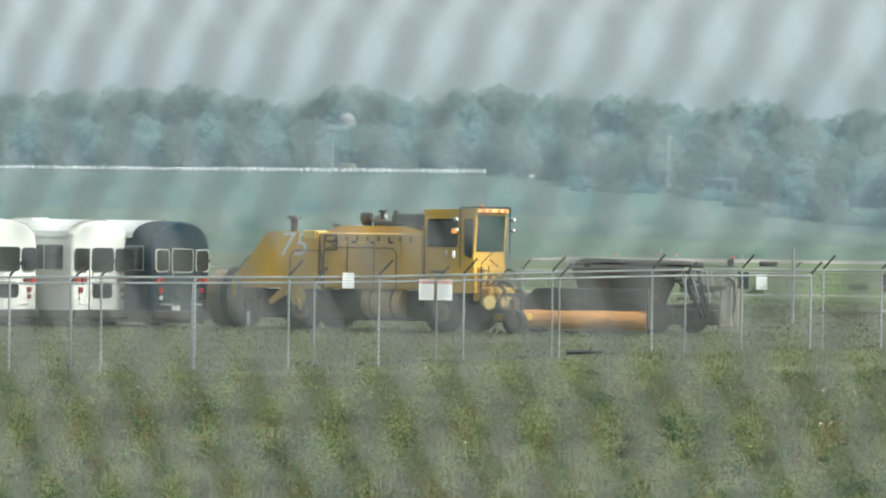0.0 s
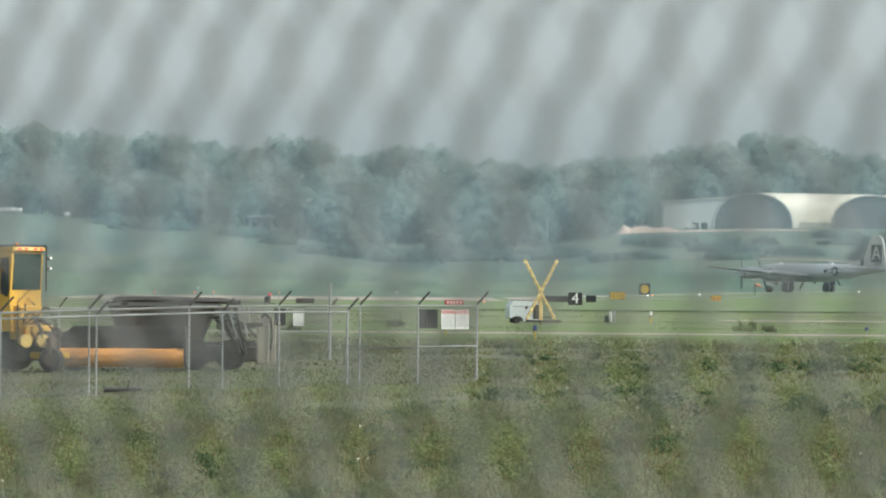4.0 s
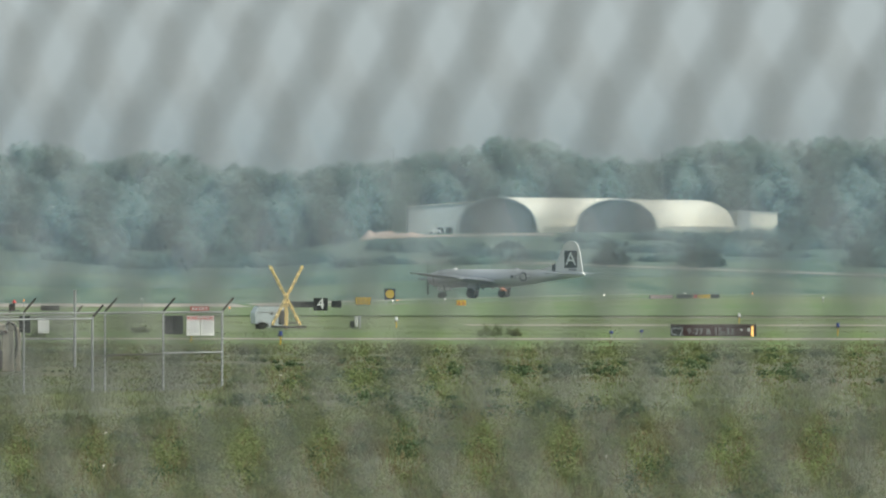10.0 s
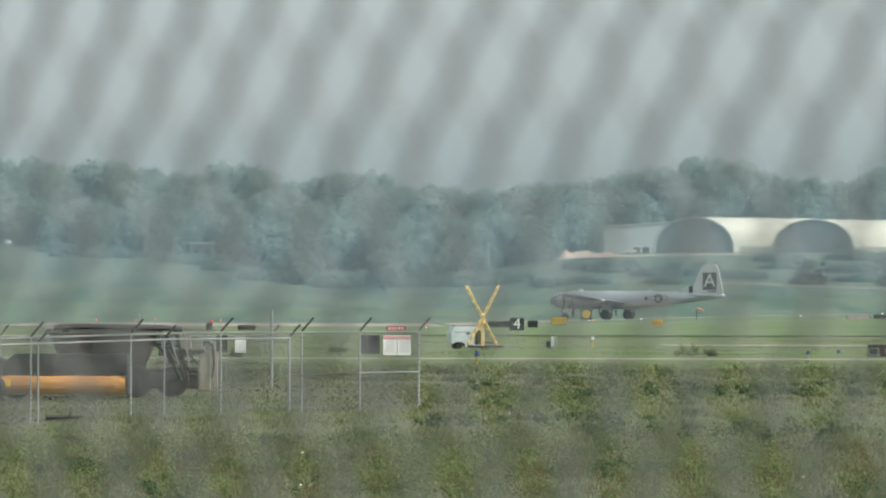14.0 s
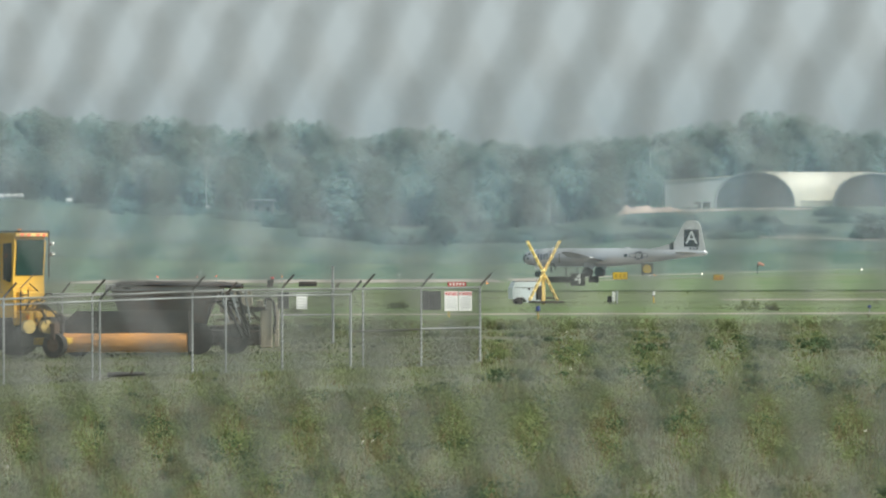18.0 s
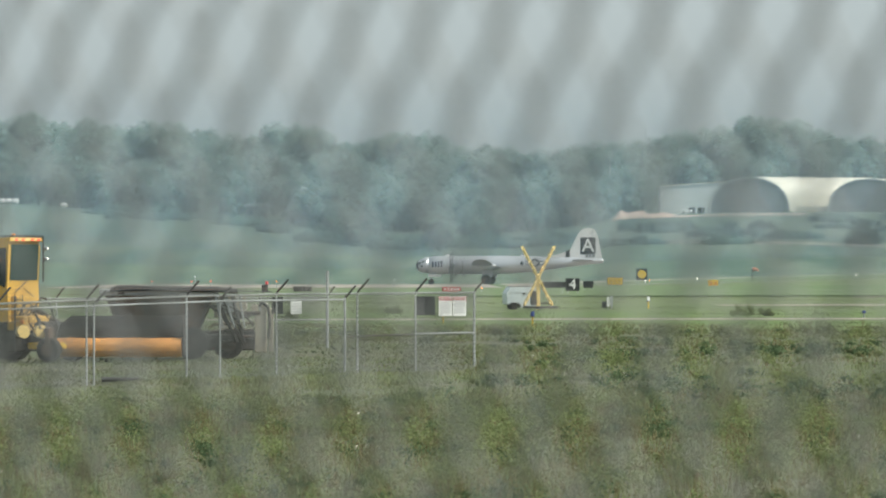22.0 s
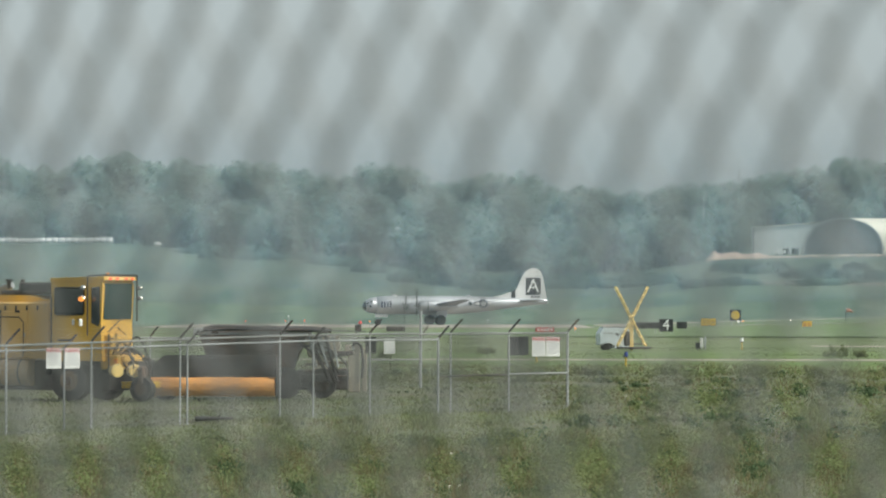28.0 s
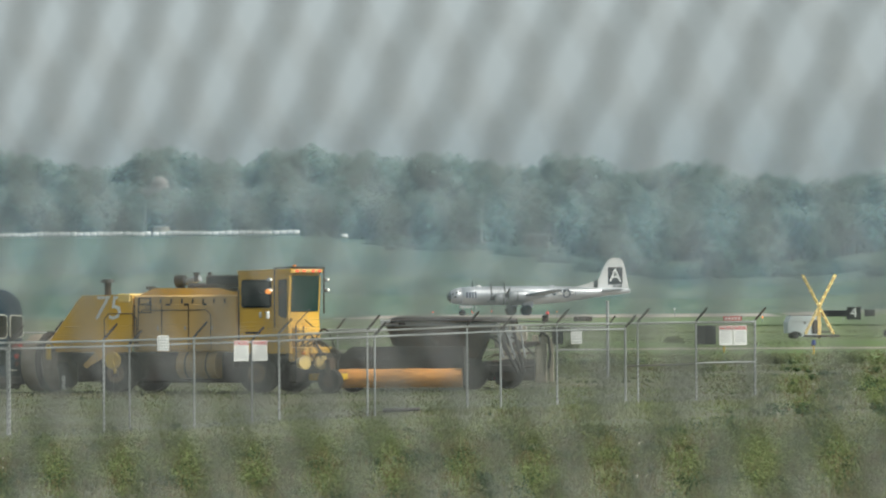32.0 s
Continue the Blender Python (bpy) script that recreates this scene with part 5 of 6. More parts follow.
broom_head()
hopper_trailer()
loader_unit()

# ---- a fallen length of timber in the weeds ----
lg = thing("fallen_log", "short dark log lying in the weeds before the fence", "log", pose(spot(-504, 132), 132, 0.02, 0, 0, 6))
part("trunk", rod((-0.44, 0, 0.07), (0.44, 0.05, 0.09), 0.06, n=9, r2=0.04), DARK, lg)
part("stub", rod((0.1, 0, 0.1), (0.16, -0.05, 0.2), 0.025, n=6, r2=0.015), BARK, lg)


# ---- the four-engined bomber on the taxiway ----
def star(r, m, parent, flip=1):
    bm = bmesh.new()
    c = bm.verts.new((0, 0, 0))
    ring = [bm.verts.new(((r if k % 2 == 0 else r * 0.48) * math.sin(k * math.pi / 5), 0, (r if k % 2 == 0 else r * 0.48) * math.cos(k * math.pi / 5))) for k in range(10)]
    for k in range(10):
        bm.faces.new((c, ring[k], ring[(k + 1) % 10]))
    bmesh.ops.solidify(bm, geom=bm.faces[:], thickness=0.01)
    bmesh.ops.transform(bm, matrix=m, verts=bm.verts)
    return part("star", bm, SIGNWHITE, parent)


NAVY = mat("navy_paint", (0.02, 0.028, 0.07), 0.5, vary=0.1)


def aerofoil(x, y, z, chord, thick):
    """A ring of points round a wing section, leading edge forward (x falls towards the tail)."""
    out = []
    for k in range(14):
        an = 2 * math.pi * k / 14
        c = 0.5 - 0.5 * math.cos(an)
        t = thick * chord * (1.5 * math.sqrt(max(c, 0)) * (1 - c) + 0.02) * (1 if an < math.pi else -0.6)
        out.append((x - c * chord, y, z + t))
    return out


def bomber():
    """Local axes: nose towards +x from the middle of the wheels, left wing +y, z up from the ground."""
    b = thing("bomber_aircraft", "polished silver four-engined propeller bomber with a black tail square", "aircraft")
    NX = 10.0                                           # the nose lies this far ahead of the main wheels

    def X(s):
        return NX - s

    prof = [(0.0, 0.12, 2.95), (0.15, 0.5, 2.97), (0.5, 0.86, 3.0), (1.1, 1.14, 3.05), (2.2, 1.36, 3.1), (4.0, 1.46, 3.12), (9, 1.47, 3.12), (15, 1.45, 3.14), (18.5, 1.28, 3.25),
            (22, 1.0, 3.42), (25.5, 0.70, 3.6), (28.3, 0.48, 3.72), (29.8, 0.42, 3.78), (30.15, 0.25, 3.8)]
    rings = [[(X(s), r * math.cos(2 * math.pi * k / 24), z + r * math.sin(2 * math.pi * k / 24)) for k in range(24)] for s, r, z in prof]
    part("fuselage", loft(rings[4:]), ALU, b, smooth=True)
    nose = part("nose", loft(rings[1:5]), ALU_DULL, b, "glazed nose in aluminium frames", smooth=True)
    part("nose_cone", loft([[(x + 0.01, y, z) for x, y, z in r] for r in rings[:3]]), GLASS_DARK, nose, "dark glazed nose tip", smooth=True)
    for sgn in (-1, 1):
        for s, dz in ((0.75, 0.35), (1.35, 0.6), (1.9, 0.75), (1.1, -0.1)):
            r = float(np.interp(s, [p[0] for p in prof], [p[1] for p in prof])) + 0.01
            y = sgn * math.sqrt(max(0.01, r * r - dz * dz))
            part("nose_pane", box(X(s), y, 3.05 + dz, 0.36, 0.08, 0.30, 0.03), GLASS_DARK, nose)
    for sgn in (-1, 1):
        for k in range(4):
            part("lettering_bar", box(X(2.9 + 0.48 * k), sgn * 1.43, 3.24, 0.24, 0.05, 0.92, 0.02), NAVY, b, "dark blue bar of lettering")
    # dorsal domes, turrets and blister windows
    for s, r in ((5.2, 0.42), (17.2, 0.42)):
        rr = float(np.interp(s, [p[0] for p in prof], [p[1] for p in prof]))
        zc = float(np.interp(s, [p[0] for p in prof], [p[2] for p in prof]))
        part("turret", loft([[(X(s) + r * math.cos(q) * c, r * math.sin(q) * c, zc + rr + dz - 0.05) for q in [2 * math.pi * k / 14 for k in range(14)]] for c, dz in ((1.0, 0), (0.9, 0.15), (0.45, 0.3))]), SIGNWHITE if s < 6 else ALU, b)
    part("aerial", rod((X(4.9), 0, 4.55), (X(4.9), 0, 5.3), 0.03), DARK, b)
    for sgn in (-1, 1):
        part("blister", rod((X(17.2), sgn * 1.2, 3.4), (X(17.2), sgn * 1.5, 3.45), 0.36, n=14, r2=0.22), BLUEGREY, b)
        ro = part("roundel", rod((X(19.3), sgn * 1.1, 3.40), (X(19.3), sgn * 1.29, 3.40), 0.72, n=24), NAVY, b)
        star(0.66, pose(X(19.3), sgn * 1.305, 3.40), ro)
        part("bar_border", box(X(18.3), sgn * 1.335, 3.40, 0.95, 0.02, 0.56), NAVY, ro)
        part("bar_border", box(X(20.3), sgn * 1.215, 3.46, 0.95, 0.02, 0.56), NAVY, ro)
        part("roundel_bar", box(X(18.3), sgn * 1.34, 3.40, 0.75, 0.03, 0.34), SIGNWHITE, ro)
        part("roundel_bar", box(X(20.3), sgn * 1.22, 3.46, 0.75, 0.03, 0.34), SIGNWHITE, ro)
        part("crew_window", rod((X(4.3), sgn * 1.35, 3.6), (X(4.3), sgn * 1.43, 3.62), 0.2, n=12), GLASS_DARK, b)
    # wings with nacelles and propellers
    props, wheels = [], []
    for sgn in (-1, 1):
        sec = [(8.4, 0.9, 2.55, 5.6, 0.22), (9.0, 5.0, 2.84, 4.8, 0.20), (9.75, 10.2, 3.20, 3.6, 0.15), (11.0, 19.0, 3.80, 2.3, 0.12), (11.4, 21.2, 3.95, 1.5, 0.1), (11.9, 21.6, 3.98, 0.5, 0.1)]
        part("wing", loft([aerofoil(X(s), sgn * y, z, c, t) for s, y, z, c, t in sec]), ALU_SHADE, b, smooth=True)
        for y, s0, z in ((4.55, 6.4, 2.80), (9.75, 7.2, 3.18)):
            pr = [(0.0, 0.62), (0.25, 0.80), (0.9, 0.86), (2.4, 0.86), (4.2, 0.7), (6.0, 0.3), (6.6, 0.05)]
            nac = part("engine_nacelle", loft([[(X(s0 + s), sgn * y + r * math.cos(2 * math.pi * k / 18), z - 0.15 + r * 1.08 * math.sin(2 * math.pi * k / 18)) for k in range(18)] for s, r in pr]), ALU_DULL, b, smooth=True)
            part("cowl_intake", rod((X(s0 - 0.02), sgn * y, z - 0.15), (X(s0 + 0.05), sgn * y, z - 0.15), 0.55, n=18), SIGNBLACK, nac)
            part("cowl_flap_ring", rod((X(s0 + 1.25), sgn * y, z - 0.15), (X(s0 + 1.4), sgn * y, z - 0.15), 0.90, n=18), DARK, nac)
            bm = bmesh.new()
            rod((-0.15, 0, 0), (0.35, 0, 0), 0.22, bm, 12, 0.08)
            for k in range(4):
                turn = pose(0, 0, 0, 90 * k) @ pose(0, 0, 0)
                bb = bmesh.ops.create_cube(bm, size=1, matrix=turn @ Matrix.Translation((0, 0, 1.3)) @ Matrix.Rotation(radians(28), 4, "Z") @ Matrix.Diagonal((0.06, 0.25, 2.35, 1)))["verts"]
            p = part("propeller", bm, SIGNBLACK, b, "four-bladed black propeller")
            props.append((p, Vector((X(s0 - 0.35), sgn * y, z - 0.15))))
        # main gear
        part("gear_leg", rod((X(11.6), sgn * 4.4, 2.7), (X(11.7), sgn * 4.4, 0.7), 0.16, n=10), STEEL, b)
        part("gear_door", box(X(11.9), sgn * 4.95, 1.75, 1.6, 0.06, 1.1, 0.02), ALU_DULL, b)
        part("gear_door", box(X(11.9), sgn * 3.85, 1.75, 1.6, 0.06, 1.1, 0.02), ALU_DULL, b)
        for dy in (-0.42, 0.42):
            w = part("main_wheel", disc_y(0, 0, 0, 0.80, 0.46, n=22), RUBBER, b)
            part("rim", disc_y(0, 0, 0, 0.30, 0.44, n=16), DARK, w)
            wheels.append((w, Vector((X(11.7), sgn * 4.4 + dy, 0.80)), 0.80))
        part("tailplane", loft([aerofoil(X(25.2), sgn * 0.4, 3.85, 3.4, 0.10), aerofoil(X(25.6), sgn * 3.4, 3.9, 2.8, 0.10), aerofoil(X(26.4), sgn * 6.1, 3.95, 1.9, 0.10), aerofoil(X(27.0), sgn * 6.5, 3.95, 0.9, 0.08)]), ALU_DULL, b, smooth=True)
    part("nose_leg", rod((X(2.6), 0, 1.9), (X(2.5), 0, 0.5), 0.10, n=8), STEEL, b)
    part("nose_gear_door", box(X(3.1), 0.45, 1.42, 2.0, 0.05, 0.42, 0.02), SIGNWHITE, b)
    part("nose_gear_door", box(X(3.1), -0.45, 1.42, 2.0, 0.05, 0.42, 0.02), SIGNWHITE, b)
    for dy in (-0.3, 0.3):
        w = part("nose_wheel", disc_y(0, 0, 0, 0.46, 0.28, n=18), RUBBER, b)
        part("rim", disc_y(0, 0, 0, 0.18, 0.3, n=12), DARK, w)
        wheels.append((w, Vector((X(2.5), dy, 0.46)), 0.46))
    # bomb-bay doors, tail fin, black square and letter
    fin = [(20.0, 4.35), (22.0, 4.8), (23.8, 5.35), (24.4, 5.75), (25.1, 7.3), (25.7, 8.4), (26.3, 8.9), (27.0, 9.05), (27.8, 8.95), (28.35, 8.5), (28.7, 7.6), (29.0, 6.0), (29.3, 4.6), (29.3, 4.0), (26, 3.8)]
    f = part("fin", slab([(X(s), z) for s, z in [(q + 0.6, w) for q, w in fin]], -0.13, 0.13), FINPALE, b)
    part("fin_stripe", slab([(X(24.1), 4.2), (X(24.1), 5.30), (X(24.75), 5.60), (X(24.8), 4.15)], -0.16, 0.16), SIGNBLACK, f)
    part("rudder_seam", slab([(X(28.35), 4.2), (X(28.35), 8.9), (X(28.42), 8.9), (X(28.42), 4.2)], -0.138, 0.138), GREYPAINT, f)
    for sgn in (-1, 1):
        sq = part("tail_square", box(X(27.7), sgn * 0.145, 6.15, 2.45, 0.02, 2.75), SIGNBLACK, f, "black square with a white letter A")
        words("A", 3.0, SIGNWHITE, pose(X(27.7), sgn * 0.162, 6.15, 0, 0, 0 if sgn < 0 else 180), sq, "letter", 0.004)
        for k in range(3):
            part("serial_bar", box(X(27.5 + 0.55 * k), sgn * 0.145, 4.5, 0.35, 0.02, 0.3), SIGNBLACK, f)
    part("tail_cone", rod((X(29.7), 0, 3.8), (X(30.25), 0, 3.82), 0.40, n=14, r2=0.2), SIGNWHITE, b)
    return b, props, wheels


plane, plane_props, plane_wheels = bomber()


# ---- hangars on the rise ----
SHEDPALE = mat("pale_grey_cladding", (0.60, 0.625, 0.615), 0.6, vary=0.06, scale=0.12, fine=1.0)
# dark grey that stands for shade in the hangar mouths
ARCH_SHADE = mat("arch_shade_grey", (0.15, 0.15, 0.15), 0.8, vary=0.1, scale=0.2, fine=2.0)


def hangar():
    d = 1330.0
    k = d / SURVEY
    z0 = level(-97, d)
    base_z = z0 - 0.6

    def arch_hall(u_right, u_left, v_top, depth_u, label):
        """A rounded fabric hall whose open end faces the camera; its vault runs off to the right, behind."""
        r = (u_right - u_left) * k / 2
        xc = spot((u_right + u_left) / 2, d)
        h = (-(v_top) - 97) * k + 0.4
        run = Vector((depth_u * k, 14.0, 0))
        hall = thing("arched_hangar", label, "hangar", pose(xc, d, base_z), group="arched hangars")
        n = 24
        prof = [(-r * math.cos(math.pi * i / n), h * math.sin(math.pi * i / n) ** 0.75) for i in range(n + 1)]
        outer = [[(x, 0, z + 0.2) for x, z in prof], [(x + run.x, run.y, z + 0.2) for x, z in prof]]
        part("vault", loft(outer, caps=False, closed=False), SHELL, hall, "bright off-white vault", smooth=True)
        inner = [[(x * 0.96, 0.05, z * 0.965 + 0.2) for x, z in prof], [(x * 0.96 + run.x, run.y, z * 0.965 + 0.2) for x, z in prof]]
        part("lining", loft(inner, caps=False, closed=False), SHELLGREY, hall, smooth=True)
        rim = [[(x, -0.15, z + 0.2) for x, z in prof], [(x * 0.965, -0.15, z * 0.965 + 0.2) for x, z in prof]]
        part("front_rim", loft(rim, caps=False, closed=False), SHELLGREY, hall)
        # flat dark sheet added across the arch, for its shaded inside
        end = bmesh.new()
        end.faces.new([end.verts.new((x * 0.962, 0.25, z * 0.963 + 0.2)) for x, z in prof])
        part("arch_shade_sheet", end, ARCH_SHADE, hall, "dark grey sheet painted as the shade inside the arch")
        part("kerb_wall", box(r + run.x / 2, run.y / 2, 1.0, run.x, run.y * 0.9, 2.4, 0.05), SHELL, hall)
        return hall

    arch_hall(681, 536, -160, 214, "off-white arched hangar with an open front")
    arch_hall(894, 747, -157, 150, "second off-white arched hangar with an open front")
    # low grey flat-roofed shed on the far side and a small one beside
    s = thing("storage_shed", "long grey metal shed behind the arched hangars", "shed", pose(spot(500, d + 16), d + 16, base_z))
    w = (625 - 449) * k
    part("wall", slab([(-w * 0.28, 0), (-w * 0.28, 52 * k), (w * 0.72, 64 * k), (w * 0.72, 0)], 0, 12), SHEDPALE, s)
    part("roof", slab([(-w * 0.29, 52 * k), (-w * 0.29, 53.5 * k), (w * 0.73, 65.5 * k), (w * 0.73, 64 * k)], -0.3, 12.3), SHELL, s)
    s2 = thing("storage_shed", "small beige metal shed beside the hangars", "shed", pose(spot(1072, d + 16), d + 16, base_z, 0, 0, 24))
    w2 = 84 * k
    part("wall", box(0, 4, 22 * k, w2, 8, 44 * k, 0.05), SHELL, s2)
    part("roof", slab([(-w2 * 0.52, 43.8 * k), (-w2 * 0.5, 46.5 * k), (w2 * 0.52, 44.5 * k), (w2 * 0.52, 43 * k)], -0.3, 8.5), SHELLGREY, s2)
    # grey panel laid on the front, painted as the shed's shaded left side
    part("shaded_side_face", box(-w2 * 0.34, -0.1, 21.5 * k, w2 * 0.32, 0.3, 43 * k), SHELLGREY, s2)
    # bits along the foot of the hangars
    c = thing("parked_cart", "pale equipment cart outside the hangar", "cart", pose(spot(498, d - 4), d - 4, base_z))
    part("tray", box(0, 0, 0.9, 2.6, 1.4, 0.7, 0.1), SIGNWHITE, c)
    part("canopy", box(-0.4, 0, 1.7, 1.2, 1.3, 0.3, 0.1), SIGNWHITE, c)
    for x in (-0.9, 0.9):
        part("wheel", disc_y(x, -0.6, 0.35, 0.35, 0.25, n=12), RUBBER, c)
    for u in (508, 524):
        t = thing("drum_tank", "dark round tank by the hangar's corner", "tank", pose(spot(u, d - 3), d - 3, base_z))
        part("shell", rod((0, 0, 0.1), (0, 0, 1.7), 0.85, n=14), DARK, t)
        part("lid", rod((0, 0, 1.7), (0, 0, 1.85), 0.8, n=14, r2=0.3), DARK, t)
    g = random.Random(4)
    for u in (955, 962, 969, 1000, 1012):
        f = thing("equipment_frame", "pale steel equipment frame outside the hangar", "frame", pose(spot(u, d - 5), d - 5, base_z))
        part("upright", rod((-0.3, 0, 0), (-0.3, 0, 1.7), 0.09), SIGNWHITE, f)
        part("upright", rod((0.3, 0, 0), (0.3, 0, 1.7), 0.09), SIGNWHITE, f)
        part("crossbar", box(0, 0, 1.6, 0.8, 0.2, 0.2), SIGNWHITE, f)
    v = thing("parked_van", "pale van parked beside the small shed", "van", pose(spot(1118, d), d, base_z))
    part("body", box(0, 0, 1.0, 3.0, 1.7, 1.1, 0.2), SHELL, v)
    part("cabin", box(-0.4, 0, 1.7, 1.7, 1.5, 0.5, 0.2), GLASS_DARK, v)
    for x in (-0.9, 0.9):
        part("wheel", disc_y(x, -0.75, 0.35, 0.35, 0.25, n=12), RUBBER, v)


hangar()
PINK_DIRT = mat("pink_dirt", (0.58, 0.44, 0.36), 0.95, vary=0.15, scale=0.05, fine=0.5, bump=0.3)
strip("dirt_apron", "pale reddish dirt in front of the hangars", 455, 715, 1222, 1236, PINK_DIRT, 0.1)


def dirt_pile():
    """A long low heap of soil: a lumpy ridge."""
    g = np.random.default_rng(8)
    d = 1228.0
    xa, xb = spot(364, d), spot(500, d)
    n, m = 40, 9
    v, f = [], []
    for i in range(n + 1):
        e = i / n
        x = xa + (xb - xa) * e
        h = 1.8 * min(1, e * 9) * (1 - 0.6 * e) * min(1, (1 - e) * 4) * (1 + 0.16 * math.sin(e * 21) + 0.09 * math.sin(e * 47 + 1))
        for j in range(m + 1):
            q = j / m
            y = d - 2.6 + 5.2 * q
            v.append((x, y, float(land_z(x, y)) - 0.1 + h * math.sin(math.pi * q) * g.uniform(0.94, 1.05)))
    for i in range(n):
        for j in range(m):
            a = i * (m + 1) + j
            f.append((a, a + m + 1, a + m + 2, a + 1))
    tagged(cloud("dirt_pile", v, f, PINK_DIRT, True), "long heap of pale pinkish soil on the rise", "dirt pile")


dirt_pile()


# ---- wrapped bales, silo and poles on the crest ----
def bales():
    d = 1285.0
    g = random.Random(12)
    first = None
    u = -1700.0
    while u < -684:
        r = 0.62 if u > -1180 else 0.55
        w = 1.5
        x = spot(u, d)
        if first is None:
            first = thing("wrapped_bale", "round bale in shiny white plastic wrap, one of a long row", "bale", pose(x, d, 0), group="row of wrapped bales")
            n = 16
            part("wrap", loft([[(dx, q * math.cos(2 * math.pi * i / n), 0.6 + q * math.sin(2 * math.pi * i / n)) for i in range(n)] for dx, q in ((-0.75, 0.48), (-0.68, 0.60), (0, 0.62), (0.68, 0.60), (0.75, 0.48))]), BALE, first, smooth=True)
            part("end_twist", rod((0.75, 0, 0.6), (0.79, 0, 0.6), 0.18, n=10), BALE, first)
            b = first
        else:
            b = copy_thing(first, pose(x, d, 0))
        lift = g.uniform(-0.04, 0.06)
        b.matrix_basis = pose(x, d + g.uniform(-0.2, 0.2), float(land_z(x, d)) - 0.05 + lift, 0, 0, g.uniform(-6, 6))
        b.scale = (1.0, r / 0.6, r / 0.6 * g.uniform(0.92, 1.1))
        u += (w + (0.02 if g.random() < 0.9 else 0.35)) / d * SURVEY
    x = spot(-604, d)
    last = copy_thing(first, pose(x, d, float(land_z(x, d)), 0, 0, 10))
    last["label"] = "single white wrapped bale apart from the row"


bales()


def lump(seed, x, y, r, h, label, leaf=LEAF_FAR):
    """A low bush on the slope: many small leafy tufts over a few limbs."""
    g = np.random.default_rng(seed)
    z = float(land_z(x, y))
    k = int(26 + r * 6)
    an, q = g.uniform(0, 2 * math.pi, k), np.sqrt(g.uniform(0, 1, k))
    top = h * (1 - 0.75 * q ** 2.2) * g.uniform(0.7, 1.08, k)
    f = g.uniform(0.15, 0.9, k)
    cen = np.stack([x + np.cos(an) * q * r, y + np.sin(an) * q * r * 0.6, z + top * f], -1)
    rr = g.uniform(0.16, 0.3, k) * (r + h) * 0.5
    rad = np.stack([rr, rr, rr * 0.75], -1)
    bm = bmesh.new()
    for c in cen[::4]:
        rod((x, y, z - 0.2), tuple(c), 0.07, bm, 5, 0.03)
    ob = part("bush", bm, BARK, None)
    tagged(ob, label, "bush", group="bushes on the rise")
    leaves = loose_faces("crown", leaf_clumps(g, cen, rad, 44, 0.26, 0.3, np.array([(x, y, z)] * k)), leaf)
    leaves.parent = ob
    return ob


for i, (u, d, r, h) in enumerate(((-440, 1265, 5, 3.2), (-420, 1225, 6, 2.6), (-455, 1210, 5, 2.0), (-520, 1200, 1.8, 1.2), (573, 1135, 2.9, 3.2),
                                  (1300, 1080, 8, 6), (1180, 1200, 8, 3), (470, 1165, 5, 2.4), (405, 1160, 4, 2.2), (760, 1180, 6, 2.2),
                                  (905, 1190, 8, 2.6), (985, 1170, 7, 3.2), (1090, 1190, 8, 3.4), (1040, 1120, 5, 2.6),
                                  (-160, 1150, 5, 3.6), (-230, 1190, 4, 3))):
    lump(40 + i, spot(u, d), d, r, h, "hazy low bush on the green rise")
LEAF_DARK = leafy("dark_bush_leaves", (0.075, 0.11, 0.085), 0.4, 0.0, 0.6, vary=0.2, scale=0.2, fine=1.0, spec=0.0)
for i, (u, d, r, h) in enumerate(((812, 1085, 3.6, 5.9), (632, 1150, 2.9, 1.9), (495, 1172, 1.6, 1.8), (975, 1080, 4.2, 5.0))):
    lump(70 + i, spot(u, d), d, r, h, "dense dark bush beside the gravel road", LEAF_DARK)
ga = random.Random(23)
for i in range(18):                             # undergrowth along the foot of the wood
    u, d = (-115 + 34 * i + ga.uniform(-14, 14), ga.uniform(1128, 1165)) if i < 13 else (ga.uniform(1130, 1330), ga.uniform(1100, 1160))
    lump(140 + i, spot(u, d), d, ga.uniform(4, 7.5), ga.uniform(2.2, 4.6), "hazy bush at the foot of the wood")
gs = random.Random(31)
for i in range(15):                             # scrub over the bank between the hangars and the gravel road
    u = 385 + 52 * i + gs.uniform(-24, 24)
    d = gs.uniform(1095, 1165) - max(0, (u - 700) * 0.04)
    lump(180 + i, spot(u, d), d, gs.uniform(3.5, 9), gs.uniform(0.8, 2.2), "hazy scrub on the bank below the hangars")
gb = random.Random(17)
for i in range(26):                             # hedges and scrub in loose bands on the slope
    u, d = (gb.uniform(-540, -60), gb.uniform(1190, 1275)) if i < 16 else (gb.uniform(840, 1330), gb.uniform(1110, 1235))
    lump(90 + i, spot(u, d), d, gb.uniform(3, 7), gb.uniform(1.0, 2.6), "hazy low bush on the green rise")

d = 1560.0
sl = thing("silo", "pale domed farm silo among the trees", "silo", pose(spot(-933, d), d, level(-200, d) - 14))
SILO = mat("weathered_silo", (0.33, 0.30, 0.29), 0.7, vary=0.12, scale=0.3, fine=1.5)
part("wall", rod((0, 0, 0), (0, 0, 14.8), 2.6, n=20), SILO, sl)
part("dome", loft([[(2.6 * c * math.cos(q), 2.6 * c * math.sin(q), 14.8 + z) for q in [2 * math.pi * i / 20 for i in range(20)]] for c, z in ((1, 0), (0.85, 1.2), (0.5, 2.1), (0.1, 2.5))]), SILO, sl, smooth=True)
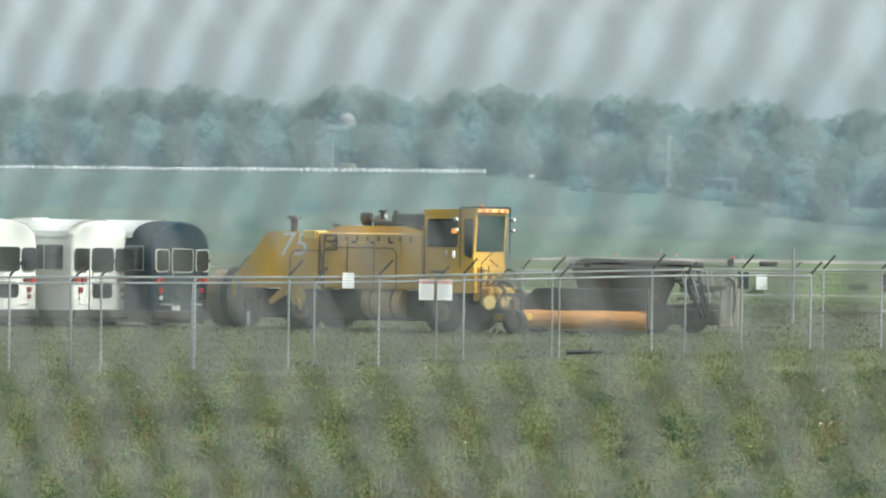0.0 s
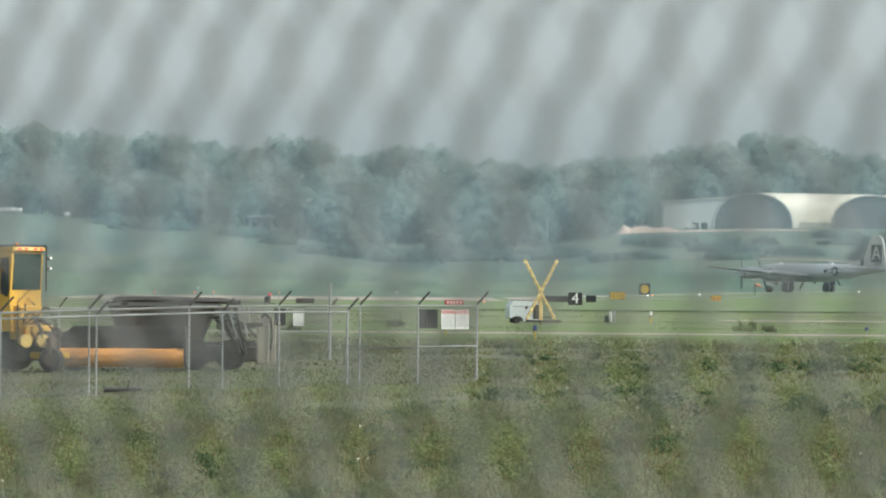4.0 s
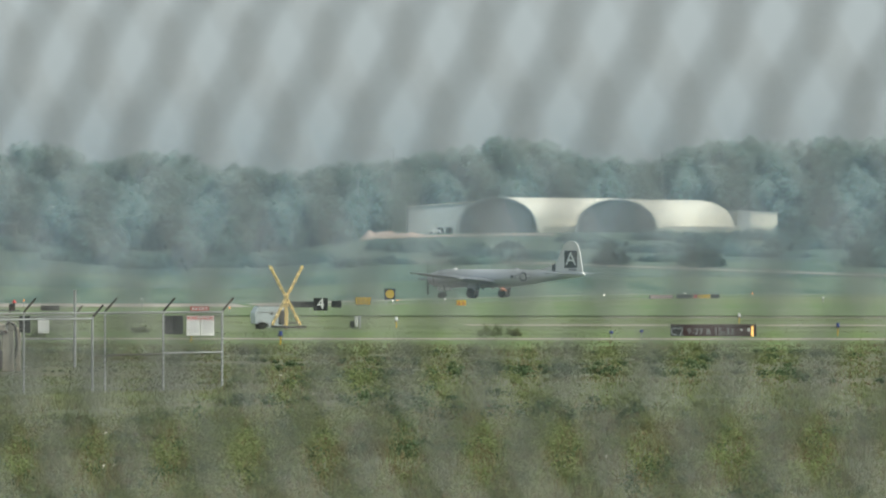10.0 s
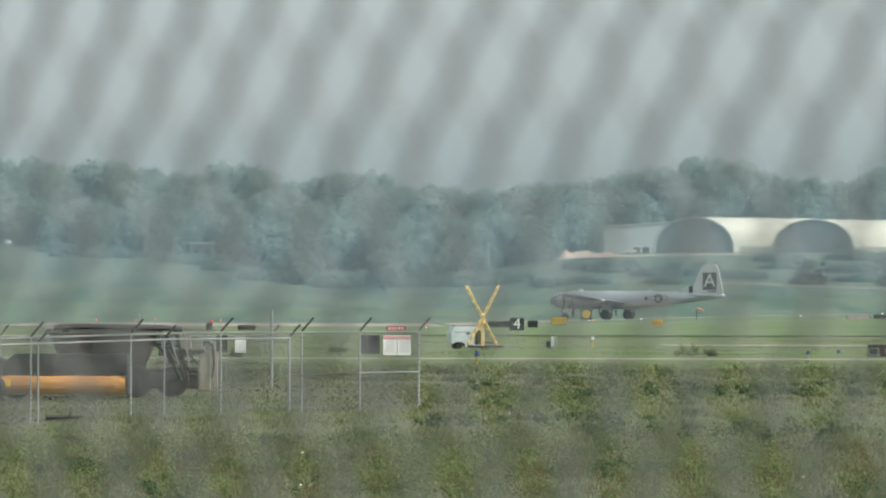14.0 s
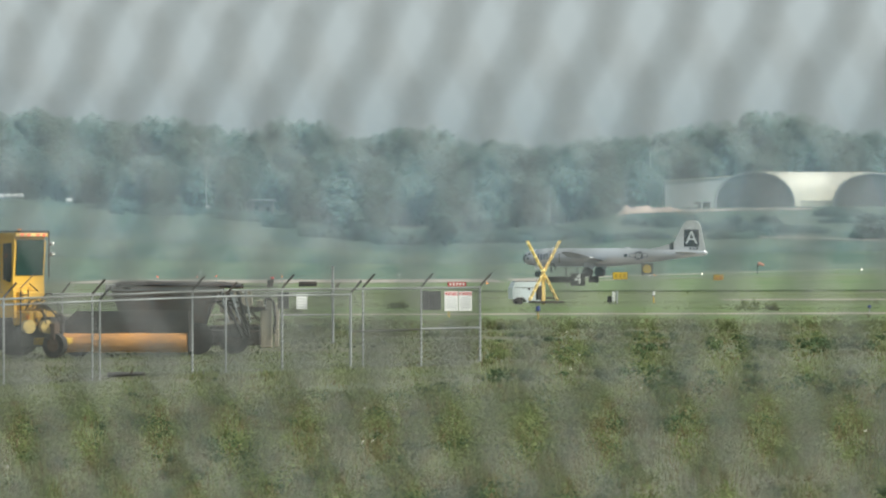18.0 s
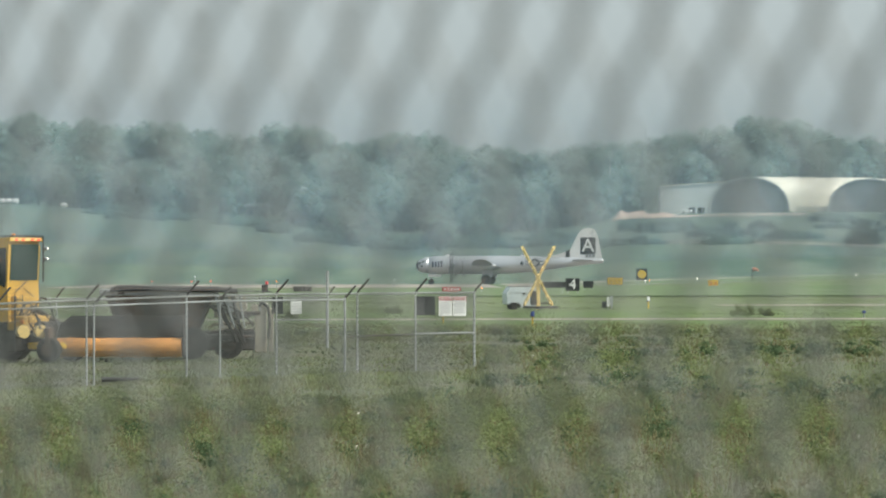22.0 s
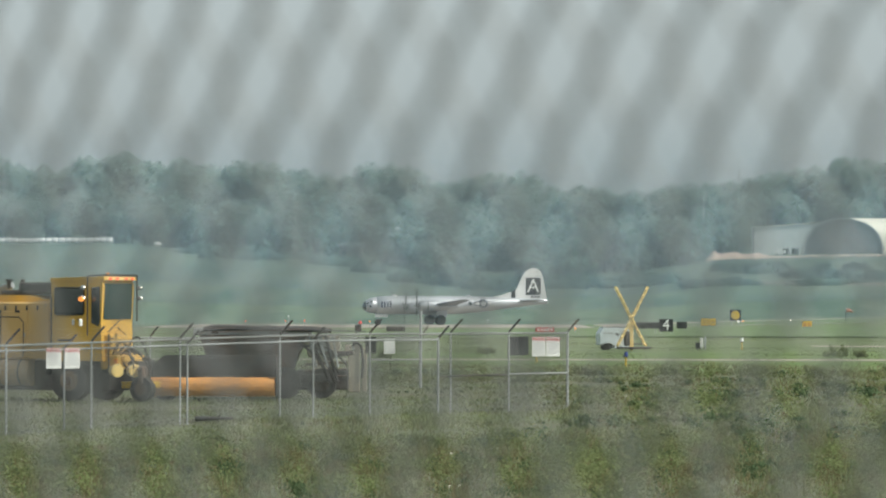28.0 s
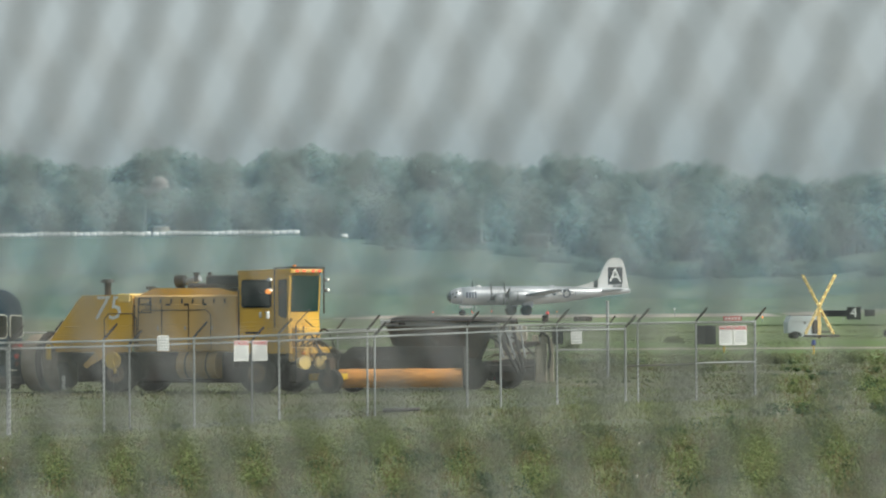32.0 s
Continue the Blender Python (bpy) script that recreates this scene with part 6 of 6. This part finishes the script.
bn = thing("barn", "long pale-roofed farm building among the trees", "barn", pose(spot(-935, d - 6), d - 6, level(-190, d) - 8))
part("wall", box(0, 0, 4, 15, 6, 8, 0.05), SHELLGREY, bn)
part("roof", slab([(-8, 8), (-7, 9.4), (8, 9.2), (8.6, 8)], -3.4, 3.4), SHELLGREY, bn)
hs = thing("farm_house", "pale house half hidden by trees on the rise", "house", pose(spot(-262, 1400), 1400, level(-100, 1400) - 5))
part("wall", box(0, 0, 3.2, 5.6, 6, 6.4, 0.05), mat("weathered_siding", (0.19, 0.18, 0.17), 0.8, vary=0.15, scale=0.4, fine=2.0), hs)
part("roof", slab([(-3.2, 6.4), (-3.1, 6.75), (3.2, 6.9), (3.3, 6.4)], -3.6, 3.6), SHELLGREY, hs)
for wx, wz, ww, wh in ((-1.4, 4.3, 0.9, 1.3), (1.5, 4.3, 0.9, 1.3), (1.2, 1.5, 1.1, 1.9)):
    part("window", box(wx, -3.02, wz, ww, 0.06, wh), GLASS_DARK, hs)
tk = thing("water_tank", "squat beige tank behind the row of bales", "tank", pose(spot(-930, 1300), 1300, float(land_z(spot(-930, 1300), 1300))))
part("shell", rod((0, 0, 0), (0, 0, 2.5), 1.9, n=18), mat("beige_tank", (0.42, 0.36, 0.28), 0.7), tk)
part("lid", rod((0, 0, 2.5), (0, 0, 2.65), 1.95, n=18, r2=1.2), SHELLGREY, tk)


def pole(u, v_top, v_bot, d, label, arms=1, lamp=False):
    x = spot(u, d)
    z0, z1 = min(level(v_bot, d), float(land_z(x, d))) - 0.3, level(v_top, d)
    p = thing("utility_pole", label, "pole", pose(x, d, z0), group="utility poles")
    part("shaft", rod((0, 0, 0), (0, 0, z1 - z0), 0.16, n=8, r2=0.1), SHELLGREY, p)
    for k in range(arms):
        part("crossarm", box(0, 0, z1 - z0 - 0.6 - k * 0.9, 2.2, 0.12, 0.14), SHELLGREY, p)
    if lamp:
        part("lamp_head", box(0.5, 0, z1 - z0, 1.1, 0.3, 0.2, 0.05), SIGNWHITE, p)
        part("meter_box", box(0.3, -0.2, 1.4, 0.8, 0.5, 1.4, 0.05), SIGNWHITE, p)
    return p


pole(-958, -175, -118, 1300, "slender pale pole behind the bales")
pole(-361, -187, -98, 1270, "pole with a lamp head and a white box at its foot", lamp=True)
pole(-183, -142, -85, 1260, "slender pole with a white lamp on the rise", lamp=True)
pole(362, -207, -140, 1420, "tall utility pole before the wood", 2)
pole(425, -247, -190, 1500, "tall utility pole on the skyline", 0)
pole(902, -255, -190, 1500, "tall mast over the trees by the hangars", 0)
pole(245, -113, -72, 1200, "short pole with a crossarm below the trees", 1)


# ---- the lighted cross, its trailer and the airfield signs ----
def runway_cross():
    d = 361.0
    x0 = spot(235, d)
    k = d / SURVEY
    c = thing("runway_closure_marker", "tall yellow lighted cross marking a closed runway", "marker", pose(x0, d, 0, 0, 0, 18))
    zc = level(17, d)
    for sgn in (-1, 1):
        a = Vector((-sgn * 30 * k, 0, zc + 55 * k))
        b = Vector((sgn * 27 * k, 0, zc - 50 * k))
        w = (b - a)
        turn = w.to_track_quat("Z", "Y").to_matrix().to_4x4()
        arm = part("arm", box(*((a + b) / 2 + Vector((0, 0.06 * sgn, 0))), 0.38, 0.10, w.length, 0.02, turn=turn), YELLOW_X, c)
        for i in range(9):
            p = a + w * (0.03 + 0.115 * i) + Vector((0, 0.06 * sgn - 0.06, 0))
            part("lamp", rod(p, p + Vector((0, -0.07, 0)), 0.10, n=10, r2=0.08), LAMP_Y, arm)
    part("mast", box(0.02, 0.1, zc * 0.5, 0.24, 0.17, zc, 0.02), YELLOW_X, c)
    part("base_frame", box(0.25, 0.2, 0.16, 2.0, 1.2, 0.14, 0.02), DARK, c)
    part("control_box", box(-0.28, 0.1, 0.75, 0.3, 0.4, 0.9, 0.03), DARK, c)
    part("back_stay", rod((0.02, 0.1, zc * 0.8), (0.4, 1.2, 0.2), 0.04), YELLOW_X, c)


def generator_trailer():
    d = 363.0
    x0 = spot(207, d)
    k = d / SURVEY
    m = mat("pale_blue_paint", (0.62, 0.68, 0.70), 0.4, vary=0.08, scale=1.0)
    t = thing("generator_trailer", "small pale blue generator trailer beside the lighted cross", "trailer", pose(x0, d, 0, 0, 0, 12))
    part("body", slab([(-1.14, 0.36), (-1.16, 1.05), (-0.92, 1.46), (0.98, 1.46), (1.0, 0.12), (-0.28, 0.12), (-0.32, 0.30), (-0.48, 0.42), (-0.80, 0.44), (-0.98, 0.34), (-1.1, 0.34)], -0.65, 0.65), m, t)
    part("roof_lip", box(0.02, 0, 1.48, 1.7, 1.2, 0.05, 0.02), DARK, t)
    part("end_panel", box(1.02, 0, 0.85, 0.04, 1.25, 0.8, 0.01), SIGNWHITE, t)
    part("latch", box(-0.05, -0.66, 1.0, 0.14, 0.03, 0.14, 0.01), DARK, t)
    part("seam", box(-0.05, -0.655, 1.08, 1.9, 0.015, 0.025), DARK, t)
    for sgn in (-1, 1):
        w = part("wheel", disc_y(-0.66, sgn * 0.54, 0.21, 0.21, 0.2, n=18), RUBBER, t)
        part("rim", disc_y(-0.66, sgn * 0.56, 0.21, 0.10, 0.2, n=12), DARK, w)
        part("mudguard", slab([(-1.06, 0.28), (-0.98, 0.38), (-0.80, 0.47), (-0.48, 0.45), (-0.30, 0.32), (-0.24, 0.18), (-0.28, 0.18), (-0.34, 0.30), (-0.50, 0.42), (-0.80, 0.44), (-0.95, 0.35), (-1.02, 0.28)], sgn * 0.66 - 0.06, sgn * 0.66 + 0.06), DARK, t)
    part("drawbar", box(1.5, 0, 0.4, 1.1, 0.12, 0.1, 0.01), DARK, t)
    part("jack", rod((1.9, 0, 0), (1.9, 0, 0.55), 0.04), DARK, t)


runway_cross()
generator_trailer()


def field_sign(u, v_top, v_bot, width_u, face, label, text="", text_mat=SIGNWHITE, legs=2, d=None, bars=0, name="airfield_sign"):
    """A low lit airfield sign on short legs, set where its foot meets the ground."""
    d = d or EYE * SURVEY / v_bot
    x = spot(u, d)
    k = d / SURVEY
    gz = float(land_z(x, d))
    w, h = width_u * k, (v_bot - v_top) * k * 0.84
    z = level(v_top, d) - h / 2
    s = thing(name, label, "sign", pose(x, d, 0), group="airfield signs")
    part("case", box(0, 0, z, w, 0.3, h, 0.03), SIGNBLACK, s)
    part("face", box(0, -0.155, z, w * 0.95, 0.02, h * 0.92, 0.006), face, s)
    if text:
        words(text, h * 1.2, text_mat, pose(0, -0.168, z), s, "figure")
    if bars:
        for i in range(bars):
            part("legend_bar", box(w * 0.85 * ((i + 0.5) / bars - 0.5), -0.168, z, w * 0.5 / bars, 0.008, h * 0.5), text_mat, s)
    for i in range(legs):
        lx = w * (0.7 * i / max(1, legs - 1) - 0.35)
        part("leg", rod((lx, 0, gz - 0.05), (lx, 0, z - h / 2), 0.04), STEEL, s)
    return s


field_sign(296, 19, 45.5, 25, SIGNBLACK, "black distance sign with a white figure 4", "4")
field_sign(324, 24, 38, 18, SIGNBLACK, "small black sign case beside the distance sign", d=660)
field_sign(371, 17.5, 33, 27, SIGNYEL, "yellow taxiway sign with worn lettering", bars=3, text_mat=mat("worn_ochre", (0.42, 0.28, 0.03), 0.6), d=740)
field_sign(545, 22, 38, 18, SIGNYEL, "small orange-yellow taxiway sign", bars=2, text_mat=mat("worn_orange", (0.5, 0.2, 0.03), 0.6), d=720)
field_sign(82, 34, 44, 34, SIGNRED, "red holding-position sign with white bars", bars=5, d=640)
field_sign(-182, 33, 43, 32, SIGNBLACK, "low dark sign case in the grass", d=640)
field_sign(977, 12, 24, 23, SIGNYEL, "yellow taxiway sign in a dark case", bars=0, d=760)
field_sign(961, 12, 24, 7, SIGNRED, "small red panel beside the yellow sign", d=760)
field_sign(942, 12, 24, 27, SIGNBLACK, "low dark sign case by the taxiway", d=760)
field_sign(997, 12, 24, 15, SIGNBLACK, "short dark sign case beside the yellow sign", d=760)
field_sign(901, 13, 24, 43, mat("sun_bleached_red", (0.46, 0.36, 0.34), 0.6), "long sun-bleached pinkish sign by the taxiway", d=762)
field_sign(262, 25, 38, 44, SIGNBLACK, "long low dark sign case behind the trailer", d=600)
# round yellow marker on a dark square
d = 760.0
rs = field_sign(418.5, 2, 26, 20, SIGNBLACK, "dark square sign with a big yellow disc", d=d)
zz = level(12, d)
part("disc", rod((0, -0.17, zz), (0, -0.2, zz), 0.58, n=24), SIGNYEL, rs)


def guidance_sign():
    """The long maroon sign with legible white legend and a broken lit end."""
    d = 312.0
    k = d / SURVEY
    x0 = spot(994, d)
    s = thing("guidance_sign", "long dark maroon taxiway sign with white legend", "sign", pose(x0, d, 0), group="airfield signs")
    w, h = 153 * k, 24 * k
    z = level(77, d)
    part("case", box(0, 0, z, w, 0.28, h, 0.03), DARK, s)
    part("face", box(0, -0.145, z, w * 0.985, 0.02, h * 0.94, 0.006), MAROON, s)
    part("location_panel", box(-w * 0.43, -0.158, z - 0.02, w * 0.12, 0.02, h * 0.8, 0.004), SIGNBLACK, s)
    words("C2", h * 0.85, GREYPAINT, pose(-w * 0.43, -0.172, z - 0.05), s, "legend")
    words("9-27 & 15-33", h * 0.66, GREYPAINT, pose(-w * 0.035, -0.162, z - 0.04), s, "legend")
    part("lit_panel", box(w * 0.45, -0.158, z - 0.03, 0.14, 0.02, h * 0.8, 0.004), glow("amber_panel", (1.0, 0.55, 0.15), 0.9), s)
    part("torn_panel", slab([(w * 0.30, z + h * 0.1), (w * 0.33, z + h * 0.2), (w * 0.34, z - h * 0.05)], -0.166, -0.156), SIGNWHITE, s)
    part("torn_panel", slab([(w * 0.38, z + h * 0.1), (w * 0.42, z + h * 0.25), (w * 0.425, z - h * 0.1)], -0.166, -0.156), SIGNWHITE, s)
    for i in range(5):
        part("leg", rod((w * (0.22 * i - 0.44), 0, 0), (w * (0.22 * i - 0.44), 0, z - h / 2), 0.035), STEEL, s)


guidance_sign()


def edge_light(u, v_top, v_bot, lens, label, stalk=None):
    d = min(EYE * SURVEY / v_bot, 850)
    x = spot(u, d)
    gz = float(land_z(x, d))
    top = max(level(v_top, d), gz + 0.4)
    e = thing("edge_light", label, "light", pose(x, d, gz), group="taxiway edge lights")
    hh = top - gz
    part("stalk", rod((0, 0, 0), (0, 0, hh * 0.7), 0.04, n=8), stalk or STEEL, e)
    part("lens", rod((0, 0, hh * 0.68), (0, 0, hh), 0.11, n=12, r2=0.08), lens, e)
    part("collar", rod((0, 0, hh * 0.62), (0, 0, hh * 0.69), 0.13, n=12), DARK, e)


ORANGE_STALK = SIGNYEL
edge_light(225, 77, 103, BLUE, "blue edge light on a yellow stalk", ORANGE_STALK)
edge_light(67, 78, 98, BLUE, "blue edge light on a yellow stalk", ORANGE_STALK)
edge_light(1216, 62, 85, BLUE, "blue edge light on a yellow stalk", ORANGE_STALK)
edge_light(866, 76, 88, BLUE, "low blue edge light in the grass")
edge_light(812, 82, 90, BLUE, "low blue edge light in the grass")
edge_light(430, 52, 73, SIGNWHITE, "white edge light on a yellow stalk", ORANGE_STALK)
edge_light(1040, 45, 66, SIGNWHITE, "white edge light on a yellow stalk", ORANGE_STALK)
edge_light(1190, 16, 38, SIGNWHITE, "white edge light on a thin stalk")
for u, v, lens in ((432, 27, LAMP_O), (424, 24, LAMP_W), (516, 22, LAMP_W), (799, 25, LAMP_W), (944, 25, LAMP_W), (1064, 20, LAMP_O), (1106, 21, SIGNWHITE), (-344, 24, LAMP_R), (-378, 25, LAMP_R), (-448, 25, LAMP_R), (-228, 25, LAMP_O), (-372, 16, SIGNWHITE), (-20, 22, SIGNWHITE), (135, 43, LAMP_O)):
    d = 780.0 if v < 40 else 620.0
    x = spot(u, d)
    gz = float(land_z(x, d))
    e = thing("field_lamp", "small lit lamp beside the taxiway", "lamp", pose(x, d, gz), group="lit field lamps")
    zt = max(level(v, d) - gz, 0.35)
    part("stalk", rod((0, 0, 0), (0, 0, zt), 0.05, n=6), STEEL, e)
    part("bulb", rod((0, 0, zt), (0, 0, zt + 0.18), 0.10, n=10, r2=0.07), lens, e)
# equipment boxes near the cross
for u, v0, v1, w, m_ in ((352, 60, 74, 8, SIGNBLACK), (359, 52, 74, 5, SIGNWHITE), (365, 50, 74, 4, SHELLGREY)):
    d = EYE * SURVEY / v1
    k = d / SURVEY
    e = thing("junction_box", "small electrical box on a post in the grass", "box", pose(spot(u, d), d, 0))
    hh = level(v0, d)
    part("housing", box(0, 0, hh * 0.6, w * k, 0.3, hh * 0.8, 0.02), m_, e)
    part("post", rod((0, 0, 0), (0, 0, hh * 0.3), 0.06), STEEL, e)
# a wind cone by the taxiway
d = 820.0
wc = thing("wind_cone", "small orange wind cone on a short mast", "wind cone", pose(spot(614, d), d, float(land_z(spot(614, d), d)) - 0.05))
part("mast", rod((0, 0, 0), (0, 0, 1.75), 0.06, n=8), DARK, wc)
part("sock", loft([[(x, r * math.cos(a), z + r * math.sin(a)) for a in [2 * math.pi * i / 12 for i in range(12)]] for x, r, z in ((0.05, 0.27, 1.5), (0.4, 0.24, 1.52), (0.75, 0.19, 1.42), (1.0, 0.13, 1.22))]), mat("wind_cone_cloth", (0.5, 0.22, 0.14), 0.8), wc, smooth=True)
part("hoop", rod((0.0, 0, 1.5), (0.06, 0, 1.5), 0.28, n=14), STEEL, wc)


def weed_clump(seed, u, d, r, h):
    """One clump of tall weeds standing out of the mown grass."""
    g = np.random.default_rng(seed)
    x = spot(u, d)
    z = float(land_z(x, d))
    k = 22
    cen = np.stack([x + g.normal(0, r * 0.5, k), d + g.normal(0, r * 0.4, k), z + h * g.uniform(0.1, 0.8, k)], -1)
    rad = np.full((k, 3), 0.16) * (1, 1, 1.5)
    return tagged(loose_faces("weed_clump", leaf_clumps(g, cen, rad, 40, 0.045, 0.2), WEED_LEAF), "clump of tall green weeds in mown grass", "weeds", group="weed clumps")


for i, (u, d, r, h) in enumerate(((596, 309, 0.8, 0.7), (640, 312, 0.5, 0.35), (-20, 330, 0.6, 0.4), (420, 230, 1.2, 0.35), (455, 222, 1.0, 0.4), (300, 225, 1.1, 0.4), (720, 228, 1.0, 0.4), (850, 220, 1.2, 0.5),
                                  (150, 225, 0.9, 0.4), (560, 215, 0.9, 0.5), (980, 226, 0.9, 0.45), (-210, 300, 0.8, 0.4))):
    weed_clump(70 + i, u, d, r, h)
# a red and dark cone figure of equipment by the far fence: a small windsock stand
d = 640.0
ws = thing("marker_cone", "small red and dark marker beside the taxiway", "marker", pose(spot(-245, d), d, 0))
part("post", rod((0, 0, 0.0), (0, 0, 0.9), 0.12, n=10), SIGNBLACK, ws)
part("cone", rod((0, 0, 0.9), (0, 0, level(23, d)), 0.24, n=12, r2=0.1), SIGNRED, ws)
part("foot", box(-0.3, 0, 0.4, 0.6, 0.5, 0.8, 0.1), SIGNBLACK, ws)


# ---- what moves ----
# the bomber: seconds, direction and depth of its main wheels, heading away from the camera's left (degrees), height of its ground
TAXI = [(0.0, 876, 60.0), (4.0, 830, 52.0), (7.0, 789, 45.5), (9.0, 759, 41.0), (11.0, 719, 36.0), (13.0, 666, 30.0), (15.5, 592, 22.0), (17.0, 537.4, 17.5), (19.0, 456.4, 12.5), (21.0, 368.4, 8.0), (23.0, 279.7, 3.0),
        (25.0, 195, -4.0), (26.5, 128.4, -8.5), (28.5, 37.8, -13.0), (30.0, -32.6, -15.5), (32.0, -125.1, -18.0)]
TAIL = -17.7            # the tail square lies this far along the fuselage from the main wheels


def motions():
    rows, d, prev = [], 872.0, None
    for t, u, a in TAXI:
        h = radians(180 - a)
        fwd = Vector((math.cos(h), math.sin(h), 0))
        if prev is not None:
            d += (prev[0] - u) / SURVEY * d * math.tan(radians((a + prev[1]) / 2))
        prev = (u, a)
        tail = Vector((spot(u, d), d, 0))
        p = tail - fwd * TAIL
        rows.append((t, Vector((p.x, p.y, float(land_z(p.x, p.y)))), 180 - a))
    walk(plane, [(t, pose(p.x, p.y, p.z, 0, 0, h)) for t, p, h in rows])
    times = [0.2 * i for i in range(161)]
    dist = np.concatenate([[0], np.cumsum([(b[1] - a[1]).length for a, b in zip(rows, rows[1:])])])
    ts = [r[0] for r in rows]
    for k, (ob, at) in enumerate(plane_props):
        walk(ob, [(t, Matrix.Translation(at) @ pose(0, 0, 0, 20 * k + 390 * t)) for t in times])
    for ob, at, r in plane_wheels:
        walk(ob, [(t, Matrix.Translation(at) @ Matrix.Rotation(float(np.interp(t, ts, dist)) / r, 4, "Y")) for t in times])


motions()
